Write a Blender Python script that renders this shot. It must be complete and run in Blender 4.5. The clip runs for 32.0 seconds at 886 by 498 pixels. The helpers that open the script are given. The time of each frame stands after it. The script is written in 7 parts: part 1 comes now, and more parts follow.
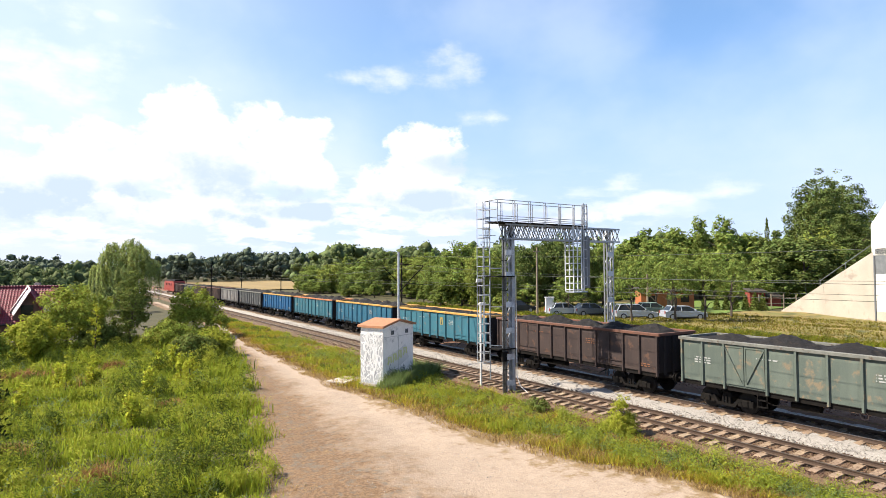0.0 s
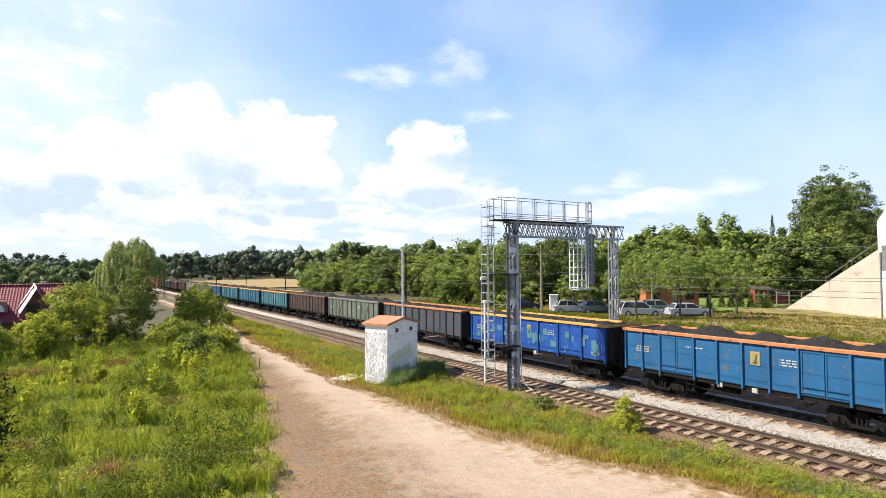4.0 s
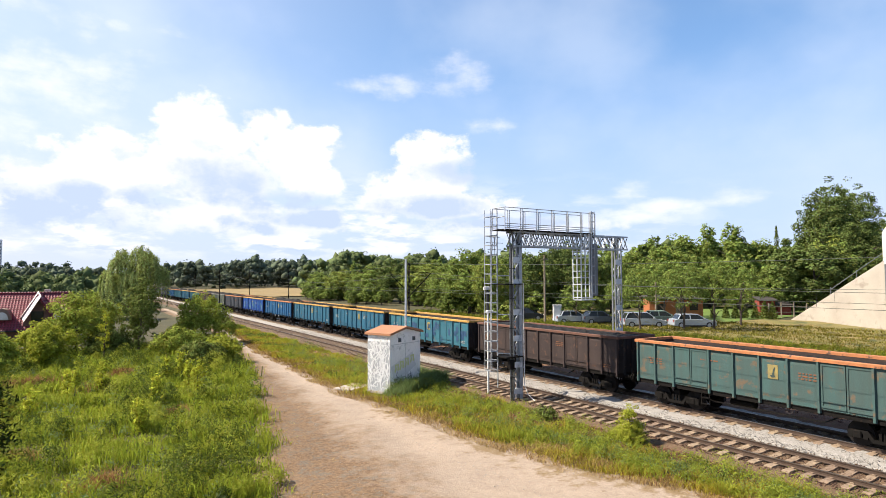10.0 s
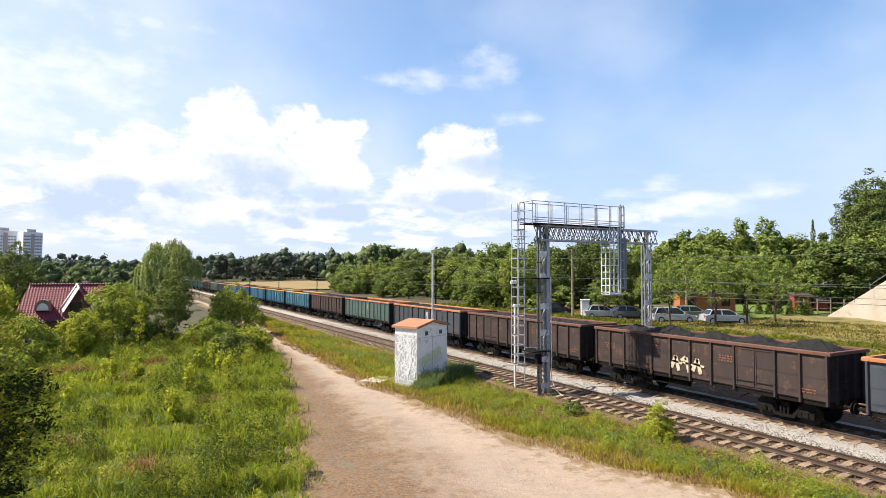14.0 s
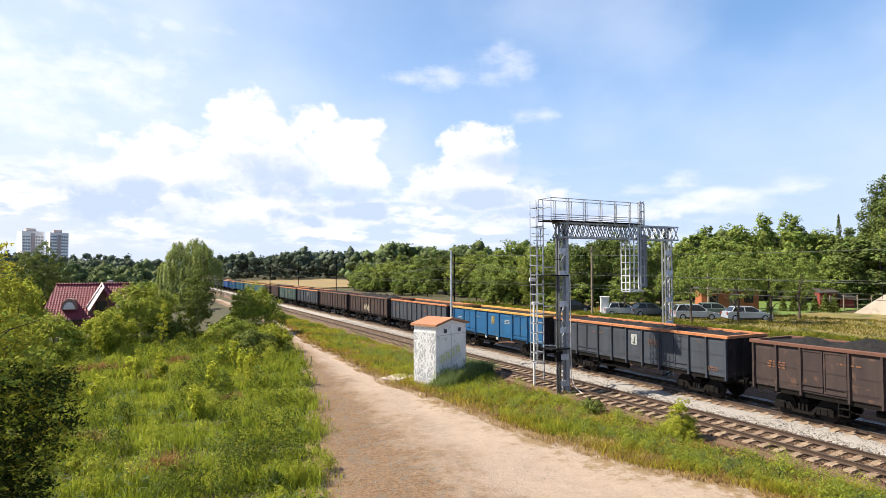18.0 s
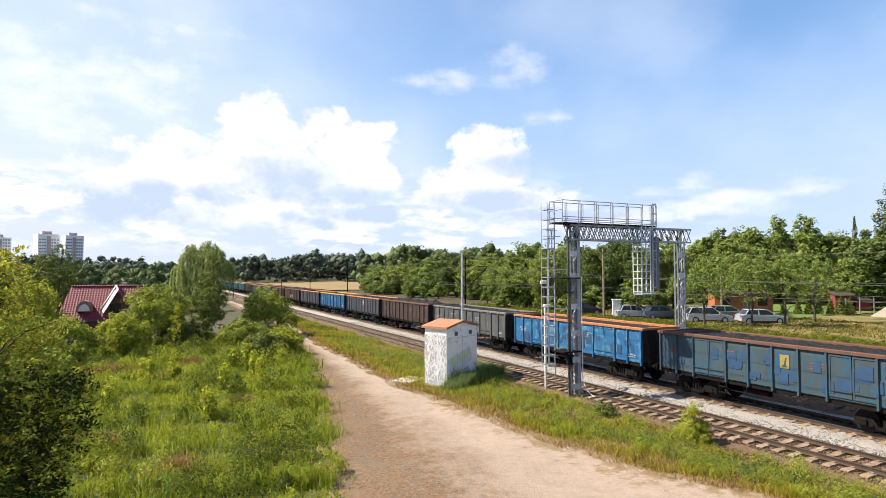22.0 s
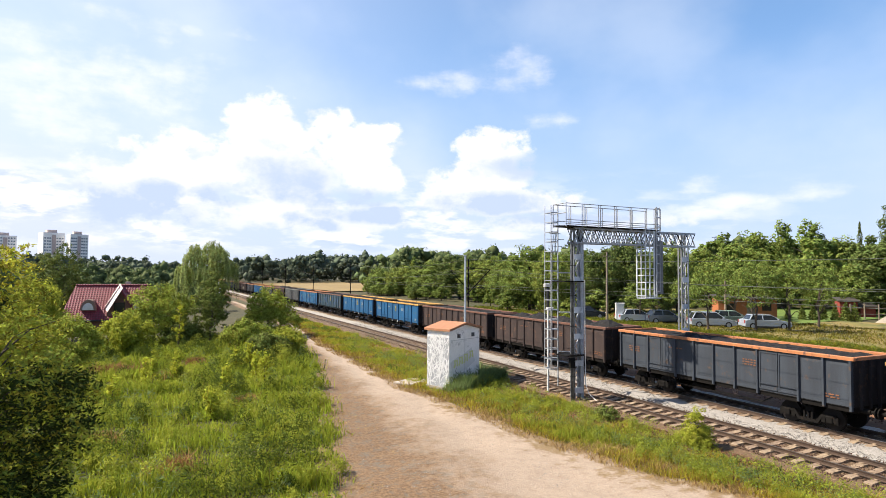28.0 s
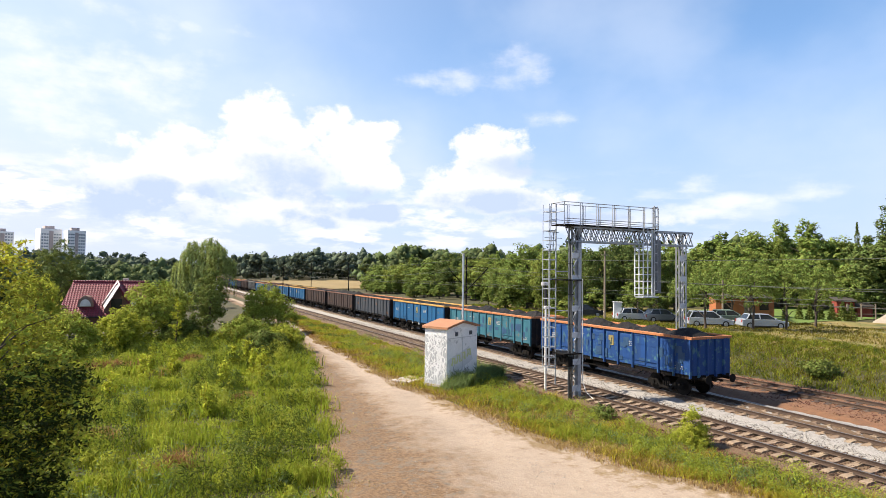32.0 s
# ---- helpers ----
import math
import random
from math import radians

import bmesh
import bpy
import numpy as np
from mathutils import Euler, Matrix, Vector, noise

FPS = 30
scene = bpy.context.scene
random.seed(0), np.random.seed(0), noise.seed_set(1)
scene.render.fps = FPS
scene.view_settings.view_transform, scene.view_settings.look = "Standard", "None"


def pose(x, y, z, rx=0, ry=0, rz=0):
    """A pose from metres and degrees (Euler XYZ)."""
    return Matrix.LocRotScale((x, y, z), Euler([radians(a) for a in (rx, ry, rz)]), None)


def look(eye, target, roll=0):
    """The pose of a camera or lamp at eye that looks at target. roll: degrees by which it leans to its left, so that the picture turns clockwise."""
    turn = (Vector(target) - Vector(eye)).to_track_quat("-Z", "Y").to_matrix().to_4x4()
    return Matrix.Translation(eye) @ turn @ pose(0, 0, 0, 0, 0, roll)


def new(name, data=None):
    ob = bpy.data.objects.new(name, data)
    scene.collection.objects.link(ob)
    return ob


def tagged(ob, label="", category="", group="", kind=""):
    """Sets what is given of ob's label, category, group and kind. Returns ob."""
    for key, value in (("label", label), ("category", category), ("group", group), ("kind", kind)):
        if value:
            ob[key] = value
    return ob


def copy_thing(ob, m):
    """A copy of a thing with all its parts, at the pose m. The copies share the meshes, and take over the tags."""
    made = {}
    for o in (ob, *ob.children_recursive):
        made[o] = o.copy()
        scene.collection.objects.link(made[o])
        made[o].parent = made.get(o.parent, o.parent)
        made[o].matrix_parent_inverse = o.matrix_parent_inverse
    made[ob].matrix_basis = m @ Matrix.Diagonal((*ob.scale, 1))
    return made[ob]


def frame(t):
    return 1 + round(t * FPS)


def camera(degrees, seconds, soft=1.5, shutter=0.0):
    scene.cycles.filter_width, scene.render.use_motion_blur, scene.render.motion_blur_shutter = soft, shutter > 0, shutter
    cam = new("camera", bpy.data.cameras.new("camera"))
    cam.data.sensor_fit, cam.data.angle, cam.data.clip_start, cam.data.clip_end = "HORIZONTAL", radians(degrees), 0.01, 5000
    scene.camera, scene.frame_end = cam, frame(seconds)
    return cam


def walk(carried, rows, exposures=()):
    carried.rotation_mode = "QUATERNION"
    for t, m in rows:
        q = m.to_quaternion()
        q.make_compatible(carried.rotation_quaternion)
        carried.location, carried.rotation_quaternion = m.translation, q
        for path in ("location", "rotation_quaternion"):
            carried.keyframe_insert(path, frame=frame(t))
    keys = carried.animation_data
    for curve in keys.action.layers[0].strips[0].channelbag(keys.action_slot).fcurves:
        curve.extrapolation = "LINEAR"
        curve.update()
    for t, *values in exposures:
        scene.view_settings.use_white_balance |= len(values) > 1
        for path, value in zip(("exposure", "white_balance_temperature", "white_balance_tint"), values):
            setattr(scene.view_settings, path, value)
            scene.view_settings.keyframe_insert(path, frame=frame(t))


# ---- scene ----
EYE = Vector((0.0, 0.0, 6.27))


def aim(yaw, pitch, lean):
    a, b = radians(yaw), radians(pitch)
    return look(EYE, EYE + Vector((math.sin(a) * math.cos(b), math.cos(a) * math.cos(b), math.sin(b))), lean)


cam = camera(73.4, 32.0, soft=0.7)
walk(cam, [
    (0, aim(32.34, 2.10, -0.22)), (0.5, aim(32.19, 2.09, -0.28)), (1, aim(32.21, 1.93, -0.28)),
    (1.5, aim(32.26, 1.84, -0.26)), (2, aim(32.28, 1.85, -0.12)), (2.5, aim(32.26, 2.09, -0.05)),
    (3, aim(32.35, 2.08, -0.18)), (3.5, aim(31.96, 1.86, -0.35)), (5.5, aim(31.96, 2.07, -0.24)),
    (6, aim(31.80, 2.15, -0.23)), (6.5, aim(31.75, 2.02, -0.36)), (7, aim(31.73, 2.17, -0.32)),
    (7.5, aim(31.42, 2.24, -0.66)), (8, aim(31.61, 2.25, -0.44)), (8.5, aim(31.79, 2.40, -0.17)),
    (9, aim(31.67, 2.30, -0.07)), (9.5, aim(31.55, 2.33, -0.25)), (10, aim(31.63, 2.82, -0.08)),
    (10.5, aim(31.13, 2.66, 0.13)), (11, aim(30.58, 2.57, -0.20)), (11.5, aim(30.26, 2.36, 0.04)),
    (12, aim(29.81, 2.26, -0.14)), (12.5, aim(29.00, 2.25, -0.41)), (13, aim(29.18, 2.38, -0.02)),
    (13.5, aim(29.09, 2.36, 0.15)), (14, aim(29.03, 2.21, 0.17)), (14.5, aim(28.90, 2.17, 0.00)),
    (16.5, aim(28.02, 2.30, -0.41)), (17, aim(27.69, 2.32, -0.52)), (17.5, aim(27.58, 2.24, -0.10)),
    (18, aim(27.27, 2.00, -0.11)), (18.5, aim(27.05, 1.99, -0.11)), (19, aim(26.55, 2.01, -0.13)),
    (19.5, aim(26.48, 1.93, -0.09)), (20, aim(26.37, 2.07, -0.04)), (20.5, aim(26.34, 2.16, -0.15)),
    (21, aim(26.45, 2.29, 0.01)), (21.5, aim(26.30, 2.19, -0.07)), (22, aim(26.22, 2.24, -0.10)),
    (22.5, aim(26.33, 2.40, -0.07)), (23, aim(26.29, 2.46, 0.03)), (23.5, aim(26.22, 2.46, 0.03)),
    (24, aim(26.15, 2.59, -0.07)), (24.5, aim(26.36, 2.63, 0.28)), (25, aim(26.09, 2.34, 0.25)),
    (25.5, aim(26.16, 2.38, 0.32)), (27.5, aim(25.71, 2.38, 0.28)), (28, aim(25.89, 2.44, 0.43)),
    (28.5, aim(25.77, 2.57, 0.43)), (29, aim(25.79, 2.42, 0.57)), (29.5, aim(25.78, 2.50, 0.57)),
    (30, aim(25.79, 2.59, 0.54)), (30.5, aim(25.71, 2.53, 0.61)), (31, aim(25.84, 2.53, 0.54)),
    (31.5, aim(26.06, 2.44, 0.71)), (32, aim(26.07, 2.25, 0.70)),
], exposures=((0, 1.32, 6600, 14), (3.5, 1.32, 6600, 14), (5.5, 1.17, 6600, 14), (32, 1.17, 6600, 14)))

# ---- world, sun, exposure ----
SUN_FROM = Vector((-0.81, 0.50, 1.02)).normalized()      # towards the sun
SUN_EL = math.asin(SUN_FROM.z)
SUN_AZ = math.atan2(SUN_FROM.x, SUN_FROM.y)

world = bpy.data.worlds.new("sky")
scene.world = world
world.use_nodes = True
WN, WL = world.node_tree.nodes, world.node_tree.links
WN.clear()


def wm(op, a, b=None, c=None, clamp=False):
    n = WN.new("ShaderNodeMath")
    n.operation, n.use_clamp = op, clamp
    for i, v in enumerate((a, b, c)):
        if v is None:
            continue
        if isinstance(v, (int, float)):
            n.inputs[i].default_value = v
        else:
            WL.new(v, n.inputs[i])
    return n.outputs[0]


def wstep(v, lo, hi):
    n = WN.new("ShaderNodeMapRange")
    n.interpolation_type = "SMOOTHSTEP"
    WL.new(v, n.inputs[0])
    n.inputs[1].default_value, n.inputs[2].default_value = lo, hi
    return n.outputs[0]


def wnoise(vec, scale, detail, rough=0.55, lac=2.0):
    n = WN.new("ShaderNodeTexNoise")
    n.inputs["Scale"].default_value, n.inputs["Detail"].default_value = scale, detail
    n.inputs["Roughness"].default_value, n.inputs["Lacunarity"].default_value = rough, lac
    WL.new(vec, n.inputs["Vector"])
    return n.outputs["Fac"]


def wmix(f, a, b):
    n = WN.new("ShaderNodeMix")
    n.data_type = "RGBA"
    WL.new(f, n.inputs[0])
    for i, v in ((6, a), (7, b)):
        if isinstance(v, tuple):
            n.inputs[i].default_value = (*v, 1)
        else:
            WL.new(v, n.inputs[i])
    return n.outputs[2]


def build_sky():
    sky = WN.new("ShaderNodeTexSky")
    sky.sky_type, sky.sun_disc = "NISHITA", False
    sky.sun_elevation, sky.sun_rotation = SUN_EL, SUN_AZ
    sky.air_density, sky.dust_density, sky.ozone_density = 1.0, 0.4, 3.0
    gen = WN.new("ShaderNodeTexCoord").outputs["Generated"]
    sep = WN.new("ShaderNodeSeparateXYZ")
    WL.new(gen, sep.inputs[0])
    x, y, z = sep.outputs
    az = wm("MULTIPLY", wm("ARCTAN2", x, y), 180 / math.pi)      # degrees to the right of north
    el = wm("MULTIPLY", wm("ARCSINE", z), 180 / math.pi)
    comb = WN.new("ShaderNodeCombineXYZ")
    WL.new(az, comb.inputs[0])
    WL.new(wm("MULTIPLY", el, 1.35), comb.inputs[1])
    puff = wnoise(comb.outputs[0], 0.17, 8, 0.58)
    fine = wnoise(comb.outputs[0], 0.55, 6, 0.6)
    veil = wnoise(comb.outputs[0], 0.05, 5, 0.5)
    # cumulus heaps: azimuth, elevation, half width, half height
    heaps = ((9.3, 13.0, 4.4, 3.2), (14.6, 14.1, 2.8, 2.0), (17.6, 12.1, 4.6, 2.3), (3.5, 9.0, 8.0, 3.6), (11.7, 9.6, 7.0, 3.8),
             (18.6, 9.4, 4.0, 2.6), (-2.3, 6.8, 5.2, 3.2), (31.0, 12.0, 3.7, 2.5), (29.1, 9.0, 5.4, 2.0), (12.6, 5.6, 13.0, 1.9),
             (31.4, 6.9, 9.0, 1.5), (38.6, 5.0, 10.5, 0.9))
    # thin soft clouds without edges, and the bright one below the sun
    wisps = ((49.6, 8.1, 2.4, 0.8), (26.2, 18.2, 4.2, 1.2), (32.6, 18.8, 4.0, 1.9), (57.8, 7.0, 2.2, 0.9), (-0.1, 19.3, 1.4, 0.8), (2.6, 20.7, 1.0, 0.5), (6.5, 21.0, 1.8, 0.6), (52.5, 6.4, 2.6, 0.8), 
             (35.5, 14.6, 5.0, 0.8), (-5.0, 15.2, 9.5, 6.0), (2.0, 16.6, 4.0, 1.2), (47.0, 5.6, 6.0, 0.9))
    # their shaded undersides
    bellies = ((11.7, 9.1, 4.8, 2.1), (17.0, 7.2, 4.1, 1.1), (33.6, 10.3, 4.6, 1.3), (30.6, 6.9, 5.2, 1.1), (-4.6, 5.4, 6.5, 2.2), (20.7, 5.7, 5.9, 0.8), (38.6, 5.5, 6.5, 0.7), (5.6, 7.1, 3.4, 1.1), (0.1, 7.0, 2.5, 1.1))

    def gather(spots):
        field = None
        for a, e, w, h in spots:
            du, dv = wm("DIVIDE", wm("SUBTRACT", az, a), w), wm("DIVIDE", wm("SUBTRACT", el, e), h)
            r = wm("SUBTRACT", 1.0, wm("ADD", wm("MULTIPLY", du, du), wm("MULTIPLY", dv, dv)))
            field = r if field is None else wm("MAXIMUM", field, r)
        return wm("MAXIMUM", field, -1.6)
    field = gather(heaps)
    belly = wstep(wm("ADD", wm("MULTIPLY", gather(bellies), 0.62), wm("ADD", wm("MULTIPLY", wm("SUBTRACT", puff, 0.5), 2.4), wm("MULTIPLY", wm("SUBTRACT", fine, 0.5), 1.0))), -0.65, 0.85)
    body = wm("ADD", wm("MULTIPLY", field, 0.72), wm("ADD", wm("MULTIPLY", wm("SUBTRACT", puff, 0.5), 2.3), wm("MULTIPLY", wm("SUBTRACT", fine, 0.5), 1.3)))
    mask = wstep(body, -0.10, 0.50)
    # grey undersides: the same heaps seen a little higher
    up = WN.new("ShaderNodeVectorMath")
    up.operation = "ADD"
    WL.new(comb.outputs[0], up.inputs[0])
    up.inputs[1].default_value = (-1.2, 2.2, 0)
    above = wnoise(up.outputs[0], 0.17, 8, 0.58)
    under = wstep(wm("SUBTRACT", above, puff), -0.02, 0.17)
    cloud = wmix(wm("ADD", wm("MAXIMUM", wm("MULTIPLY", under, 0.55), wm("MULTIPLY", belly, 0.95)), wm("MULTIPLY", wstep(el, 10.0, 3.0), 0.55), clamp=True), (1.0, 1.0, 1.0), (0.52, 0.64, 0.88))
    # thin veil, whiter towards the sun and the horizon
    zenith = wstep(el, 52.0, 25.0)
    left = wm("MULTIPLY", wm("MULTIPLY", wstep(az, 42.0, -18.0), wstep(az, -110.0, -50.0)), zenith)
    low = wstep(el, 22.0, 0.0)
    thin = wm("MULTIPLY", wm("MULTIPLY", wstep(veil, 0.35, 0.75), 0.30), zenith)
    haze = wm("ADD", wm("ADD", wm("MULTIPLY", left, 0.42), wm("MULTIPLY", low, 0.58)), thin, clamp=True)
    gain = WN.new("ShaderNodeVectorMath")
    gain.operation = "SCALE"
    WL.new(sky.outputs[0], gain.inputs[0])
    gain.inputs["Scale"].default_value = 0.15
    clear = wmix(wm("MULTIPLY", wstep(el, 45.0, 5.0), 0.70), gain.outputs[0], (0.20, 0.45, 0.84))
    base = wmix(haze, clear, wmix(low, (0.86, 0.93, 1.0), (0.62, 0.71, 0.88)))
    # flattened cloud rows low over the horizon
    flat = WN.new("ShaderNodeCombineXYZ")
    WL.new(az, flat.inputs[0])
    WL.new(wm("MULTIPLY", el, 3.4), flat.inputs[1])
    rows = wnoise(flat.outputs[0], 0.13, 7, 0.58)
    shift = WN.new("ShaderNodeVectorMath")
    shift.operation = "ADD"
    WL.new(flat.outputs[0], shift.inputs[0])
    shift.inputs[1].default_value = (-0.6, 2.4, 0)
    rows_up = wnoise(shift.outputs[0], 0.13, 7, 0.58)
    window = wm("MULTIPLY", wm("MULTIPLY", wstep(el, 1.2, 3.2), wstep(el, 10.5, 6.0)), wstep(az, 66.0, 36.0))
    row_mask = wm("MULTIPLY", wstep(rows, 0.42, 0.60), window)
    row_col = wmix(wstep(wm("SUBTRACT", rows_up, rows), -0.01, 0.13), (0.94, 0.96, 1.0), (0.48, 0.60, 0.80))
    base = wmix(wm("MULTIPLY", row_mask, wm("ADD", wm("MULTIPLY", wstep(az, 40.0, 22.0), 0.45), 0.45)), base, row_col)
    soft = wm("MULTIPLY", wstep(wm("ADD", wm("MULTIPLY", gather(wisps), 0.55), wm("ADD", wm("MULTIPLY", wm("SUBTRACT", puff, 0.5), 3.4), wm("MULTIPLY", wm("SUBTRACT", rows, 0.5), 2.0))), -0.15, 1.45), 0.62)
    base = wmix(soft, base, (1.0, 1.0, 1.0))
    full = wmix(mask, base, cloud)
    bg = WN.new("ShaderNodeBackground")
    WL.new(full, bg.inputs[0])
    bg.inputs[1].default_value = 0.55
    out = WN.new("ShaderNodeOutputWorld")
    WL.new(bg.outputs[0], out.inputs[0])


build_sky()
sun = new("sun", bpy.data.lights.new("sun", "SUN"))
sun.data.energy, sun.data.angle, sun.data.color = 5.0, radians(0.53), (1.0, 0.91, 0.74)
sun.matrix_basis = look((0, 0, 60), Vector((0, 0, 60)) - SUN_FROM)

# ---- materials ----
MATS = {}


def mat(name, c1, c2=None, rough=0.7, metal=0.0, scale=3.0, c3=None, spots=0.0, bump=0.15, fine=40.0, streak=False, vary=0.0,
        island=False, spec=0.5, through_light=0.0, spot_scale=None):
    """A weathered surface: two colours mixed by a broad noise, a third in spots, fine grain as relief.
    vary: change of brightness from object to object (or from piece to piece with island)."""
    if name in MATS:
        return MATS[name]
    m = bpy.data.materials.new(name)
    m.use_nodes = True
    nt = m.node_tree
    N, L = nt.nodes, nt.links
    bsdf = N["Principled BSDF"]
    c2 = c2 or tuple(v * 0.8 for v in c1)
    co = N.new("ShaderNodeTexCoord").outputs["Object"]
    info = N.new("ShaderNodeObjectInfo")
    shift = N.new("ShaderNodeVectorMath")
    shift.operation = "MULTIPLY_ADD"
    L.new(info.outputs["Random"], shift.inputs[0])
    shift.inputs[1].default_value = (37, 91, 53)
    L.new(co, shift.inputs[2])
    vec = shift.outputs[0]

    def noise_of(sc, detail, stretch=None):
        n = N.new("ShaderNodeTexNoise")
        n.inputs["Scale"].default_value, n.inputs["Detail"].default_value = sc, detail
        n.inputs["Roughness"].default_value = 0.6
        if stretch:
            mp = N.new("ShaderNodeMapping")
            mp.inputs["Scale"].default_value = stretch
            L.new(vec, mp.inputs[0])
            L.new(mp.outputs[0], n.inputs["Vector"])
        else:
            L.new(vec, n.inputs["Vector"])
        return n.outputs["Fac"]

    def ramp(f, lo, hi):
        r = N.new("ShaderNodeMapRange")
        L.new(f, r.inputs[0])
        r.inputs[1].default_value, r.inputs[2].default_value = lo, hi
        return r.outputs[0]

    def mix(f, a, b):
        x = N.new("ShaderNodeMix")
        x.data_type = "RGBA"
        if isinstance(f, float):
            x.inputs[0].default_value = f
        else:
            L.new(f, x.inputs[0])
        for i, v in ((6, a), (7, b)):
            if isinstance(v, tuple):
                x.inputs[i].default_value = (*v, 1)
            else:
                L.new(v, x.inputs[i])
        return x.outputs[2]

    col = mix(ramp(noise_of(scale, 5, (1, 1, 0.18) if streak else None), 0.35, 0.68), c1, c2)
    if c3:
        col = mix(ramp(noise_of(spot_scale or scale * 1.7, 6), 0.62 - spots * 0.25, 0.72 - spots * 0.25), col, c3)
    grain = noise_of(fine, 4)
    dim = N.new("ShaderNodeHueSaturation")
    val = ramp(grain, 0.2, 0.8)
    mr = N.new("ShaderNodeMapRange")
    L.new(val, mr.inputs[0])
    mr.inputs[3].default_value, mr.inputs[4].default_value = 0.86, 1.14
    value = mr.outputs[0]
    if vary:
        rnd = N.new("ShaderNodeNewGeometry").outputs["Random Per Island"] if island else info.outputs["Random"]
        mv = N.new("ShaderNodeMapRange")
        L.new(rnd, mv.inputs[0])
        mv.inputs[3].default_value, mv.inputs[4].default_value = 1 - vary, 1 + vary
        mm = N.new("ShaderNodeMath")
        mm.operation = "MULTIPLY"
        L.new(value, mm.inputs[0])
        L.new(mv.outputs[0], mm.inputs[1])
        value = mm.outputs[0]
        mh = N.new("ShaderNodeMapRange")
        L.new(rnd, mh.inputs[0])
        mh.inputs[3].default_value, mh.inputs[4].default_value = 0.5 - vary * 0.06, 0.5 + vary * 0.06
        L.new(mh.outputs[0], dim.inputs["Hue"])
    L.new(value, dim.inputs["Value"])
    L.new(col, dim.inputs["Color"])
    L.new(dim.outputs[0], bsdf.inputs["Base Color"])
    bsdf.inputs["Roughness"].default_value, bsdf.inputs["Metallic"].default_value = rough, metal
    bsdf.inputs["Specular IOR Level"].default_value = spec
    if bump:
        b = N.new("ShaderNodeBump")
        b.inputs["Strength"].default_value, b.inputs["Distance"].default_value = bump, 0.03
        L.new(grain, b.inputs["Height"])
        L.new(b.outputs[0], bsdf.inputs["Normal"])
    if through_light:
        tr = N.new("ShaderNodeBsdfTranslucent")
        L.new(dim.outputs[0], tr.inputs[0])
        ms = N.new("ShaderNodeMixShader")
        ms.inputs[0].default_value = through_light
        L.new(bsdf.outputs[0], ms.inputs[1])
        L.new(tr.outputs[0], ms.inputs[2])
        L.new(ms.outputs[0], N["Material Output"].inputs[0])
    MATS[name] = m
    return m


STEEL = mat("galvanised_steel", (0.3444, 0.3608, 0.3772), (0.246, 0.2624, 0.2788), rough=0.45, metal=0.55, scale=4)
DARK_STEEL = mat("dark_steel", (0.00806, 0.00725, 0.00688), (0.00484, 0.00446, 0.00403), rough=0.8, scale=4, c3=(0.018, 0.012, 0.009), spots=0.15, spec=0.12)
RAIL = mat("rail_steel", (0.0845, 0.0553, 0.039), (0.0585, 0.039, 0.0292), rough=0.6, metal=0.3, scale=2)
RAIL_TOP = mat("polished_rail_head", (0.273, 0.26, 0.247), (0.195, 0.182, 0.169), rough=0.35, metal=0.9, scale=2)
SLEEPER = mat("concrete_sleeper", (0.247, 0.182, 0.1235), (0.156, 0.1105, 0.0748), rough=0.9, scale=5, c3=(0.091, 0.0585, 0.039), spots=0.25, vary=0.15)
WOOD_SLEEPER = mat("old_sleeper", (0.078, 0.0585, 0.0455), (0.0455, 0.0325, 0.026), rough=0.9, scale=6, vary=0.2)
BALLAST_GREY = mat("grey_ballast", (0.241, 0.227, 0.214), (0.159, 0.147, 0.134), rough=0.95, scale=9, c3=(0.30, 0.29, 0.28), spots=0.2, bump=0.6, fine=22, vary=0.22, island=True)
BALLAST_BROWN = mat("brown_ballast", (0.0912, 0.0486, 0.0287), (0.0553, 0.0298, 0.0188), rough=0.95, scale=8, c3=(0.143, 0.091, 0.0585), spots=0.25, bump=0.6, fine=22, vary=0.35, island=True)
BALLAST_RED = mat("rusty_shoulder", (0.127, 0.0502, 0.0287), (0.0793, 0.0329, 0.0203), rough=0.95, scale=3, c3=(0.1105, 0.0585, 0.0325), spots=0.2, bump=0.6, fine=18, vary=0.35, island=True)
SOIL = mat("meadow_soil", (0.0358, 0.0358, 0.0091), (0.0553, 0.0455, 0.0143), rough=0.95, scale=0.25, c3=(0.0195, 0.024, 0.0065), spots=0.3, spot_scale=1.2, bump=0.6, fine=10)
COAL = mat("coal", (0.0078, 0.0078, 0.0084), (0.013, 0.0117, 0.0111), rough=0.85, scale=3, c3=(0.0228, 0.0182, 0.0156), spots=0.15, spec=0.25, bump=1.0, fine=9)
CONCRETE = mat("pale_concrete", (0.3575, 0.325, 0.2795), (0.3055, 0.273, 0.234), rough=0.9, scale=0.5, c3=(0.247, 0.2145, 0.182), spots=0.12, spot_scale=0.9, bump=0.2)


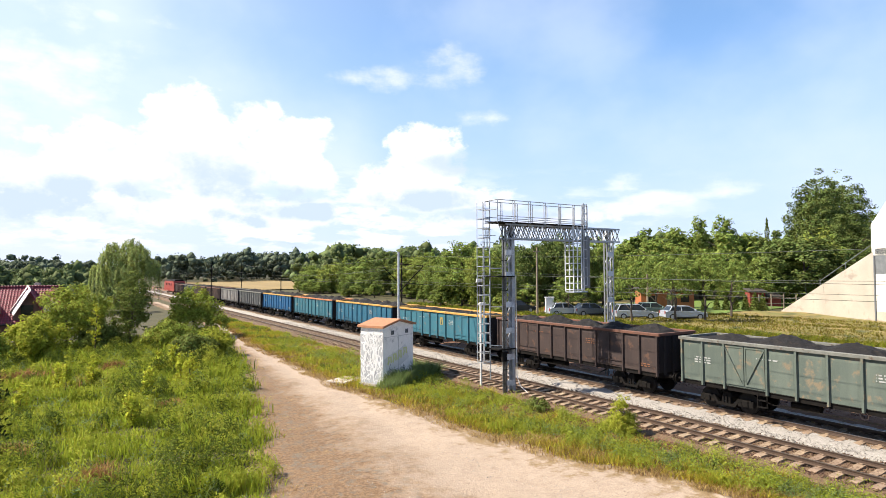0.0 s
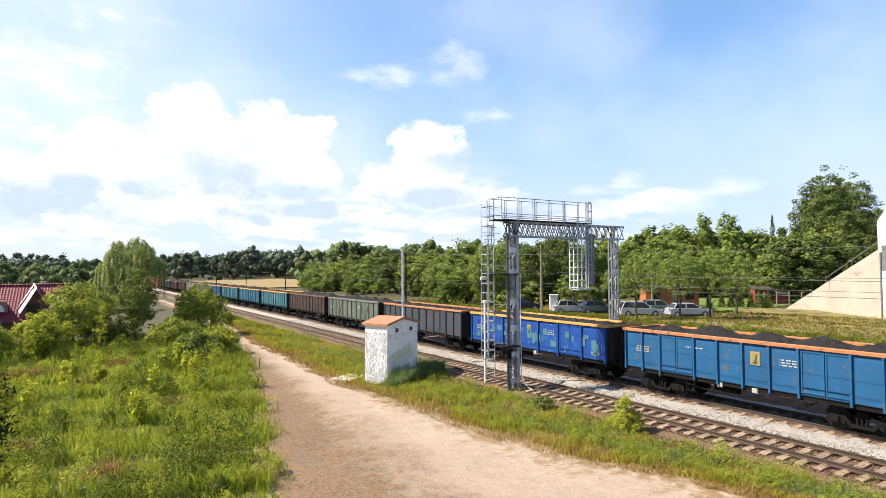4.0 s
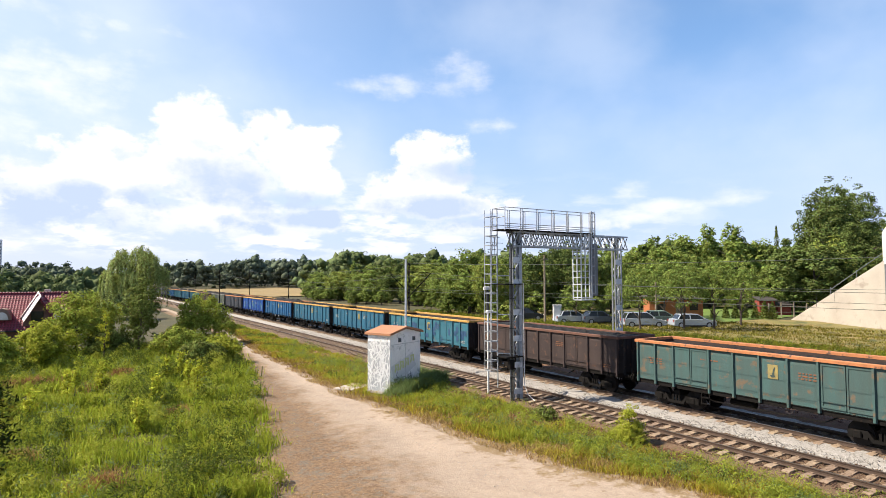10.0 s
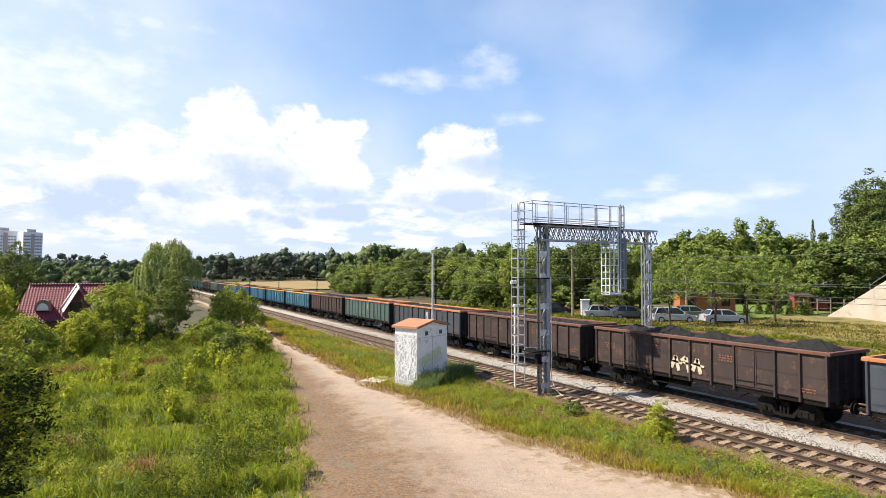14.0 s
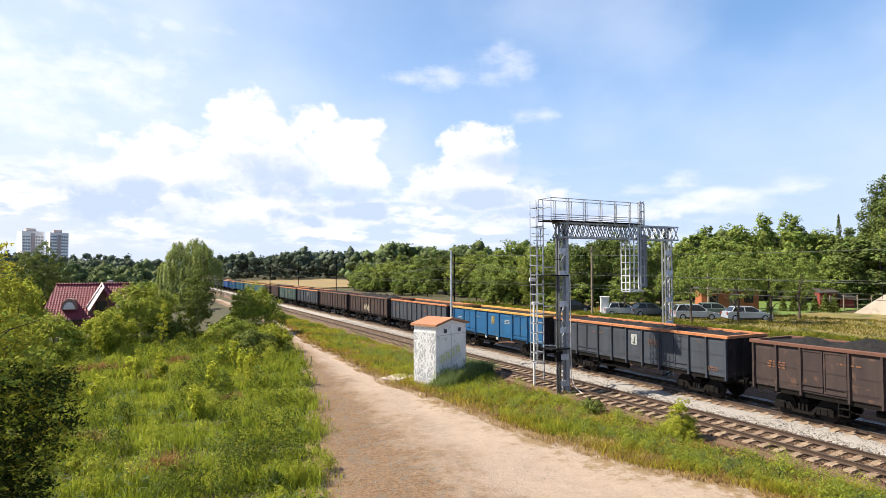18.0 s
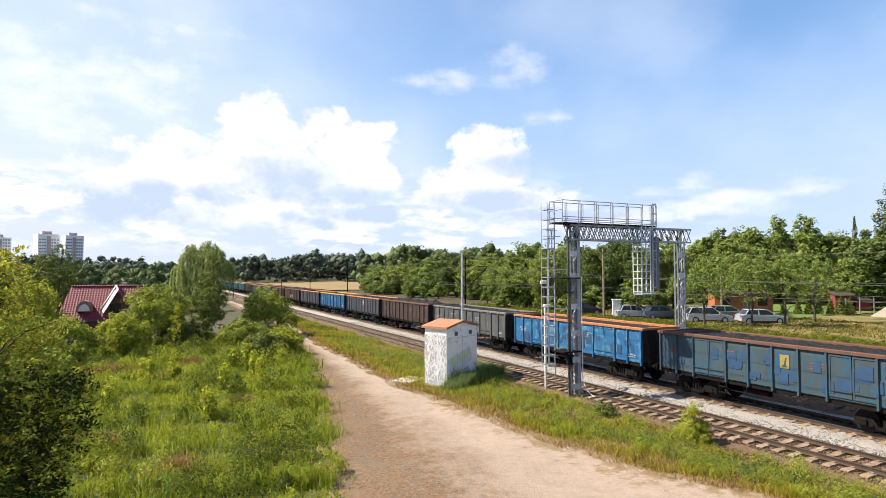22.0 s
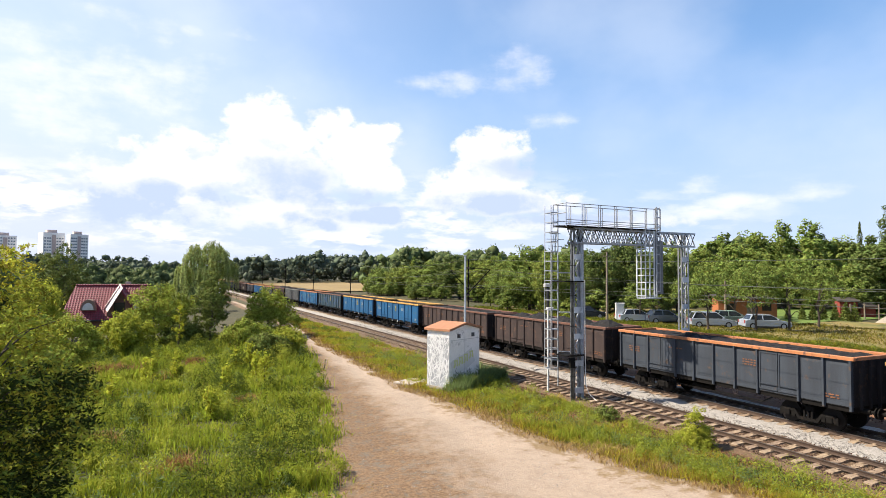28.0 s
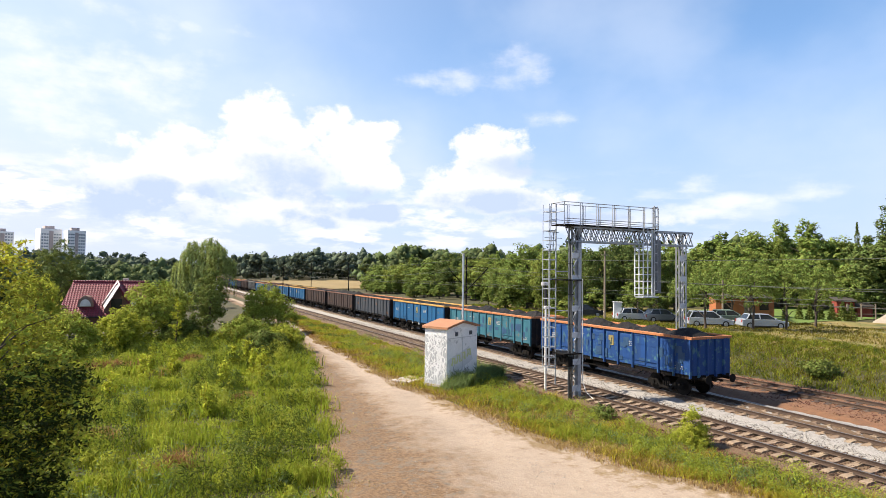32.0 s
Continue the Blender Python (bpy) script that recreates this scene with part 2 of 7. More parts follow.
def road_mat():
    """Sandy earth: pale worn wheel lanes, a broad margin of brown chaff on one side, a dry fringe on the other.
    Reads how far across the road a point lies from the mesh."""
    m = bpy.data.materials.new("sandy_road")
    m.use_nodes = True
    N, L = m.node_tree.nodes, m.node_tree.links
    co = N.new("ShaderNodeTexCoord").outputs["Object"]
    at = N.new("ShaderNodeAttribute")
    at.attribute_name = "across"

    def noise_of(sc, detail, rough=0.6):
        n = N.new("ShaderNodeTexNoise")
        n.inputs["Scale"].default_value, n.inputs["Detail"].default_value, n.inputs["Roughness"].default_value = sc, detail, rough
        L.new(co, n.inputs["Vector"])
        return n.outputs["Fac"]

    def ramp(f, lo, hi, a=0.0, b=1.0):
        r = N.new("ShaderNodeMapRange")
        L.new(f, r.inputs[0])
        for i, v in ((1, lo), (2, hi), (3, a), (4, b)):
            r.inputs[i].default_value = v
        return r.outputs[0]

    def calc(op, a, b):
        n = N.new("ShaderNodeMath")
        n.operation = op
        for i, v in ((0, a), (1, b)):
            if isinstance(v, float):
                n.inputs[i].default_value = v
            else:
                L.new(v, n.inputs[i])
        return n.outputs[0]

    def mix(f, a, b):
        x = N.new("ShaderNodeMix")
        x.data_type = "RGBA"
        L.new(f, x.inputs[0])
        for i, v in ((6, a), (7, b)):
            if isinstance(v, tuple):
                x.inputs[i].default_value = (*v, 1)
            else:
                L.new(v, x.inputs[i])
        return x.outputs[2]

    wide, mid, fine = noise_of(0.28, 4), noise_of(1.6, 6, 0.7), noise_of(9.0, 5, 0.75)
    pos = calc("ADD", at.outputs["Fac"], calc("ADD", ramp(wide, 0.3, 0.7, -0.10, 0.10), ramp(mid, 0.3, 0.7, -0.16, 0.16)))
    sand = mix(ramp(mid, 0.38, 0.66), (0.305, 0.240, 0.182), (0.248, 0.190, 0.142))
    sand = mix(ramp(fine, 0.52, 0.72), sand, (0.350, 0.298, 0.236))
    chaff = mix(ramp(fine, 0.40, 0.60), (0.0975, 0.0553, 0.0273), (0.195, 0.1235, 0.065))
    chaff = mix(ramp(noise_of(2.6, 6, 0.75), 0.50, 0.62), chaff, (0.1235, 0.1008, 0.0748))
    col = mix(ramp(pos, 0.30, 0.62), chaff, sand)
    col = mix(ramp(pos, 0.88, 1.0), col, mix(ramp(fine, 0.4, 0.6), (0.156, 0.1008, 0.0455), (0.2145, 0.1527, 0.078)))
    specks = N.new("ShaderNodeTexVoronoi")
    specks.inputs["Scale"].default_value = 7.0
    L.new(co, specks.inputs["Vector"])
    col = mix(calc("MULTIPLY", ramp(specks.outputs["Distance"], 0.20, 0.10), ramp(noise_of(0.7, 3), 0.45, 0.65)), col, (0.13, 0.104, 0.0748))
    hue = N.new("ShaderNodeHueSaturation")
    L.new(ramp(noise_of(26.0, 3), 0.25, 0.75, 0.72, 1.26), hue.inputs["Value"])
    L.new(col, hue.inputs["Color"])
    bsdf = N["Principled BSDF"]
    L.new(hue.outputs[0], bsdf.inputs["Base Color"])
    bsdf.inputs["Roughness"].default_value = 0.95
    b = N.new("ShaderNodeBump")
    b.inputs["Strength"].default_value, b.inputs["Distance"].default_value = 0.8, 0.05
    L.new(calc("ADD", fine, mid), b.inputs["Height"])
    L.new(b.outputs[0], bsdf.inputs["Normal"])
    return m

# ---- shape helpers ----


class Shape:
    """Gathers boxes, tubes and faces into one mesh."""

    def __init__(self):
        self.v, self.f = [], []

    def add(self, verts, faces):
        n = len(self.v)
        self.v += [tuple(p) for p in verts]
        self.f += [tuple(i + n for i in q) for q in faces]
        return self

    def box(self, x0, y0, z0, x1, y1, z1, chamfer=0.0):
        if chamfer:
            return self.block(((x0 + x1) / 2, (y0 + y1) / 2, (z0 + z1) / 2), (abs(x1 - x0), abs(y1 - y0), abs(z1 - z0)), chamfer)
        v = [(x, y, z) for z in (z0, z1) for y in (y0, y1) for x in (x0, x1)]
        return self.add(v, [(0, 2, 3, 1), (4, 5, 7, 6), (0, 1, 5, 4), (2, 6, 7, 3), (0, 4, 6, 2), (1, 3, 7, 5)])

    def block(self, c, s, ch):
        """A box with chamfered edges round the top and the sides."""
        hx, hy, hz = s[0] / 2, s[1] / 2, s[2] / 2
        ring = [(hx - ch, -hy), (hx, -hy + ch), (hx, hy - ch), (hx - ch, hy), (-hx + ch, hy), (-hx, hy - ch), (-hx, -hy + ch), (-hx + ch, -hy)]
        v, f = [], []
        for z, k in ((-hz, 0), (hz - ch, 0), (hz, ch)):
            for x, y in ring:
                v.append((c[0] + x - math.copysign(k, x) * 1, c[1] + y - math.copysign(k, y), c[2] + z))
        for r in range(2):
            for i in range(8):
                j = (i + 1) % 8
                f.append((r * 8 + i, r * 8 + j, r * 8 + 8 + j, r * 8 + 8 + i))
        f.append(tuple(range(7, -1, -1)))
        f.append(tuple(range(16, 24)))
        return self.add(v, f)

    def tube(self, a, b, r, sides=6, r2=None):
        a, b = Vector(a), Vector(b)
        d = (b - a).normalized()
        u = d.orthogonal().normalized()
        w = d.cross(u)
        r2 = r if r2 is None else r2
        v = []
        for p, q in ((a, r), (b, r2)):
            v += [p + q * (math.cos(2 * math.pi * i / sides) * u + math.sin(2 * math.pi * i / sides) * w) for i in range(sides)]
        f = [(i, (i + 1) % sides, sides + (i + 1) % sides, sides + i) for i in range(sides)]
        f += [tuple(range(sides - 1, -1, -1)), tuple(range(sides, 2 * sides))]
        return self.add(v, f)

    def bar(self, a, b, w, h=None):
        """A square bar from a to b."""
        a, b = Vector(a), Vector(b)
        d = (b - a).normalized()
        side = d.cross(Vector((0, 0, 1)))
        side = side.normalized() if side.length > 0.01 else Vector((1, 0, 0))
        top = side.cross(d).normalized()
        h = h or w
        v = [p + side * sx * w / 2 + top * sz * h / 2 for p in (a, b) for sx, sz in ((-1, -1), (1, -1), (1, 1), (-1, 1))]
        return self.add(v, [(0, 1, 5, 4), (1, 2, 6, 5), (2, 3, 7, 6), (3, 0, 4, 7), (3, 2, 1, 0), (4, 5, 6, 7)])

    def prism(self, outline, axis, lo, hi):
        """An outline pushed along an axis. outline: points in the two other axes, in order."""
        n = len(outline)

        def at(p, t):
            return {"x": (t, p[0], p[1]), "y": (p[0], t, p[1]), "z": (p[0], p[1], t)}[axis]
        v = [at(p, lo) for p in outline] + [at(p, hi) for p in outline]
        f = [(i, (i + 1) % n, n + (i + 1) % n, n + i) for i in range(n)] + [tuple(range(n - 1, -1, -1)), tuple(range(n, 2 * n))]
        return self.add(v, f)

    def ring(self, c, axis, r, thick, seg=14, sides=5):
        """A torus round the axis through c."""
        v, f = [], []
        for i in range(seg):
            a = 2 * math.pi * i / seg
            for j in range(sides):
                b = 2 * math.pi * j / sides
                q = r + thick * math.cos(b)
                p = (q * math.cos(a), q * math.sin(a), thick * math.sin(b))
                p = {"z": p, "x": (p[2], p[0], p[1]), "y": (p[0], p[2], p[1])}[axis]
                v.append((c[0] + p[0], c[1] + p[1], c[2] + p[2]))
                k, m = (i + 1) % seg, (j + 1) % sides
                f.append((i * sides + j, k * sides + j, k * sides + m, i * sides + m))
        return self.add(v, f)

    def mesh(self, name, material, smooth=False):
        me = bpy.data.meshes.new(name)
        me.from_pydata(self.v, [], self.f)
        bm = bmesh.new()
        bm.from_mesh(me)
        bmesh.ops.recalc_face_normals(bm, faces=bm.faces)
        bm.to_mesh(me)
        bm.free()
        me.materials.append(material)
        if smooth:
            me.polygons.foreach_set("use_smooth", [True] * len(me.polygons))
        return me


def part(name, shape, material, parent, label="", smooth=False):
    """Links a shape (or a mesh made before) as one mesh object under its thing."""
    me = shape.mesh(name, material, smooth) if isinstance(shape, Shape) else shape
    ob = new(name, me)
    ob.parent = parent
    if label:
        ob["label"] = label
    return ob


def thing(name, m, label, category, group="", kind=""):
    ob = new(name)
    ob.empty_display_size = 0.3
    ob.matrix_basis = m
    return tagged(ob, label, category, group, kind)


def solid(name, shape, material, label, category, kind="", group="", m=None, smooth=False):
    """A thing of one mesh."""
    ob = new(name, shape.mesh(name, material, smooth) if isinstance(shape, Shape) else shape)
    if m is not None:
        ob.matrix_basis = m
    return tagged(ob, label, category, group, kind)


def pieces(name, verts, faces, material, smooth=False):
    """A large mesh from number arrays: verts (n, 3), faces (m, 3 or 4)."""
    verts, faces = np.asarray(verts, dtype=np.float32), np.asarray(faces, dtype=np.int32)
    k = faces.shape[1]
    me = bpy.data.meshes.new(name)
    me.vertices.add(len(verts))
    me.vertices.foreach_set("co", verts.ravel())
    me.loops.add(faces.size)
    me.loops.foreach_set("vertex_index", faces.ravel())
    me.polygons.add(len(faces))
    me.polygons.foreach_set("loop_start", np.arange(0, faces.size, k, dtype=np.int32))
    if smooth:
        me.polygons.foreach_set("use_smooth", np.ones(len(faces), dtype=bool))
    me.update(calc_edges=True)
    me.validate()
    me.materials.append(material)
    return me

# ---- ground, road, tracks ----
NEAR, FAR, THIRD = 21.6, 26.0, 32.2        # track centre lines (x); rail tops at z = 0


def waves(x, y, seed, size):
    """Cheap smooth unevenness between -1 and 1."""
    r = np.random.RandomState(seed)
    out = np.zeros_like(np.asarray(x, dtype=float))
    for k in range(5):
        a, p, q = r.uniform(0, 6.28), r.uniform(0, 6.28), size / (1.6 ** k)
        out = out + np.sin((np.cos(a) * x + np.sin(a) * y) * 6.28 / q + p) * 0.6 ** k
    return out / 2.2


def ground_z(x, y):
    x, y = np.asarray(x, dtype=float), np.asarray(y, dtype=float)
    z = np.interp(x, [-200, -30, 0, 8, 15, 18.2, 19.4, 29.6, 30.2, 34.6, 38.5, 42, 60, 120, 400],
                  [-1.2, -1.0, -0.85, -0.62, -0.6, -0.55, -0.42, -0.42, -0.30, -0.25, 0.65, 1.15, 1.3, 1.5, 1.5])
    soft = np.clip((np.abs(x - 24.4) - 6) / 8, 0, 1)
    z = z + soft * (0.10 * waves(x, y, 3, 9) + 0.05 * waves(x, y, 4, 3.1))
    far = np.clip((np.hypot(x, y) - 250) / 600, 0, 1)
    return z * (1 - far) + far * -0.5


def road_edges(y):
    """The dirt road's two edges (x) at y."""
    right = np.interp(y, [-20, 5, 12, 16, 20.4, 25.8, 33.4, 45.7, 57, 69, 81, 100, 160], [22, 18.4, 17.0, 15.3, 14.7, 14.4, 13.7, 14.4, 14.7, 16.2, 17.0, 17.4, 17.6])
    left = np.interp(y, [-20, 5, 12, 19, 23, 28.6, 37.6, 47, 57, 70, 81, 100, 160], [2, 3.4, 4.6, 5.7, 7.0, 8.2, 9.9, 11.6, 12.7, 14.4, 15.2, 15.4, 15.6])
    return left + 0.25 * waves(y, y * 0, 7, 5), right + 0.2 * waves(y, y * 0, 8, 4)


def grid_faces(nu, nv):
    i, j = np.meshgrid(np.arange(nu - 1), np.arange(nv - 1), indexing="ij")
    a = (i * nv + j).ravel()
    return np.stack([a, a + nv, a + nv + 1, a + 1], 1)


def build_ground():
    xs = np.concatenate([-np.geomspace(4000, 42, 26), np.arange(-40, 80, 0.8), np.geomspace(82, 4000, 30)])
    ys = np.concatenate([-np.geomspace(2500, 32, 14), np.arange(-30, 100, 1.0), np.geomspace(103, 4500, 40)])
    x, y = np.meshgrid(xs, ys, indexing="ij")
    v = np.stack([x, y, ground_z(x, y)], -1).reshape(-1, 3)
    solid("ground", pieces("ground", v, grid_faces(len(xs), len(ys)), SOIL, True), None, "uneven meadow ground of green and dry grass", "ground", "structure")
    # dirt road
    ys = np.arange(-18, 150, 0.5)
    lo, hi = road_edges(ys)
    us = np.concatenate([np.linspace(-0.16, 0, 5), np.linspace(0.07, 1, 14), [1.03, 1.07]])
    k = len(us)
    x = lo[:, None] + (hi - lo)[:, None] * us
    y = np.repeat(ys[:, None], k, 1)
    crown = 0.05 * np.sin(np.clip(us, 0, 1) * np.pi)[None, :] - 0.05 * np.exp(-((us - 0.3) / 0.08) ** 2)[None, :] - 0.05 * np.exp(-((us - 0.72) / 0.08) ** 2)[None, :]
    z = ground_z(x, y) + 0.03 + crown + 0.012 * waves(x, y, 11, 1.3)
    z[:, 0] -= 0.08
    z[:, -1] -= 0.08
    me = pieces("road", np.stack([x, y, z], -1).reshape(-1, 3), grid_faces(len(ys), k), road_mat(), True)
    me.attributes.new("across", "FLOAT", "POINT").data.foreach_set("value", np.repeat(us[None], len(ys), 0).ravel().astype(np.float32))
    solid("road", me, None, "pale sandy dirt road with stones and a brown chaff margin", "road", "structure")


def bed(name, x0, x1, y0, y1, top, foot, material, label, bump=0.03, step=0.35):
    """A strip of ballast with sloping shoulders along the track."""
    prof = np.array([(x0 - 0.75, foot), (x0, top)] + [(x0 + (x1 - x0) * k / 8, top) for k in range(1, 8)] + [(x1, top), (x1 + 0.75, foot)])
    ys = np.concatenate([np.arange(y0, 70, step), np.geomspace(71, y1, 60)])
    x = np.repeat(prof[None, :, 0], len(ys), 0)
    y = np.repeat(ys[:, None], len(prof), 1)
    r = np.random.RandomState(5)
    z = np.repeat(prof[None, :, 1], len(ys), 0) + r.uniform(-bump, bump, x.shape)
    x = x + r.uniform(-0.06, 0.06, x.shape)
    solid(name, pieces(name, np.stack([x, y, z], -1).reshape(-1, 3), grid_faces(len(ys), len(prof)), material), None, label, "ballast", "structure")


def stones(name, n, box, z, size, material, label, seed):
    """Loose stones, each an uneven eight-sided lump."""
    r = np.random.RandomState(seed)
    (x0, x1), (y0, y1) = box
    c = np.stack([r.uniform(x0, x1, n), y0 + (y1 - y0) * r.uniform(0, 1, n) ** 1.6, np.full(n, 0.0)], 1)
    c[:, 2] = z(c[:, 0], c[:, 1]) if callable(z) else z
    base = np.array([(1, 0, 0), (-1, 0, 0), (0, 1, 0), (0, -1, 0), (0, 0, 1), (0, 0, -1)], dtype=float)
    v = base[None] * r.uniform(0.5, 1.2, (n, 6, 1)) * (size * r.uniform(0.6, 1.4, (n, 1, 1)))
    a = r.uniform(0, 6.28, n)
    rot = np.stack([np.stack([np.cos(a), -np.sin(a)], 1), np.stack([np.sin(a), np.cos(a)], 1)], 1)
    v[..., :2] = np.einsum("nij,nkj->nki", rot, v[..., :2])
    v[..., 2] *= 0.8
    v += c[:, None]
    f = np.array([(0, 2, 4), (2, 1, 4), (1, 3, 4), (3, 0, 4), (2, 0, 5), (1, 2, 5), (3, 1, 5), (0, 3, 5)])
    faces = (f[None] + (np.arange(n) * 6)[:, None, None]).reshape(-1, 3)
    solid(name, pieces(name, v.reshape(-1, 3), faces, material), None, label, "stones", "stuff")


def rail_shape(x, y0, y1):
    s = Shape()
    s.prism([(x - 0.075, -0.16), (x + 0.075, -0.16), (x + 0.075, -0.145), (x + 0.012, -0.125), (x + 0.012, -0.045), (x + 0.036, -0.03), (x + 0.036, -0.004),
             (x - 0.036, -0.004), (x - 0.036, -0.03), (x - 0.012, -0.045), (x - 0.012, -0.125), (x - 0.075, -0.145)], "y", y0, y1)
    return s


def sleeper_shape():
    s = Shape()
    s.prism([(-1.3, -0.34), (1.3, -0.34), (1.3, -0.21), (1.22, -0.175), (0.95, -0.165), (0.5, -0.165), (0.3, -0.20), (-0.3, -0.20), (-0.5, -0.165), (-0.95, -0.165),
             (-1.22, -0.175), (-1.3, -0.21)], "y", -0.13, 0.13)
    for sx in (-0.7175, 0.7175):
        for k in (-0.11, 0.11):
            s.box(sx + k - 0.035, -0.06, -0.17, sx + k + 0.035, 0.06, -0.125)
    return s


def build_track(name, cx, y0, y1, near_lo, near_hi, mat_sleeper, label, polished=True):
    track = thing(name, pose(cx, 0, 0), label, "railway track", kind="structure")
    for sx in (-0.7535, 0.7535):
        r = part("rail", rail_shape(sx, y0, y1), RAIL, track)
        if polished:
            part("rail_head", Shape().box(sx - 0.03, y0, -0.004, sx + 0.03, y1, 0.0), RAIL_TOP, r, "bright worn running surface")
    me = sleeper_shape().mesh("sleeper", mat_sleeper)
    r = random.Random(4)
    y = near_lo
    while y < near_hi:
        ob = part("sleeper", me, None, track)
        ob.matrix_basis = pose(r.uniform(-0.02, 0.02), y, 0, 0, 0, r.uniform(-0.7, 0.7))
        y += 0.6
    rest = Shape()
    while y < 420:
        rest.box(-1.3, y - 0.13, -0.3, 1.3, y + 0.13, -0.17)
        y += 0.6 if y < 200 else 1.2
    ob = part("sleeper_row", rest, mat_sleeper, track)
    ob["kind"] = "stuff"


build_ground()
bed("ballast_near", 19.95, 23.2, -40, 900, -0.24, -0.5, BALLAST_BROWN, "brown dusty ballast bed of the near track")
bed("ballast_far", 23.9, 28.0, -40, 900, -0.20, -0.5, BALLAST_GREY, "pale grey crushed stone ballast between the tracks")
bed("ballast_oily", 25.1, 26.9, -40, 500, -0.185, -0.3, BALLAST_BROWN, "oil-stained dark ballast between the far rails")
bed("ballast_old", 28.95, 34.5, -40, 300, -0.185, -0.42, BALLAST_RED, "rusty earth and ballast of the old siding")
bed("ballast_shoulder", 18.7, 19.9, -30, 34, -0.36, -0.60, BALLAST_RED, "reddish rubble shoulder beside the near track")
stones("ballast_stones", 27000, ((23.3, 27.9), (2, 75)), -0.2, 0.027, BALLAST_GREY, "loose grey ballast stones beside the rails", 21)
stones("dark_stones", 17000, ((20.0, 23.3), (2, 60)), -0.215, 0.036, BALLAST_BROWN, "brown ballast stones between the sleepers", 22)
stones("siding_rubble", 9000, ((29.0, 34.6), (2, 55)), -0.18, 0.045, BALLAST_RED, "reddish rubble lying over the old siding", 25)
stones("shoulder_rubble", 17000, ((18.3, 20.2), (4, 40)), lambda x, y: np.interp(x, [18.0, 18.75, 19.85, 20.3], [-0.56, -0.34, -0.33, -0.23]), 0.045, BALLAST_RED, "reddish rubble on the track shoulder", 23)
stones("road_stones", 5000, ((5, 17), (10, 45)), lambda x, y: ground_z(x, y) + 0.03, 0.022, BALLAST_GREY, "small stones lying on the dirt road", 24)
build_track("track_near", NEAR, -60, 900, -2, 110, SLEEPER, "near railway track with rusty rails on concrete sleepers")
build_track("track_far", FAR, -60, 900, -2, 70, SLEEPER, "far railway track with polished rails on concrete sleepers")
build_track("track_old", THIRD, -60, 250, 5, 45, WOOD_SLEEPER, "old overgrown siding with rusty rails", polished=False)

# ---- coal train ----
PITCH = 14.12
HALF, WIDE, FLOOR, RIM = 6.42, 1.38, 1.18, 3.15
# two kinds of body: rib lines and the middle of each double door, along half the length
BODIES = {
    "wide": ([-1, -0.722, -0.417, -0.139, 0.139, 0.417, 0.722, 1], 0.569),
    "narrow": ([-1, -0.833, -0.667, -0.37, -0.185, 0.0, 0.185, 0.37, 0.667, 0.833, 1], 0.5185),
}
WIDE_PANELLED = (2, 13, 19, 20, 24)
PATCHED = (2, 6, 17, 18, 25, 26)


def paint(name, c1, c2, c3, spots, scale=1.1):
    return mat("paint_" + name, c1, c2, rough=0.6, spec=0.22, scale=scale * 1.5, c3=c3, spots=spots + 0.04, bump=0.12, fine=30, streak=True, spot_scale=2.3)


PAINTS = {
    "brown": paint("brown", (0.047, 0.0343, 0.032), (0.0331, 0.0248, 0.0243), (0.0845, 0.0488, 0.0358), 0.15),
    "purple": paint("purple", (0.0585, 0.041, 0.0439), (0.041, 0.0293, 0.0322), (0.091, 0.0585, 0.052), 0.15),
    "slate": paint("slate", (0.043, 0.053, 0.068), (0.031, 0.037, 0.047), (0.075, 0.055, 0.045), 0.08),
    "grey": paint("grey", (0.072, 0.080, 0.086), (0.050, 0.056, 0.060), (0.13, 0.1105, 0.091), 0.2),
    "pale": paint("pale", (0.195, 0.195, 0.195), (0.13, 0.13, 0.13), (0.1105, 0.078, 0.0585), 0.25),
    "sage": paint("sage", (0.0943, 0.117, 0.1008), (0.065, 0.0845, 0.0748), (0.156, 0.13, 0.091), 0.2),
    "green": paint("green", (0.046, 0.094, 0.092), (0.048, 0.076, 0.072), (0.1105, 0.0845, 0.0585), 0.15),
    "teal": paint("teal", (0.030, 0.122, 0.165), (0.026, 0.090, 0.125), (0.104, 0.0975, 0.091), 0.12),
    "sea": paint("sea", (0.019, 0.098, 0.162), (0.018, 0.074, 0.125), (0.091, 0.078, 0.0715), 0.1),
    "blue": paint("blue", (0.010, 0.082, 0.195), (0.010, 0.060, 0.145), (0.065, 0.078, 0.091), 0.10),
    "royal": paint("royal", (0.0078, 0.052, 0.2405), (0.0078, 0.0423, 0.1755), (0.0325, 0.13, 0.2145), 0.02),
    "navy": paint("navy", (0.010, 0.050, 0.180), (0.011, 0.040, 0.130), (0.0488, 0.1235, 0.156), 0.28),
    "mixed": paint("mixed", (0.013, 0.0845, 0.234), (0.0195, 0.0975, 0.2145), (0.0585, 0.169, 0.2145), 0.42, 0.8),
    "worn": paint("worn", (0.0358, 0.0683, 0.0878), (0.039, 0.0553, 0.065), (0.013, 0.0715, 0.143), 0.3),
}
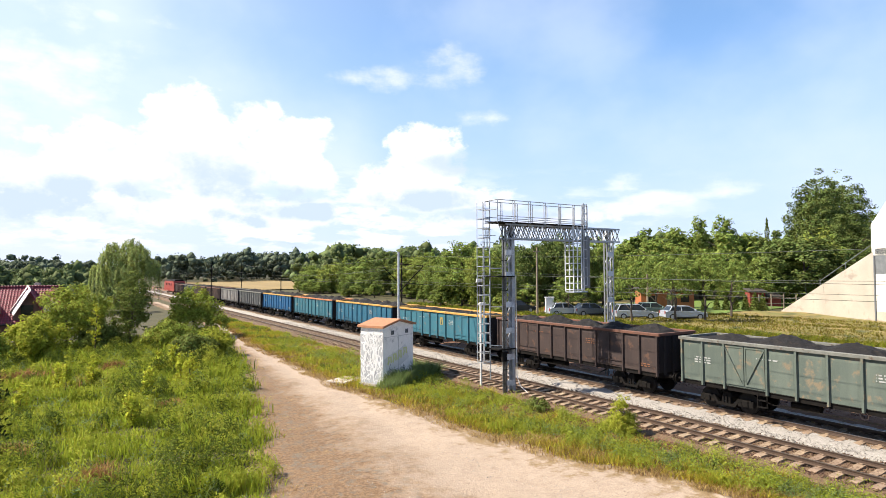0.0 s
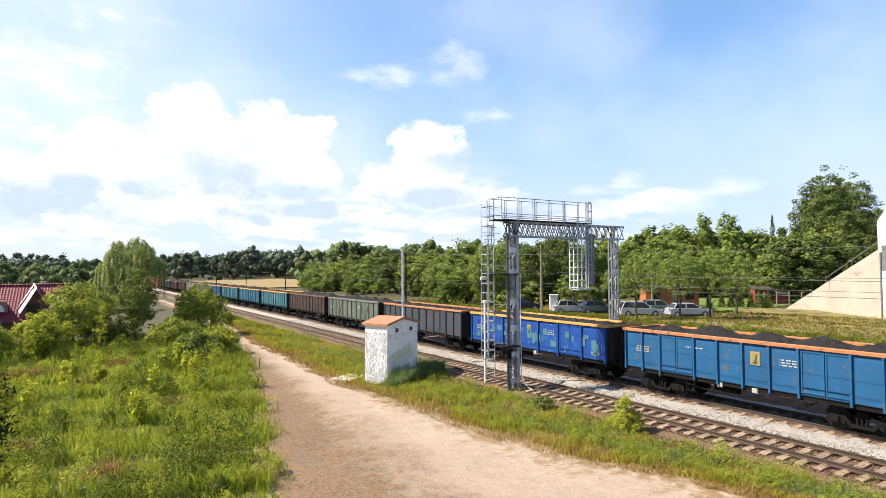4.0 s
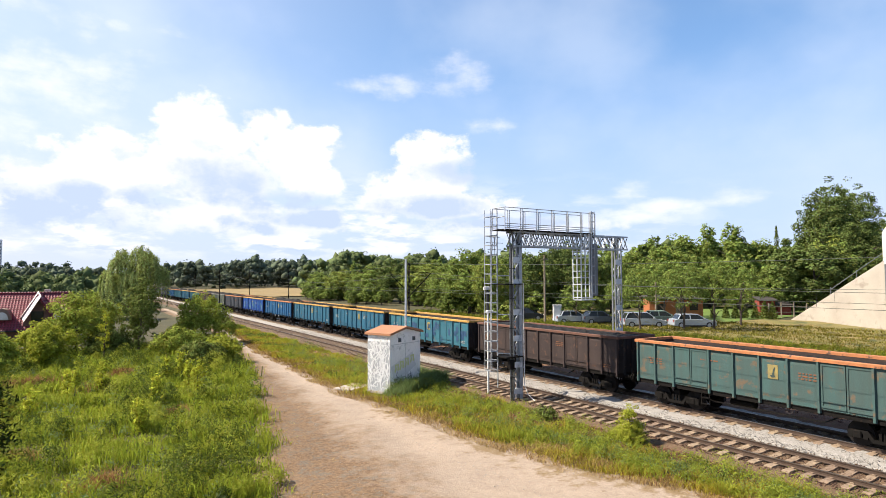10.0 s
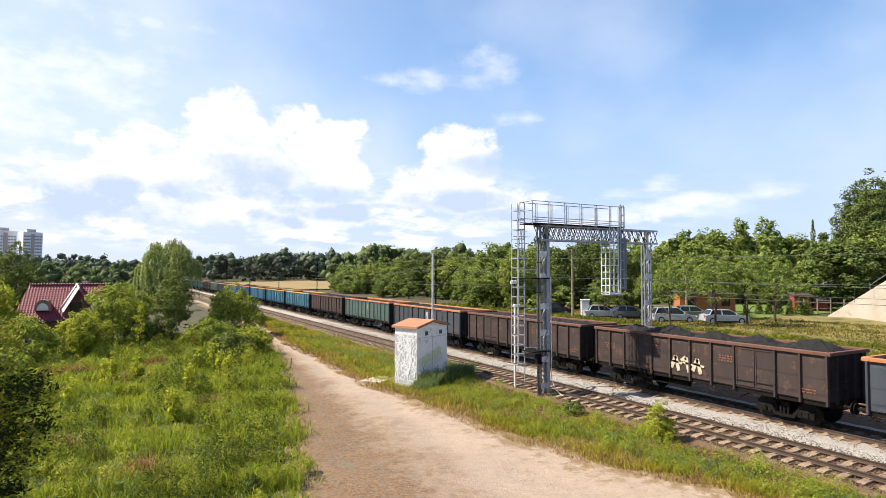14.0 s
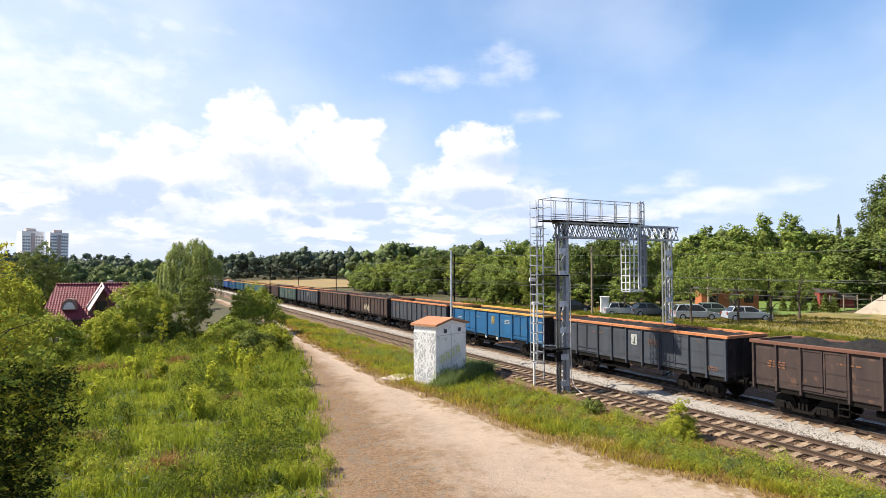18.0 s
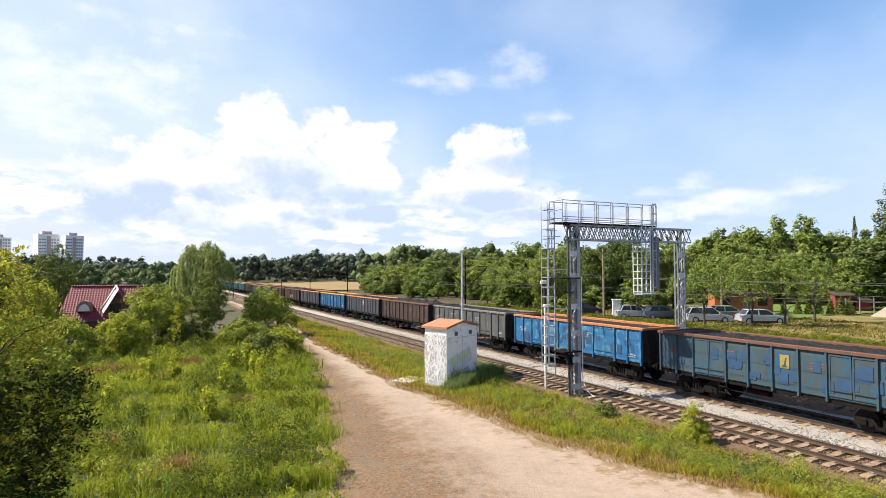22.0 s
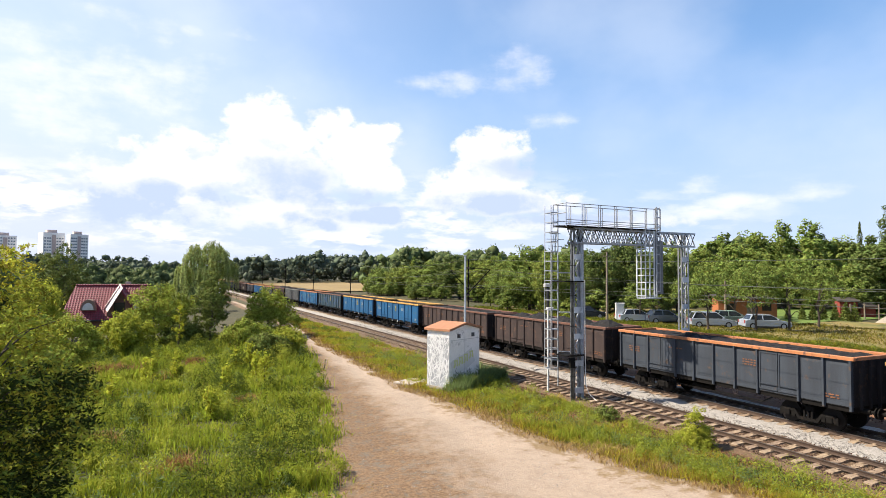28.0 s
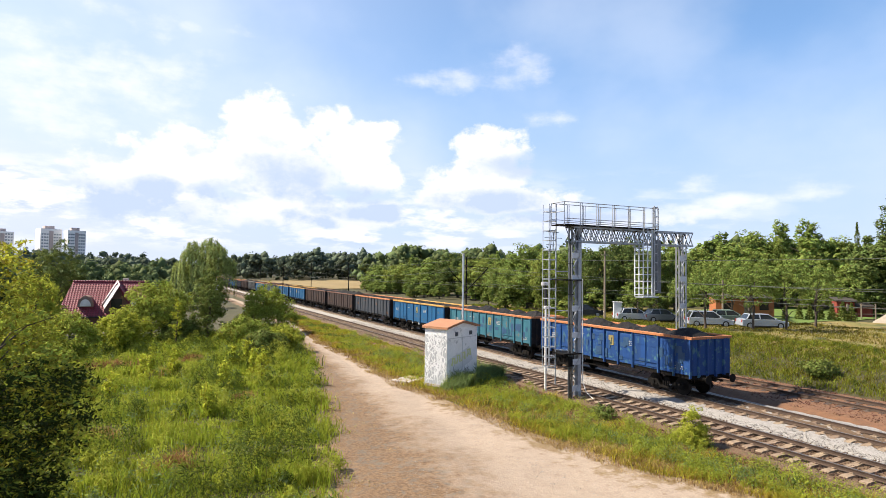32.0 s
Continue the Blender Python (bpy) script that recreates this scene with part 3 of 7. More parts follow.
RIMS = {
    "yellow": mat("rim_yellow", (0.403, 0.234, 0.0488), (0.325, 0.1755, 0.039), rough=0.7, scale=3, c3=(0.0975, 0.052, 0.0325), spots=0.2),
    "orange": mat("rim_orange", (0.364, 0.1365, 0.0488), (0.2795, 0.104, 0.039), rough=0.7, scale=3, c3=(0.0845, 0.0455, 0.0325), spots=0.2),
    "rust": mat("rim_rust", (0.113, 0.0464, 0.0282), (0.0806, 0.0343, 0.0222), rough=0.8, scale=3, c3=(0.0585, 0.0358, 0.0292), spots=0.25),
    "plain": mat("rim_plain", (0.13, 0.1365, 0.1235), (0.0845, 0.0878, 0.0813), rough=0.8, scale=3, c3=(0.065, 0.0455, 0.0325), spots=0.2),
}
MARK_WHITE = mat("stencil_white", (0.325, 0.338, 0.3315), (0.208, 0.2275, 0.2275), rough=0.8, scale=6, bump=0)
MARK_CREAM = mat("spray_cream", (0.42, 0.38, 0.27), (0.30, 0.27, 0.20), rough=0.8, scale=4, bump=0)
MARK_ORANGE = mat("stencil_orange", (0.177, 0.0718, 0.0296), (0.118, 0.0507, 0.0254), rough=0.8, scale=6, bump=0)
MARK_YELLOW = mat("logo_yellow", (0.247, 0.195, 0.0585), (0.156, 0.13, 0.0585), rough=0.7, scale=5, bump=0)
MARK_DARK = mat("logo_dark", (0.0228, 0.0488, 0.039), (0.0195, 0.0325, 0.0325), rough=0.7, scale=5, bump=0)
WHEEL = mat("wheel_steel", (0.0109, 0.00894, 0.00822), (0.00702, 0.00582, 0.00546), rough=0.6, spec=0.2, scale=5)
PATCH_BLUE = mat("patch_blue", (0.0117, 0.052, 0.1235), (0.0104, 0.039, 0.091), rough=0.6, scale=3, bump=0)
PATCH_TEAL = mat("patch_teal", (0.039, 0.13, 0.182), (0.0325, 0.104, 0.156), rough=0.6, scale=3, bump=0)
LINING = mat("stained_inside", (0.0358, 0.0208, 0.0169), (0.0195, 0.013, 0.0117), rough=0.9, scale=3, bump=0.2)
GRIME = mat("grimy_end", (0.026, 0.024, 0.026), (0.015, 0.014, 0.015), rough=0.85, scale=2, c3=(0.045, 0.030, 0.024), spots=0.2, spec=0.15, streak=True)
CACHE = {}


def kept(key, build, material):
    """One mesh for all alike parts of one material."""
    k = (key, material.name)
    if k not in CACHE:
        CACHE[k] = build().mesh(key[0], material)
    return CACHE[k]


def side_wall(sx):
    """A side sheet of shallow pressed panels between the ribs."""
    s = Shape()
    x0, x1 = sx * (WIDE - 0.05), sx * WIDE
    s.box(min(x0, x1), -HALF, FLOOR, max(x0, x1), HALF, RIM - 0.1)
    return s


def side_panel(sx, width):
    """A sheet pressed out a little between two ribs, with bevelled margins."""
    x, h = sx * WIDE, width / 2 - 0.11
    z0, z1 = FLOOR + 0.16, RIM - 0.26
    v = [(x, -h, z0), (x, h, z0), (x, h, z1), (x, -h, z1)] + [(x + sx * 0.010, q * (h - 0.10), z) for q, z in ((-1, z0 + 0.10), (1, z0 + 0.10), (1, z1 - 0.10), (-1, z1 - 0.10))]
    return Shape().add(v, [(4, 5, 6, 7), (0, 1, 5, 4), (1, 2, 6, 5), (2, 3, 7, 6), (3, 0, 4, 7)])


def rib(sx):
    s = Shape()
    x = sx * WIDE
    return s.prism([(x, -0.065), (x + sx * 0.09, -0.04), (x + sx * 0.09, 0.04), (x, 0.065)], "z", FLOOR - 0.14, RIM - 0.1)


def door(sx):
    """One leaf of a double door: a slab with a raised border round a sunk field."""
    w, z0, z1, b = 0.545, FLOOR + 0.10, RIM - 0.20, 0.07
    x0, x1, x2 = sx * WIDE, sx * (WIDE + 0.045), sx * (WIDE + 0.018)
    out, inn = ((-w, z0), (w, z0), (w, z1), (-w, z1)), ((-w + b, z0 + b), (w - b, z0 + b), (w - b, z1 - b), (-w + b, z1 - b))
    v = [(x0, y, z) for y, z in out] + [(x1, y, z) for y, z in out] + [(x1, y, z) for y, z in inn] + [(x2, y, z) for y, z in inn]
    f = [(3, 2, 1, 0), (12, 13, 14, 15)] + [(k + i, k + (i + 1) % 4, k + 4 + (i + 1) % 4, k + 4 + i) for k in (0, 4, 8) for i in range(4)]
    return Shape().add(v, f)


def latch(braced):
    if braced:
        return Shape().bar((-WIDE - 0.04, -0.5, RIM - 0.3), (-WIDE - 0.04, 0.45, FLOOR + 0.2), 0.05)
    return Shape().bar((-WIDE - 0.05, -0.52, FLOOR + 0.34), (-WIDE - 0.05, 0.52, FLOOR + 0.34), 0.035)


def end_wall():
    s = Shape().box(-WIDE, -0.05, FLOOR, WIDE, 0, RIM - 0.1)
    return s


def end_rib():
    return Shape().prism([(-0.07, 0), (0.07, 0), (0.04, 0.10), (-0.04, 0.10)], "z", FLOOR - 0.1, RIM - 0.12)


def top_rim():
    s = Shape()
    for sx in (-1, 1):
        x0, x1 = sx * (WIDE - 0.07), sx * (WIDE + 0.10)
        s.box(min(x0, x1), -HALF - 0.1, RIM - 0.14, max(x0, x1), HALF + 0.1, RIM, 0.025)
    for sy in (-1, 1):
        y0, y1 = sy * (HALF - 0.07), sy * (HALF + 0.10)
        s.box(-WIDE + 0.08, min(y0, y1), RIM - 0.135, WIDE - 0.08, max(y0, y1), RIM - 0.006)
    return s


def lining_shape():
    """The coal-stained inner faces of the body."""
    s = Shape()
    for sx in (-1, 1):
        x = sx * (WIDE - 0.056)
        s.box(x - 0.004, -HALF + 0.06, FLOOR + 0.05, x + 0.004, HALF - 0.06, RIM - 0.012)
    for sy in (-1, 1):
        y = sy * (HALF - 0.058)
        s.box(-WIDE + 0.07, y - 0.004, FLOOR + 0.05, WIDE - 0.07, y + 0.004, RIM - 0.012)
    return s


def under_frame():
    s = Shape()
    for sx in (-1, 1):
        s.box(sx * 1.28 - 0.06, -HALF, FLOOR - 0.2, sx * 1.28 + 0.06, HALF, FLOOR + 0.02)
        s.box(sx * 0.35 - 0.08, -HALF, 0.8, sx * 0.35 + 0.08, HALF, FLOOR)
    for y in (-HALF + 0.08, -4.6, -2.3, 0, 2.3, 4.6, HALF - 0.08):
        s.box(-1.3, y - 0.07, FLOOR - 0.22, 1.3, y + 0.07, FLOOR - 0.01)
    s.box(-WIDE, -HALF, FLOOR - 0.02, WIDE, HALF, FLOOR + 0.02)
    s.tube((-0.7, 0.6, 0.72), (-0.7, 1.7, 0.72), 0.17, 10)
    s.bar((-1.15, -2.4, 0.66), (-1.15, 2.4, 0.66), 0.05)
    s.bar((-1.15, -2.4, 0.66), (-1.15, -3.0, 1.0), 0.05)
    s.bar((-1.15, 2.4, 0.66), (-1.15, 3.0, 1.0), 0.05)
    return s


def bogie_frame():
    s = Shape()
    for sx in (-1, 1):
        x0, x1 = (0.94, 1.08) if sx > 0 else (-1.08, -0.94)
        s.prism([(-1.25, 0.36), (-1.15, 0.62), (-0.55, 0.62), (-0.35, 0.34), (0.35, 0.34), (0.55, 0.62), (1.15, 0.62), (1.25, 0.36), (1.1, 0.30), (0.95, 0.52), (0.6, 0.50),
                 (0.42, 0.22), (-0.42, 0.22), (-0.6, 0.50), (-0.95, 0.52), (-1.1, 0.30)], "x", x0, x1)
        for y in (-0.9, 0.9):
            s.box(sx * 1.0 - 0.12, y - 0.14, 0.33, sx * 1.0 + 0.12, y + 0.14, 0.60, 0.03)
            s.box(sx * 1.02 - 0.05, y - 0.34, 0.30, sx * 1.02 + 0.05, y - 0.18, 0.58)
            s.box(sx * 1.02 - 0.05, y + 0.18, 0.30, sx * 1.02 + 0.05, y + 0.34, 0.58)
        for y in (-0.16, 0, 0.16):
            s.tube((sx * 1.02, y, 0.30), (sx * 1.02, y, 0.62), 0.06, 6)
    s.box(-1.0, -0.2, 0.62, 1.0, 0.2, 0.86, 0.04)
    s.tube((-0.95, -0.9, 0.46), (0.95, -0.9, 0.46), 0.08, 8)
    s.tube((-0.95, 0.9, 0.46), (0.95, 0.9, 0.46), 0.08, 8)
    return s


def wheel_shape():
    s = Shape()
    s.tube((-0.065, 0, 0), (0.065, 0, 0), 0.46, 20)
    s.tube((0.055, 0, 0), (0.085, 0, 0), 0.49, 20)
    s.tube((-0.09, 0, 0), (0.11, 0, 0), 0.12, 10)
    return s


def buffer_shape():
    s = Shape()
    s.tube((0, 0, 0), (0, 0.36, 0), 0.10, 10)
    s.tube((0, 0.36, 0), (0, 0.58, 0), 0.07, 10)
    s.tube((0, 0.56, 0), (0, 0.60, 0), 0.22, 14)
    return s


def coupler_shape():
    s = Shape()
    s.bar((0, 0, 1.03), (0, 0.62, 1.0), 0.07)
    s.box(-0.09, 0, 0.95, 0.09, 0.2, 1.12)
    s.tube((-0.1, 0.62, 0.98), (0.1, 0.62, 0.98), 0.04, 6)
    s.tube((0.4, 0.1, 1.0), (0.35, 0.45, 0.72), 0.025, 6)
    return s


def load_low(heap):
    return 1.0 if heap < 0.2 else 0.0


def coal_shape(seed, heap):
    """A load of coal, heaped along the wagon in a few cones."""
    r = np.random.RandomState(seed)
    nx, ny = 13, 56
    xs, ys = np.linspace(-WIDE + 0.05, WIDE - 0.05, nx), np.linspace(-HALF + 0.05, HALF - 0.05, ny)
    x, y = np.meshgrid(xs, ys, indexing="ij")
    edge = np.minimum((WIDE - np.abs(x)) / WIDE, 1) * np.minimum((HALF - np.abs(y)) / 1.2, 1)
    z = np.full(x.shape, RIM - 0.10) - 0.16 * (load_low(heap))
    for k in range(5):
        cy, cx = -HALF + (k + 0.5 + r.uniform(-0.25, 0.25)) * 2 * HALF / 5, r.uniform(-0.25, 0.25)
        z = np.maximum(z, RIM - 0.25 + heap * r.uniform(0.6, 1.15) - 0.42 * np.hypot((x - cx) * 1.15, (y - cy) * 0.75))
    z = z + r.uniform(-0.045, 0.045, x.shape)
    z = np.minimum(z, RIM - 0.12 + 1.6 * edge)
    s = Shape()
    v = np.stack([x, y, z], -1).reshape(-1, 3)
    return s.add(v.tolist(), grid_faces(nx, ny).tolist())


def ladder_shape():
    s = Shape()
    for y in (-0.2, 0.2):
        s.bar((0, y, 0.45), (0, y, FLOOR), 0.04)
    for z in (0.5, 0.78):
        s.box(-0.09, -0.2, z, 0.05, 0.2, z + 0.03)
    return s


def marks(sx, seed, rows):
    """Bars of stencilled writing that nobody can read."""
    r = random.Random(seed)
    s = Shape()
    x0, x1 = sx * (WIDE + 0.024), sx * (WIDE + 0.028)
    for y, z, w, n in rows:
        for k in range(n):
            u = y
            while u < y + w:
                d = r.uniform(0.06, 0.22)
                s.box(min(x0, x1), u, z - 0.11 * k - 0.055, max(x0, x1), min(u + d, y + w), z - 0.11 * k)
                u += d + 0.06
    return s


def logo_curl(sx):
    s = Shape()
    x0, x1 = sorted((sx * (WIDE + 0.031), sx * (WIDE + 0.036)))
    s.prism([(-0.22, 0.05), (0.1, 0.0), (0.22, 0.12), (0.05, 0.17), (-0.02, 0.42), (-0.12, 0.62), (-0.2, 0.60), (-0.13, 0.35), (-0.12, 0.17)], "x", x0, x1)
    return s


def touch_up(seed):
    """Small square patches of newer paint on the panels."""
    r = random.Random(seed)
    s = Shape()
    for k in range(34):
        y, z, h = r.uniform(-6.1, 5.6), r.uniform(FLOOR + 0.15, RIM - 0.85), r.uniform(0.2, 0.55)
        s.box(-WIDE - 0.026 - 0.0004 * k, y, z, -WIDE - 0.02, y + r.uniform(0.15, 0.5), z + h)
    return s


def tag_strokes(sx, seed):
    """White spray strokes low on a side."""
    r = random.Random(seed)
    s = Shape()
    x = sx * (WIDE + 0.032)
    for k, y in enumerate((-0.9, -0.25, 0.35)):
        a = (x, y, FLOOR + 0.25)
        b = (x, y + 0.18, FLOOR + 0.95)
        c = (x, y + 0.45, FLOOR + 0.35 + 0.4 * (k % 2))
        s.bar(a, b, 0.012, 0.2)
        s.bar(b, c, 0.012, 0.2)
        s.bar((x, y - 0.2, FLOOR + 0.62), (x, y + 0.4, FLOOR + 0.70), 0.012, 0.10)
    return s


def wagon(n, colour, rim, logo, load, braced=False, tags="", label_bits=""):
    rimname = {"yellow": "yellow-orange", "orange": "orange", "rust": "rust-red", "plain": "bare"}[rim]
    w = thing("coal_wagon", pose(FAR, -PITCH * n + 11, 0), f"{label_bits or colour} open freight wagon, {rimname} rim, heaped with coal", "freight wagon", "wagons of the coal train")
    p = PAINTS[colour]
    ribs, door_at = BODIES["wide" if n in WIDE_PANELLED else "narrow"]
    part("under_frame", kept(("under_frame",), under_frame, DARK_STEEL), None, w, "dark underframe")
    for sx in (-1, 1):
        wall = part("side_wall", kept(("side_wall", sx), lambda: side_wall(sx), p), None, w)
        for a, b in zip(ribs, ribs[1:]):
            if b - a < 0.29 and sx < 0:
                ob = part("panel", kept(("panel", sx, round((b - a) * HALF, 2)), lambda: side_panel(sx, (b - a) * HALF), p), None, wall)
                ob.location.y = (a + b) / 2 * HALF
        for k in ribs:
            ob = part("rib", kept(("rib", sx), lambda: rib(sx), p), None, w)
            ob.location.y = k * (HALF - 0.07)
        for c in (-door_at, door_at):
            for k in (-1, 1):
                ob = part("door", kept(("door", sx), lambda: door(sx), p), None, w)
                ob.location.y = c * HALF + k * 0.455
                ob.scale.y = 0.80
                if sx < 0:
                    q = part("brace" if braced else "latch", kept(("latch", braced), lambda: latch(braced), p), None, ob)
                    q.scale.y = -k
    for sy in (-1, 1):
        ob = part("end_wall", kept(("end_wall",), end_wall, p if n == 26 else GRIME), None, w, "" if n == 26 else "soot-darkened end wall")
        ob.matrix_basis = pose(0, sy * HALF, 0, 0, 0, 0 if sy > 0 else 180)
        for x in (-0.92, -0.31, 0.31, 0.92) if sy < 0 else ():
            part("end_rib", kept(("end_rib",), end_rib, p if n == 26 else GRIME), None, ob).location.x = x
        ob = part("coupler", kept(("coupler",), coupler_shape, DARK_STEEL), None, w)
        ob.matrix_basis = pose(0, sy * HALF, 0, 0, 0, 0 if sy > 0 else 180)
        for sx in (-0.875, 0.875):
            ob = part("buffer", kept(("buffer",), buffer_shape, DARK_STEEL), None, w)
            ob.matrix_basis = pose(sx, sy * HALF, 1.05, 0, 0, 0 if sy > 0 else 180)
        b = part("bogie", kept(("bogie",), bogie_frame, DARK_STEEL), None, w, "dark bogie")
        b.location.y = sy * 4.4
        for wy in (-0.9, 0.9):
            for sx in (-0.75, 0.75):
                ob = part("wheel", kept(("wheel",), wheel_shape, WHEEL), None, b)
                ob.matrix_basis = pose(sx, wy, 0.46, 0, 0, 0 if sx < 0 else 180)
    part("inner_lining", kept(("inner_lining",), lining_shape, LINING), None, w, "coal-stained rusty inner walls")
    part("top_rim", kept(("top_rim",), top_rim, RIMS[rim]), None, w, rimname + " rim")
    part("coal_load", kept(("coal_load", load), lambda: coal_shape(load, (0.15, 0.42, 0.72)[load % 3]), COAL), None, w, "heaped black coal")
    ob = part("step", kept(("step",), ladder_shape, DARK_STEEL), None, w)
    ob.location = (-1.33, 2.6, 0)
    ob = part("brake_wheel", kept(("brake_wheel",), lambda: Shape().ring((0, 0, 0), "x", 0.13, 0.014), LINING), None, w, "rust-brown brake wheel")
    ob.location = (-1.40, -1.2, 0.92)
    if logo:
        part("logo_panel", kept(("logo_panel",), lambda: Shape().box(-WIDE - 0.030, -0.21, 2.10, -WIDE - 0.012, 0.21, 2.68),
                                MARK_YELLOW if logo == "yellow" else MARK_WHITE), None, w).location.y = 0.0 if n in WIDE_PANELLED else -0.57
        ob = part("logo_mark", kept(("logo_mark",), lambda: logo_curl(-1), MARK_DARK), None, w)
        ob.location = (0, 0.0 if n in WIDE_PANELLED else -0.57, 2.15)
        ob.scale = (1, 0.55, 0.70)
    key = n % 3
    m = MARK_ORANGE if colour in ("brown", "slate", "green", "worn") else MARK_WHITE
    st = part("stencil", kept(("stencil", key), lambda: marks(-1, key, ((1.9, 2.55, 0.9, 1), (4.9, 2.3, 0.8, 3), (-2.3, 2.5, 0.7, 3), (-5.9, 1.6, 0.6, 2))), m), None, w, "unreadable stencilled lines")
    st["kind"] = "stuff"
    if n in PATCHED:
        ob = part("touch_up_paint", kept(("touch_up_paint", n), lambda: touch_up(n), PATCH_TEAL if n == 2 else PATCH_BLUE), None, w, "squares of fresh touch-up paint")
        ob["kind"] = "stuff"
    if tags:
        ob = part("spray_tag", kept(("spray_tag",), lambda: tag_strokes(-1, 3), MARK_CREAM), None, w, "white spray-paint tag")
        ob.location.y = 0.3
    if colour in ("royal", "mixed", "blue"):
        for y in (-0.5, 1.1):
            ob = part("tag_plate", kept(("tag_plate",), lambda: Shape().box(-1.37, -0.12, 0.92, -1.345, 0.12, 1.12), MARK_WHITE), None, w)
            ob.location.y = y
    return w


# from the locomotive's end to the tail: number, paint, rim, logo, coal load, extra, description
CONSIST = (
    (-11, "brown", "rust", "", 1), (-10, "slate", "plain", "", 1), (-9, "purple", "rust", "", 2), (-8, "brown", "rust", "", 1), (-7, "pale", "plain", "", 1), (-6, "grey", "plain", "", 2),
    (-5, "blue", "yellow", "", 2), (-4, "teal", "orange", "", 2), (-3, "sea", "yellow", "", 2), (-2, "teal", "yellow", "yellow", 1), (-1, "brown", "rust", "", 2),
    (0, "sage", "plain", "", 2), (1, "slate", "orange", "", 1), (2, "royal", "yellow", "yellow", 1), (3, "blue", "orange", "yellow", 2), (4, "sea", "yellow", "yellow", 1),
    (5, "sea", "yellow", "yellow", 0), (6, "teal", "yellow", "yellow", 0), (7, "brown", "rust", "", 1), (8, "green", "orange", "yellow", 0), (9, "slate", "orange", "white", 1),
    (10, "brown", "rust", "", 1), (11, "brown", "rust", "", 2), (12, "slate", "orange", "", 0), (13, "blue", "yellow", "yellow", 0), (14, "slate", "orange", "white", 1),
    (15, "brown", "rust", "", 2), (16, "grey", "plain", "", 1), (17, "mixed", "orange", "yellow", 0), (18, "worn", "rust", "yellow", 1), (19, "blue", "yellow", "yellow", 1),
    (20, "blue", "yellow", "yellow", 0), (21, "brown", "rust", "", 1), (22, "brown", "rust", "", 2), (23, "slate", "orange", "", 1), (24, "blue", "yellow", "yellow", 1),
    (25, "teal", "orange", "yellow", 2), (26, "navy", "orange", "yellow", 2),
)
WORDS = {"brown": "Dark brown", "purple": "Purple-brown", "slate": "Dark slate-grey", "grey": "Plain grey", "pale": "Pale grey", "sage": "Faded grey-green", "green": "Weathered green",
         "teal": "Faded teal", "sea": "Teal-blue", "blue": "Bright blue", "royal": "Royal blue and teal", "navy": "Dark blue patched", "mixed": "Patchwork blue", "worn": "Slate-blue worn"}
WAGONS = {}
for n, colour, rim, logo, load in CONSIST:
    WAGONS[n] = wagon(n, colour, rim, logo, load, n == 0, "x" if n == 11 else "", WORDS[colour])


def build_loco():
    """The electric locomotive far ahead."""
    red = mat("loco_red", (0.273, 0.039, 0.026), (0.2145, 0.0325, 0.0228), rough=0.4, scale=2)
    loco = thing("locomotive", pose(FAR, 180, 0), "Orange-red electric locomotive at the head of the train", "locomotive")
    s = Shape()
    s.prism([(-9.2, 1.0), (9.2, 1.0), (9.5, 1.6), (9.2, 2.6), (8.6, 3.7), (-8.6, 3.7), (-9.2, 2.6), (-9.5, 1.6)], "x", -1.45, 1.45)
    part("body", s, red, loco)
    part("roof", Shape().prism([(-1.4, 3.7), (1.4, 3.7), (0.9, 4.05), (-0.9, 4.05)], "y", -8.4, 8.4), DARK_STEEL, loco)
    glass = mat("dark_glass", (0.013, 0.0163, 0.0195), rough=0.1, bump=0)
    for sy in (-1, 1):
        part("windscreen", Shape().box(-1.1, sy * 9.05 - 0.12, 2.7, 1.1, sy * 9.05 + 0.12, 3.35), glass, loco)
        b = part("bogie", kept(("bogie",), bogie_frame, DARK_STEEL), None, loco)
        b.location.y = sy * 5.6
        part("buffer_beam", Shape().box(-1.4, sy * 9.4 - 0.1, 0.85, 1.4, sy * 9.4 + 0.1, 1.25), DARK_STEEL, loco)
    for sx in (-1, 1):
        for y in (-5, -2, 1, 4):
            part("side_window", Shape().box(sx * 1.47 - 0.02, y, 2.5, sx * 1.47 + 0.02, y + 1.0, 3.1), glass, loco)
    s = Shape()
    for sx in (-0.5, 0.5):
        s.bar((sx, -5.6, 4.05), (sx, -4.6, 4.8), 0.05)
        s.bar((sx, -4.6, 4.8), (sx, -5.5, 5.35), 0.05)
    s.bar((-0.8, -5.5, 5.38), (0.8, -5.5, 5.38), 0.06)
    part("pantograph", s, DARK_STEEL, loco)
    return loco


LOCO = build_loco()


def train_at(t):
    """Where the leading end of the first wagon of the passing part is at t seconds."""
    return 18.5 + 11.43 * t + 0.0175 * t * t

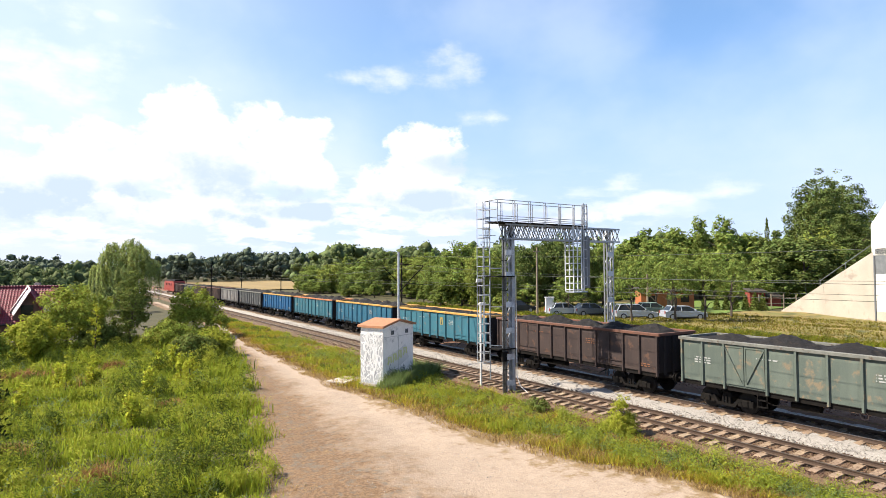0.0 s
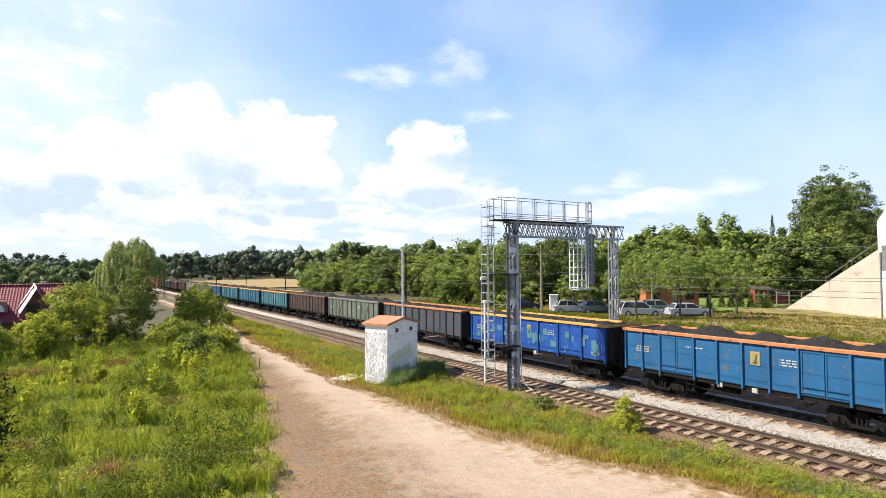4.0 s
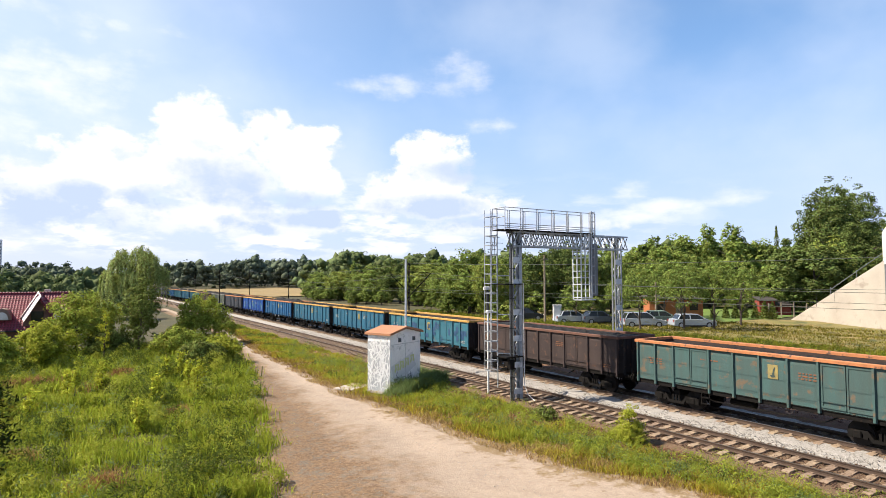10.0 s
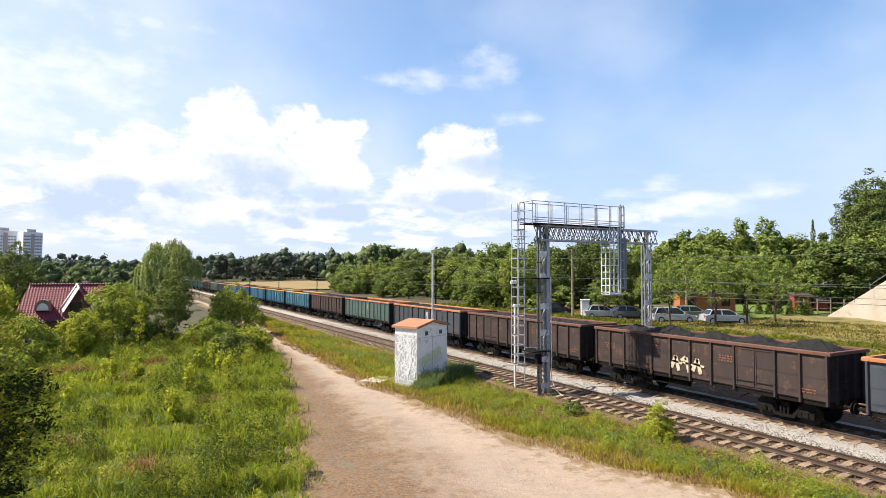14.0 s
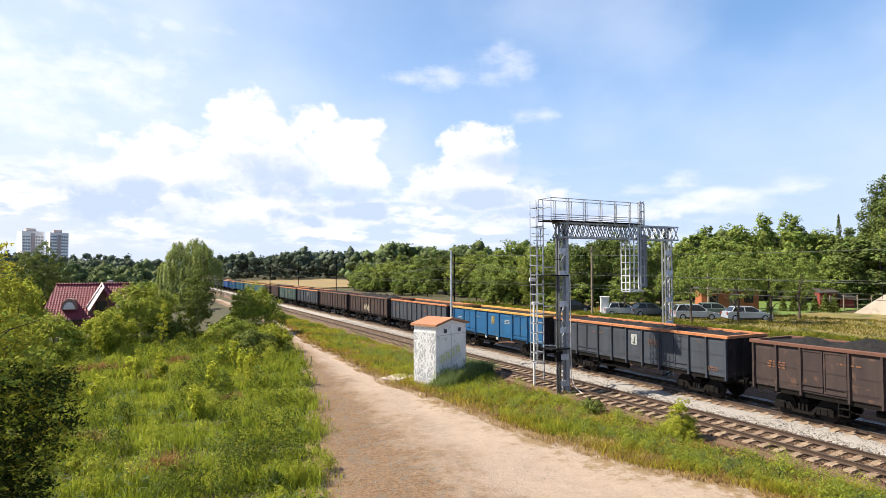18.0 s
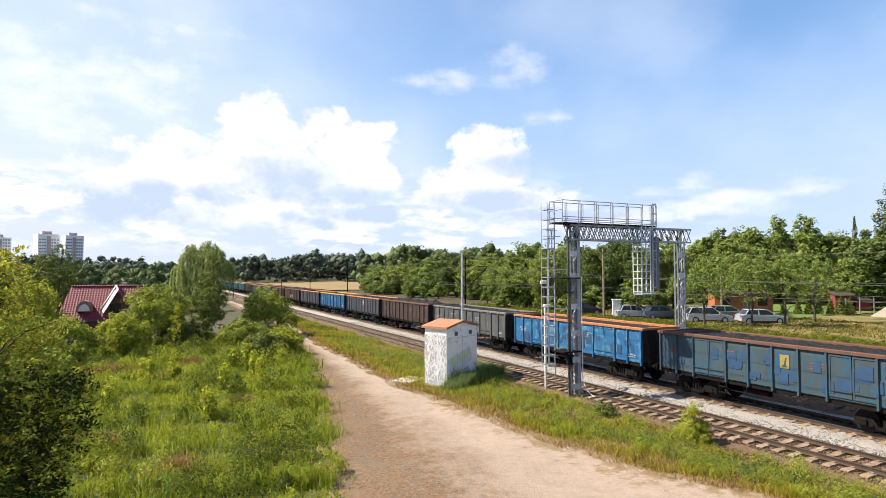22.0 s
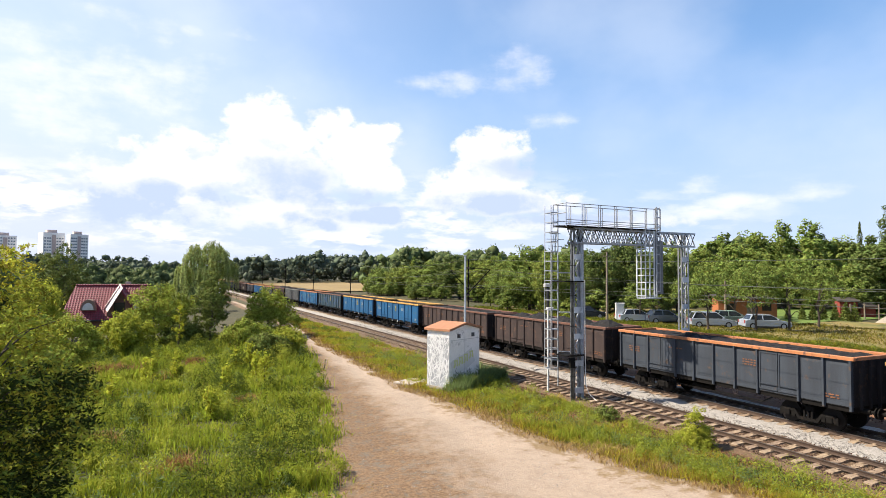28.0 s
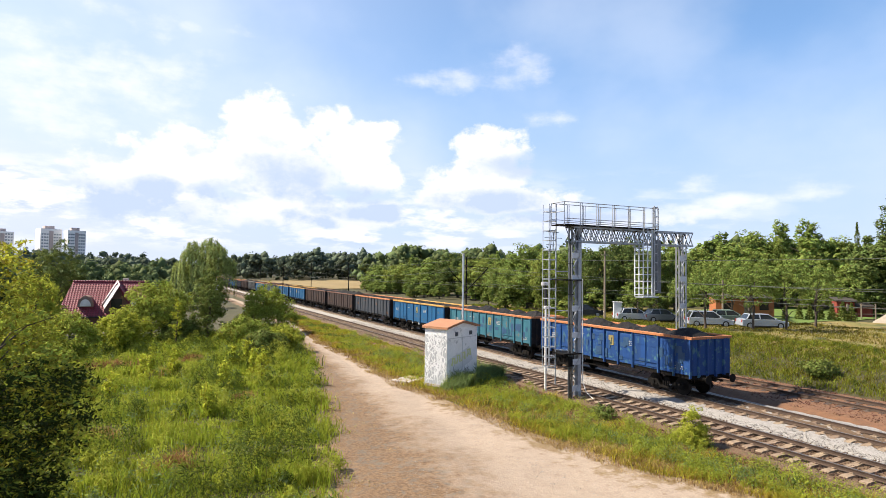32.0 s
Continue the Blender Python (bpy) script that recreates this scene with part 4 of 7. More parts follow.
# ---- signal gantry, masts, wires, kiosk ----
BRIGHT = mat("bright_galvanised", (0.3608, 0.3854, 0.4182), (0.2378, 0.2624, 0.2952), rough=0.4, metal=0.25, scale=3)
GREY_PAINT = mat("grey_paint", (0.143, 0.156, 0.169), (0.0975, 0.1073, 0.117), rough=0.5, scale=3)
WHITE_STEEL = mat("new_galvanised", (0.5412, 0.574, 0.6068), (0.41, 0.4428, 0.4756), rough=0.45, metal=0.1, scale=3)
WHITE_PAINT = mat("white_paint", (0.6396, 0.6396, 0.6232), (0.5412, 0.5412, 0.5248), rough=0.6, scale=3)
CABLE = mat("cable_black", (0.0195, 0.0195, 0.0195), rough=0.5, bump=0)
WIRE = mat("copper_wire", (0.0715, 0.0845, 0.0715), (0.052, 0.0585, 0.052), rough=0.7, metal=0.2, bump=0)
GX, GY, FX, FY = 20.2, 25.35, 28.5, 25.75         # near and far leg of the gantry
BEAM_LO, BEAM_HI = 7.95, 8.80


def lattice(s, a, b, c, d, n, w):
    """Zigzag bars between the edges a-b and c-d."""
    a, b, c, d = Vector(a), Vector(b), Vector(c), Vector(d)
    for k in range(n):
        p, q = (a.lerp(b, k / n), c.lerp(d, (k + 1) / n)) if k % 2 == 0 else (c.lerp(d, k / n), a.lerp(b, (k + 1) / n))
        s.bar(p, q, w)
    return s


def gantry_leg(g, x, y, base, gap, broad):
    """Two channel chords side by side, laced together and tied by battens."""
    leg = part("leg", Shape().box(x - gap - 0.3, y - 0.3, base - 0.6, x + gap + 0.3, y + 0.3, base - 0.22, 0.04), GREY_PAINT, g, "steel lattice leg on a concrete footing")
    # the left chord's darker grey paints in its shaded side, the right is bright
    for sx, w, material in ((-1, 0.07, GREY_PAINT), (1, broad, BRIGHT)):
        xx = x + sx * gap
        for sy in (-1, 1):
            s = Shape().box(xx - w / 2, y + sy * 0.15 - 0.012, base - 0.05, xx + w / 2, y + sy * 0.15 + 0.012, BEAM_HI)
            s.box(xx + sx * (w / 2 - 0.012) - 0.012, y + sy * 0.10 - 0.045, base - 0.05, xx + sx * (w / 2 - 0.012) + 0.012, y + sy * 0.10 + 0.038, BEAM_HI)
            part("chord", s, material, leg)
    for sy in (-0.15, 0.15):
        part("lacing", lattice(Shape(), (x - gap, y + sy, base), (x - gap, y + sy, BEAM_LO), (x + gap, y + sy, base), (x + gap, y + sy, BEAM_LO), 12, 0.04), BRIGHT, leg)["kind"] = "stuff"
    for z in (0.1, 1.5, 2.9, 4.3, 5.9, 7.1):
        part("batten", Shape().box(x - gap - 0.03, y - 0.17, z, x + gap + 0.03, y - 0.145, z + 0.3), WHITE_STEEL, leg)


def cage_ladder(g, name, x, y, z0, z1, cage_from, out=(-0.55, 0.42)):
    """A ladder with safety hoops standing out from it."""
    lad = part(name, Shape().bar((x - 0.14, y - 0.18, z0), (x - 0.14, y - 0.18, z1), 0.045), BRIGHT, g, "galvanised ladder in a safety cage")
    part("stile", Shape().bar((x + 0.14, y + 0.18, z0), (x + 0.14, y + 0.18, z1), 0.045), BRIGHT, lad)
    z = z0 + 0.2
    while z < z1:
        part("rung", Shape().tube((x - 0.14, y - 0.18, z), (x + 0.14, y + 0.18, z), 0.016, 5), BRIGHT, lad)
        z += 0.3
    ax, ay = out
    pts = [(x - 0.14, y - 0.18), (x - 0.14 + ax * 0.7, y - 0.18 + ay * 0.2), (x + ax, y + ay), (x + 0.14 + ax * 0.3, y + 0.18 + ay * 0.75), (x + 0.14, y + 0.18)]
    z = cage_from
    while z < z1 + 0.05:
        s = Shape()
        for p, q in zip(pts, pts[1:]):
            s.bar((*p, z), (*q, z), 0.02, 0.045)
        part("hoop", s, BRIGHT, lad)
        z += 0.52
    for p in pts[1:-1]:
        part("cage_bar", Shape().bar((*p, cage_from), (*p, z1), 0.028), BRIGHT, lad)


def build_gantry():
    g = thing("signal_gantry", pose(0, 0, 0), "Galvanised steel lattice signal gantry spanning both tracks", "signal gantry")
    gantry_leg(g, GX, GY, -0.15, 0.25, 0.20)
    gantry_leg(g, FX, FY, -0.15, 0.25, 0.08)
    x0, x1 = GX - 0.35, FX + 0.2
    beam = part("beam", Shape().box(x0, GY - 0.34, BEAM_HI - 0.09, x1, GY - 0.26, BEAM_HI), BRIGHT, g, "lattice cross beam")
    for sy in (-0.3, 0.3):
        for z in (BEAM_LO, BEAM_HI - 0.09):
            if not (sy < 0 and z > 8):
                part("chord", Shape().box(x0, GY + 0.2 + sy - 0.24, z, x1, GY + 0.2 + sy - 0.16, z + 0.09), STEEL, beam)
        y = GY + sy * 1.0
        part("lacing", lattice(Shape(), (x0, y, BEAM_LO + 0.05), (x1, y, BEAM_LO + 0.05), (x0, y, BEAM_HI - 0.05), (x1, y, BEAM_HI - 0.05), 24, 0.045), STEEL, beam)["kind"] = "stuff"
        part("lacing", lattice(Shape(), (x0, y, BEAM_HI - 0.05), (x1, y, BEAM_HI - 0.05), (x0, y, BEAM_LO + 0.05), (x1, y, BEAM_LO + 0.05), 24, 0.028), DARK_STEEL, beam)["kind"] = "stuff"
    # walkway with railings on the beam
    wx0, wx1 = 19.1, 25.7
    deck = part("walkway", Shape().box(wx0, GY - 0.55, BEAM_HI + 0.02, wx1, GY + 0.55, BEAM_HI + 0.07), DARK_STEEL, g, "grating walkway with railings")
    for sy in (-0.55, 0.55):
        for z in (BEAM_HI + 0.14, BEAM_HI + 0.36, BEAM_HI + 1.22):
            part("rail", Shape().tube((wx0, GY + sy, z), (wx1, GY + sy, z), 0.020, 6), BRIGHT, deck)
        for k in range(7):
            x = wx0 + (wx1 - wx0) * k / 6
            for dx in (-0.06, 0.06) if 0 < k < 6 else (0,):
                part("post", Shape().bar((x + dx, GY + sy, BEAM_HI), (x + dx, GY + sy, BEAM_HI + 1.22), 0.034), BRIGHT, deck)
    for z in (BEAM_HI + 0.72, BEAM_HI + 1.22):
        part("rail", Shape().tube((wx0, GY - 0.55, z), (wx0, GY + 0.55, z), 0.026, 6), BRIGHT, deck)
    # the climb beside the near leg
    cage_ladder(g, "ladder", 19.55, GY + 0.75, 0.4, BEAM_HI + 1.2, 1.3)
    for z in (2.2, 4.3, 6.4):
        part("bracket", Shape().bar((19.55, GY + 0.75, z), (GX, GY + 0.2, z), 0.05), BRIGHT, g)
    part("landing", Shape().box(19.2, GY - 0.3, 5.92, 20.55, GY + 0.8, 5.98), DARK_STEEL, g)
    part("landing", Shape().box(19.3, GY - 0.3, 2.05, 20.5, GY + 0.7, 2.11), DARK_STEEL, g)
    # hanging basket with the signal screen
    bx0, bx1, by0, by1, bz = 24.50, 25.15, GY - 0.60, GY + 0.05, 5.05
    basket = part("signal_basket", Shape().box(bx0, by0, bz - 0.06, bx1 + 0.5, by1, bz), BRIGHT, g, "hanging maintenance basket")
    for x in (bx0, (bx0 + bx1) / 2, bx1):
        for y in (by0, by1):
            part("upright", Shape().bar((x, y, bz), (x, y, BEAM_HI), 0.05), WHITE_STEEL, basket)
    z = bz + 0.1
    while z < BEAM_LO:
        for y in (by0, by1):
            part("rung", Shape().bar((bx0, y, z), (bx1, y, z), 0.035), WHITE_STEEL, basket)
        part("rung", Shape().bar((bx0, by0, z), (bx0, by1, z), 0.04), WHITE_STEEL, basket)
        z += 0.38
    part("signal_screen", Shape().box(25.3, by0 + 0.1, 5.25, 25.95, by0 + 0.16, BEAM_LO + 0.3, 0.02), GREY_PAINT, basket, "grey backing screen of the signal")
    part("signal_head", Shape().box(25.45, by0 + 0.16, 5.3, 25.8, by0 + 0.4, 7.1, 0.03), CABLE, basket)
    cage_ladder(g, "ladder", 25.45, GY - 0.45, 5.1, BEAM_HI + 1.35, 5.4, (0.45, 0.3))
    s = Shape()
    pts = [(GX + 0.3, GY - 0.3, 6.0), (GX + 0.32, GY - 0.3, 3.0), (GX + 0.34, GY - 0.3, 0.6), (GX + 0.4, GY - 0.5, 0.1), (GX + 0.5, GY - 1.1, -0.25)]
    for p, q in zip(pts, pts[1:]):
        s.tube(p, q, 0.025, 5)
    part("conduit", s, WHITE_PAINT, g, "pale cable conduit")
    part("junction_box", Shape().box(GX - 0.62, GY - 0.32, 1.45, GX - 0.32, GY - 0.12, 1.95, 0.02), DARK_STEEL, g, "dark cable junction box")
    for k, (dx, z1) in enumerate(((-0.40, 5.9), (-0.46, 7.9), (-0.52, 7.9), (-0.34, 2.1))):
        part("cable", Shape().tube((GX + dx, GY - 0.22, -0.3), (GX + dx * 0.9, GY - 0.22, z1), 0.022, 5), CABLE, g)
    for z in (1.0, 3.6, 5.2, 6.8):
        part("cable_clip", Shape().bar((GX - 0.56, GY - 0.2, z), (GX - 0.2, GY - 0.2, z), 0.04), DARK_STEEL, g)
    return g


build_gantry()


def build_posts():
    p = thing("marker_post", pose(20.0, 27.6, -0.45), "Slim white post standing beside the near track", "post")
    part("shaft", Shape().tube((0, 0, 0), (0, 0, 4.75), 0.065, 8), WHITE_PAINT, p)
    part("cap", Shape().box(-0.10, -0.10, 4.75, 0.3, 0.10, 4.9, 0.02), WHITE_PAINT, p)
    q = thing("dwarf_signal", pose(20.2, 27.9, -0.45), "Dark signal post with a small white lamp head", "signal")
    part("shaft", Shape().tube((0, 0, 0), (0, 0, 6.1), 0.035, 8), DARK_STEEL, q)
    part("head", Shape().box(-0.07, -0.06, 4.6, 0.07, 0.06, 6.0, 0.02), CABLE, q)
    part("lamp", Shape().box(-0.25, -0.1, 6.05, 0.1, 0.1, 6.25, 0.03), WHITE_PAINT, q)


build_posts()


def catenary_mast(x, y, side, height, material, label):
    """A mast with a cantilever towards the track on its side."""
    m = thing("catenary_mast", pose(x, y, -0.45), label, "catenary mast", "masts along the line")
    s = Shape()
    for sy in (-0.08, 0.08):
        s.box(-0.05, sy * 0.6 - 0.012, 0, 0.05, sy * 0.6 + 0.012, height)
    s.box(-0.012, -0.036, 0, 0.012, 0.036, height)
    part("shaft", s, material, m)
    part("footing", Shape().box(-0.3, -0.3, -0.3, 0.3, 0.3, 0.25, 0.04), CONCRETE, m)
    reach = side * 2.0
    part("strut", Shape().tube((0.1 * side, 0, 5.3), (reach, 0, 7.05), 0.035, 6), DARK_STEEL, m)
    part("tie", Shape().tube((0.1 * side, 0, 7.2), (reach, 0, 7.1), 0.02, 6), DARK_STEEL, m)
    part("registration_arm", Shape().tube((reach * 0.35, 0, 5.85), (reach, 0, 5.75), 0.022, 6), DARK_STEEL, m)
    for z in (5.3, 7.2):
        ins = Shape()
        for k in range(4):
            ins.tube((0.14 * side + 0.06 * side * k, 0, z), (0.17 * side + 0.06 * side * k, 0, z), 0.06, 8)
        part("insulator", ins, mat("insulator_brown", (0.065, 0.0325, 0.0195), rough=0.3, bump=0), m)
    return m


MAST_NEAR = [(19.55, y) for y in (-24.0, 36.7, 100.0, 163.0, 226.0, 290.0)]
MAST_FAR = [(28.6, y) for y in (-20.0, 53.0, 93.0, 118.0, 180.0, 243.0)]
for x, y in MAST_NEAR:
    catenary_mast(x, y, 1, 8.05, WHITE_STEEL if y < 50 else DARK_STEEL, "Pale galvanised catenary mast beside the near track" if y < 50 else "Dark catenary mast far down the line")
for x, y in MAST_FAR:
    catenary_mast(x, y, -1, 8.3, DARK_STEEL, "Dark steel catenary mast behind the far track")


def span(s, a, b, sag, r):
    a, b = Vector(a), Vector(b)
    n = 10
    pts = [a.lerp(b, k / n) - Vector((0, 0, 4 * sag * (k / n) * (1 - k / n))) for k in range(n + 1)]
    v = [p + Vector(o) * r for p in pts for o in ((-1, 0, 0), (0, 0, -1), (1, 0, 0), (0, 0, 1))]
    s.add(v, [(4 * i + j, 4 * i + (j + 1) % 4, 4 * i + 4 + (j + 1) % 4, 4 * i + 4 + j) for i in range(n) for j in range(4)])


def build_wires():
    for cx, masts in ((NEAR, MAST_NEAR), (FAR + 0.6, MAST_FAR)):
        w = thing("overhead_line", pose(0, 0, 0), "Thin overhead contact and messenger wires above the track", "overhead wire")
        for (x0, y0), (x1, y1) in zip(masts, masts[1:]):
            hi, lo = Shape(), Shape()
            span(hi, (cx, y0, 6.62), (cx, y1, 6.62), 0.85, 0.008)
            span(lo, (cx, y0, 5.3), (cx, y1, 5.3), 0.06, 0.008)
            part("messenger_wire", hi, WIRE, w)
            part("contact_wire", lo, WIRE, w)
            n = max(4, int((y1 - y0) / 8))
            for k in range(1, n):
                u = k / n
                part("dropper", Shape().tube((cx, y0 + (y1 - y0) * u, 5.28), (cx, y0 + (y1 - y0) * u, 6.62 - 3.4 * u * (1 - u)), 0.006, 3), WIRE, w)
    w = thing("feeder_line", pose(0, 0, 0), "Thin feeder cable strung along the outer masts", "cable")
    for (x0, y0), (x1, y1) in zip(MAST_FAR, MAST_FAR[1:]):
        s = Shape()
        span(s, (x0, y0, 7.8), (x1, y1, 7.8), 0.7, 0.011)
        part("wire", s, WIRE, w)


build_wires()


def ribbon(s, pts, plane, width, lift):
    """A flat painted stroke through points (u, v) on a wall plane (origin, u axis, v axis, normal)."""
    o, ua, va, n = plane
    v, f = [], []
    for i, (u, w) in enumerate(pts):
        a, b = pts[max(0, i - 1)], pts[min(len(pts) - 1, i + 1)]
        d = Vector((b[0] - a[0], b[1] - a[1]))
        d = d.normalized() if d.length else Vector((1, 0))
        for k in (-1, 1):
            q = (u - d.y * k * width / 2, w + d.x * k * width / 2)
            v.append(o + ua * q[0] + va * q[1] + n * lift)
    for i in range(len(pts) - 1):
        f.append((2 * i, 2 * i + 1, 2 * i + 3, 2 * i + 2))
    s.add(v, f)


def build_kiosk():
    """The graffitied relay kiosk beside the road."""
    wall = mat("kiosk_render", (0.82, 0.81, 0.78), (0.74, 0.73, 0.70), rough=0.8, scale=1.2, c3=(0.4756, 0.4756, 0.4592), spots=0.16)
    terracotta = mat("kiosk_roof", (0.338, 0.156, 0.078), (0.286, 0.13, 0.065), rough=0.7, scale=1.5, c3=(0.234, 0.1235, 0.078), spots=0.15)
    k = thing("kiosk", pose(15.85, 31.7, -0.62, 0, 0, 24), "White rendered utility kiosk with terracotta roof and graffiti", "kiosk")
    w, d, h = 3.0, 1.75, 3.52
    part("body", Shape().box(0, 0, 0, w, d, h, 0.02), wall, k)
    part("plinth", Shape().box(-0.05, -0.05, -0.2, w + 0.05, d + 0.05, 0.18), CONCRETE, k)
    e = 0.14
    for sx in (-1, 1):
        x0, x1 = (-e, w / 2) if sx < 0 else (w / 2, w + e)
        z0, z1 = (h - 0.02, h + 0.33) if sx < 0 else (h + 0.33, h - 0.02)
        part("roof_slope", Shape().prism([(x0, z0), (x1, z1), (x1, z1 + 0.13), (x0, z0 + 0.13)], "y", -e, d + e), terracotta, k, "terracotta roof sheet")
    part("gable", Shape().prism([(0, h - 0.01), (w, h - 0.01), (w / 2, h + 0.31)], "y", 0.01, d - 0.01), wall, k)
    for x in (0.75, 2.15):
        v = part("vent", Shape().box(x, -0.03, 3.05, x + 0.28, 0.0, 3.3), GREY_PAINT, k, "small grey ventilation grille")
        for z in (3.09, 3.15, 3.21):
            part("slat", Shape().box(x + 0.03, -0.045, z, x + 0.25, -0.03, z + 0.03), CABLE, v)
    part("door_frame", Shape().box(0.12, -0.015, 0.2, 2.9, 0.0, 0.23).box(0.12, -0.015, 2.92, 2.9, 0.0, 2.95).box(1.48, -0.015, 0.2, 1.5, 0, 2.95), mat("door_edge", (0.50, 0.50, 0.49), (0.44, 0.44, 0.43), rough=0.8, bump=0), k)
    r = random.Random(12)
    left = (Vector((0, 0, 0)), Vector((0, 1, 0)), Vector((0, 0, 1)), Vector((-1, 0, 0)))
    front = (Vector((0, 0, 0)), Vector((1, 0, 0)), Vector((0, 0, 1)), Vector((0, -1, 0)))
    grey = Shape()
    ribbon(grey, [(0.02, 1.6), (0.9, 1.62), (1.73, 1.6)], left, 3.0, 0.004)
    part("painted_ground", grey, mat("tag_grey", (0.36, 0.38, 0.40), (0.28, 0.30, 0.32), rough=0.8, scale=3, bump=0), k, "grey painted ground under the tags")
    white = Shape()
    for i in range(150):
        u, v = r.uniform(0.1, 1.6), r.uniform(0.15, 3.2)
        a, pts = r.uniform(0.9, 2.2), []
        for j in range(7):
            pts.append((min(1.72, max(0.03, u)), min(3.4, max(0.05, v))))
            u, v, a = u + 0.11 * math.cos(a), v + 0.11 * math.sin(a), a + r.uniform(-0.7, 0.7)
        ribbon(white, pts, left, r.uniform(0.03, 0.055), 0.006 + 0.0002 * i)
    part("white_tag", white, mat("spray_white", (0.656, 0.6724, 0.6806), (0.574, 0.5904, 0.6068), rough=0.7, scale=3, bump=0), k, "dense white spray scribbles")["kind"] = "stuff"
    blob = Shape()
    ribbon(blob, [(0.25, 1.2), (0.9, 1.45), (1.6, 1.62), (2.35, 1.95)], front, 0.95, 0.003)
    part("spray_shadow", blob, mat("spray_grey", (0.66, 0.66, 0.64), (0.60, 0.60, 0.58), rough=0.8, scale=2, bump=0), k, "faded grey spray patch")
    lime = Shape()
    for u, v, q in ((0.45, 1.50, 0.40), (0.92, 1.62, 0.46), (1.42, 1.74, 0.5), (1.95, 1.92, 0.42)):
        ribbon(lime, [(u, v - q / 2), (u + 0.12, v), (u + 0.05, v + q / 2), (u + 0.3, v + q / 2 + 0.02), (u + 0.32, v - q / 3)], front, 0.16, 0.006)
    part("lime_letter", lime, mat("spray_lime", (0.60, 0.62, 0.27), (0.52, 0.55, 0.30), rough=0.8, scale=2, bump=0), k, "faded yellow-green spray shapes")
    thin = Shape()
    for i in range(16):
        u, v, a, pts = r.uniform(0.5, 2.1), r.uniform(0.45, 1.0), r.uniform(0.5, 2.4), []
        for j in range(7):
            pts.append((u, v))
            u, v, a = u + 0.08 * math.cos(a), min(1.35, max(0.3, v + 0.08 * math.sin(a))), a + r.uniform(-0.9, 0.9)
        ribbon(thin, pts, front, 0.03, 0.009 + 0.0003 * i)
    part("outline_tag", thin, mat("spray_outline", (0.143, 0.156, 0.169), rough=0.8, bump=0), k, "thin grey spray outlines")["kind"] = "stuff"
    solid("concrete_slab", Shape().box(0, 0, 0, 2.0, 1.4, 0.16, 0.03), CONCRETE, "Flat concrete slab lying beside the kiosk", "slab", m=pose(14.4, 34.0, -0.66, 0, 0, 30))


build_kiosk()

# ---- beyond the tracks: poles, cars, huts, building; the house and towers ----
GLASS = mat("window_glass", (0.0195, 0.0228, 0.026), (0.013, 0.0163, 0.0195), rough=0.08, bump=0)
TYRE = mat("tyre", (0.013, 0.013, 0.013), rough=0.85, bump=0.1)
TIMBER = mat("grey_timber", (0.221, 0.182, 0.13), (0.156, 0.1235, 0.091), rough=0.9, scale=4, streak=True)


def gz(x, y):
    return float(ground_z(x, y))


def build_pole(x, y, h):
    p = thing("utility_pole", pose(x, y, gz(x, y) - 0.1), "Weathered pale utility pole beyond the tracks", "utility pole")
    part("shaft", Shape().tube((0, 0, 0), (0, 0, h), 0.14, 8, 0.09), TIMBER, p)
    part("crossarm", Shape().box(-0.5, -0.05, h - 0.5, 0.5, 0.05, h - 0.4), TIMBER, p)


build_pole(45.0, 51.2, 7.7)
build_pole(55.5, 44.5, 4.6)


def build_cabinet():
    c = thing("utility_cabinet", pose(46.0, 50.3, gz(46, 50.3), 0, 0, -35), "White utility cabinet beside the parked cars", "cabinet")
    part("body", Shape().box(-0.46, -0.3, 0, 0.46, 0.3, 2.0, 0.04), WHITE_PAINT, c)
    part("door", Shape().box(-0.42, -0.33, 0.15, -0.01, -0.3, 1.85), WHITE_PAINT, c)
    part("door", Shape().box(0.01, -0.33, 0.15, 0.42, -0.3, 1.85), WHITE_PAINT, c)
    part("cap", Shape().box(-0.52, -0.36, 2.0, 0.52, 0.36, 2.08, 0.03), WHITE_PAINT, c)


build_cabinet()


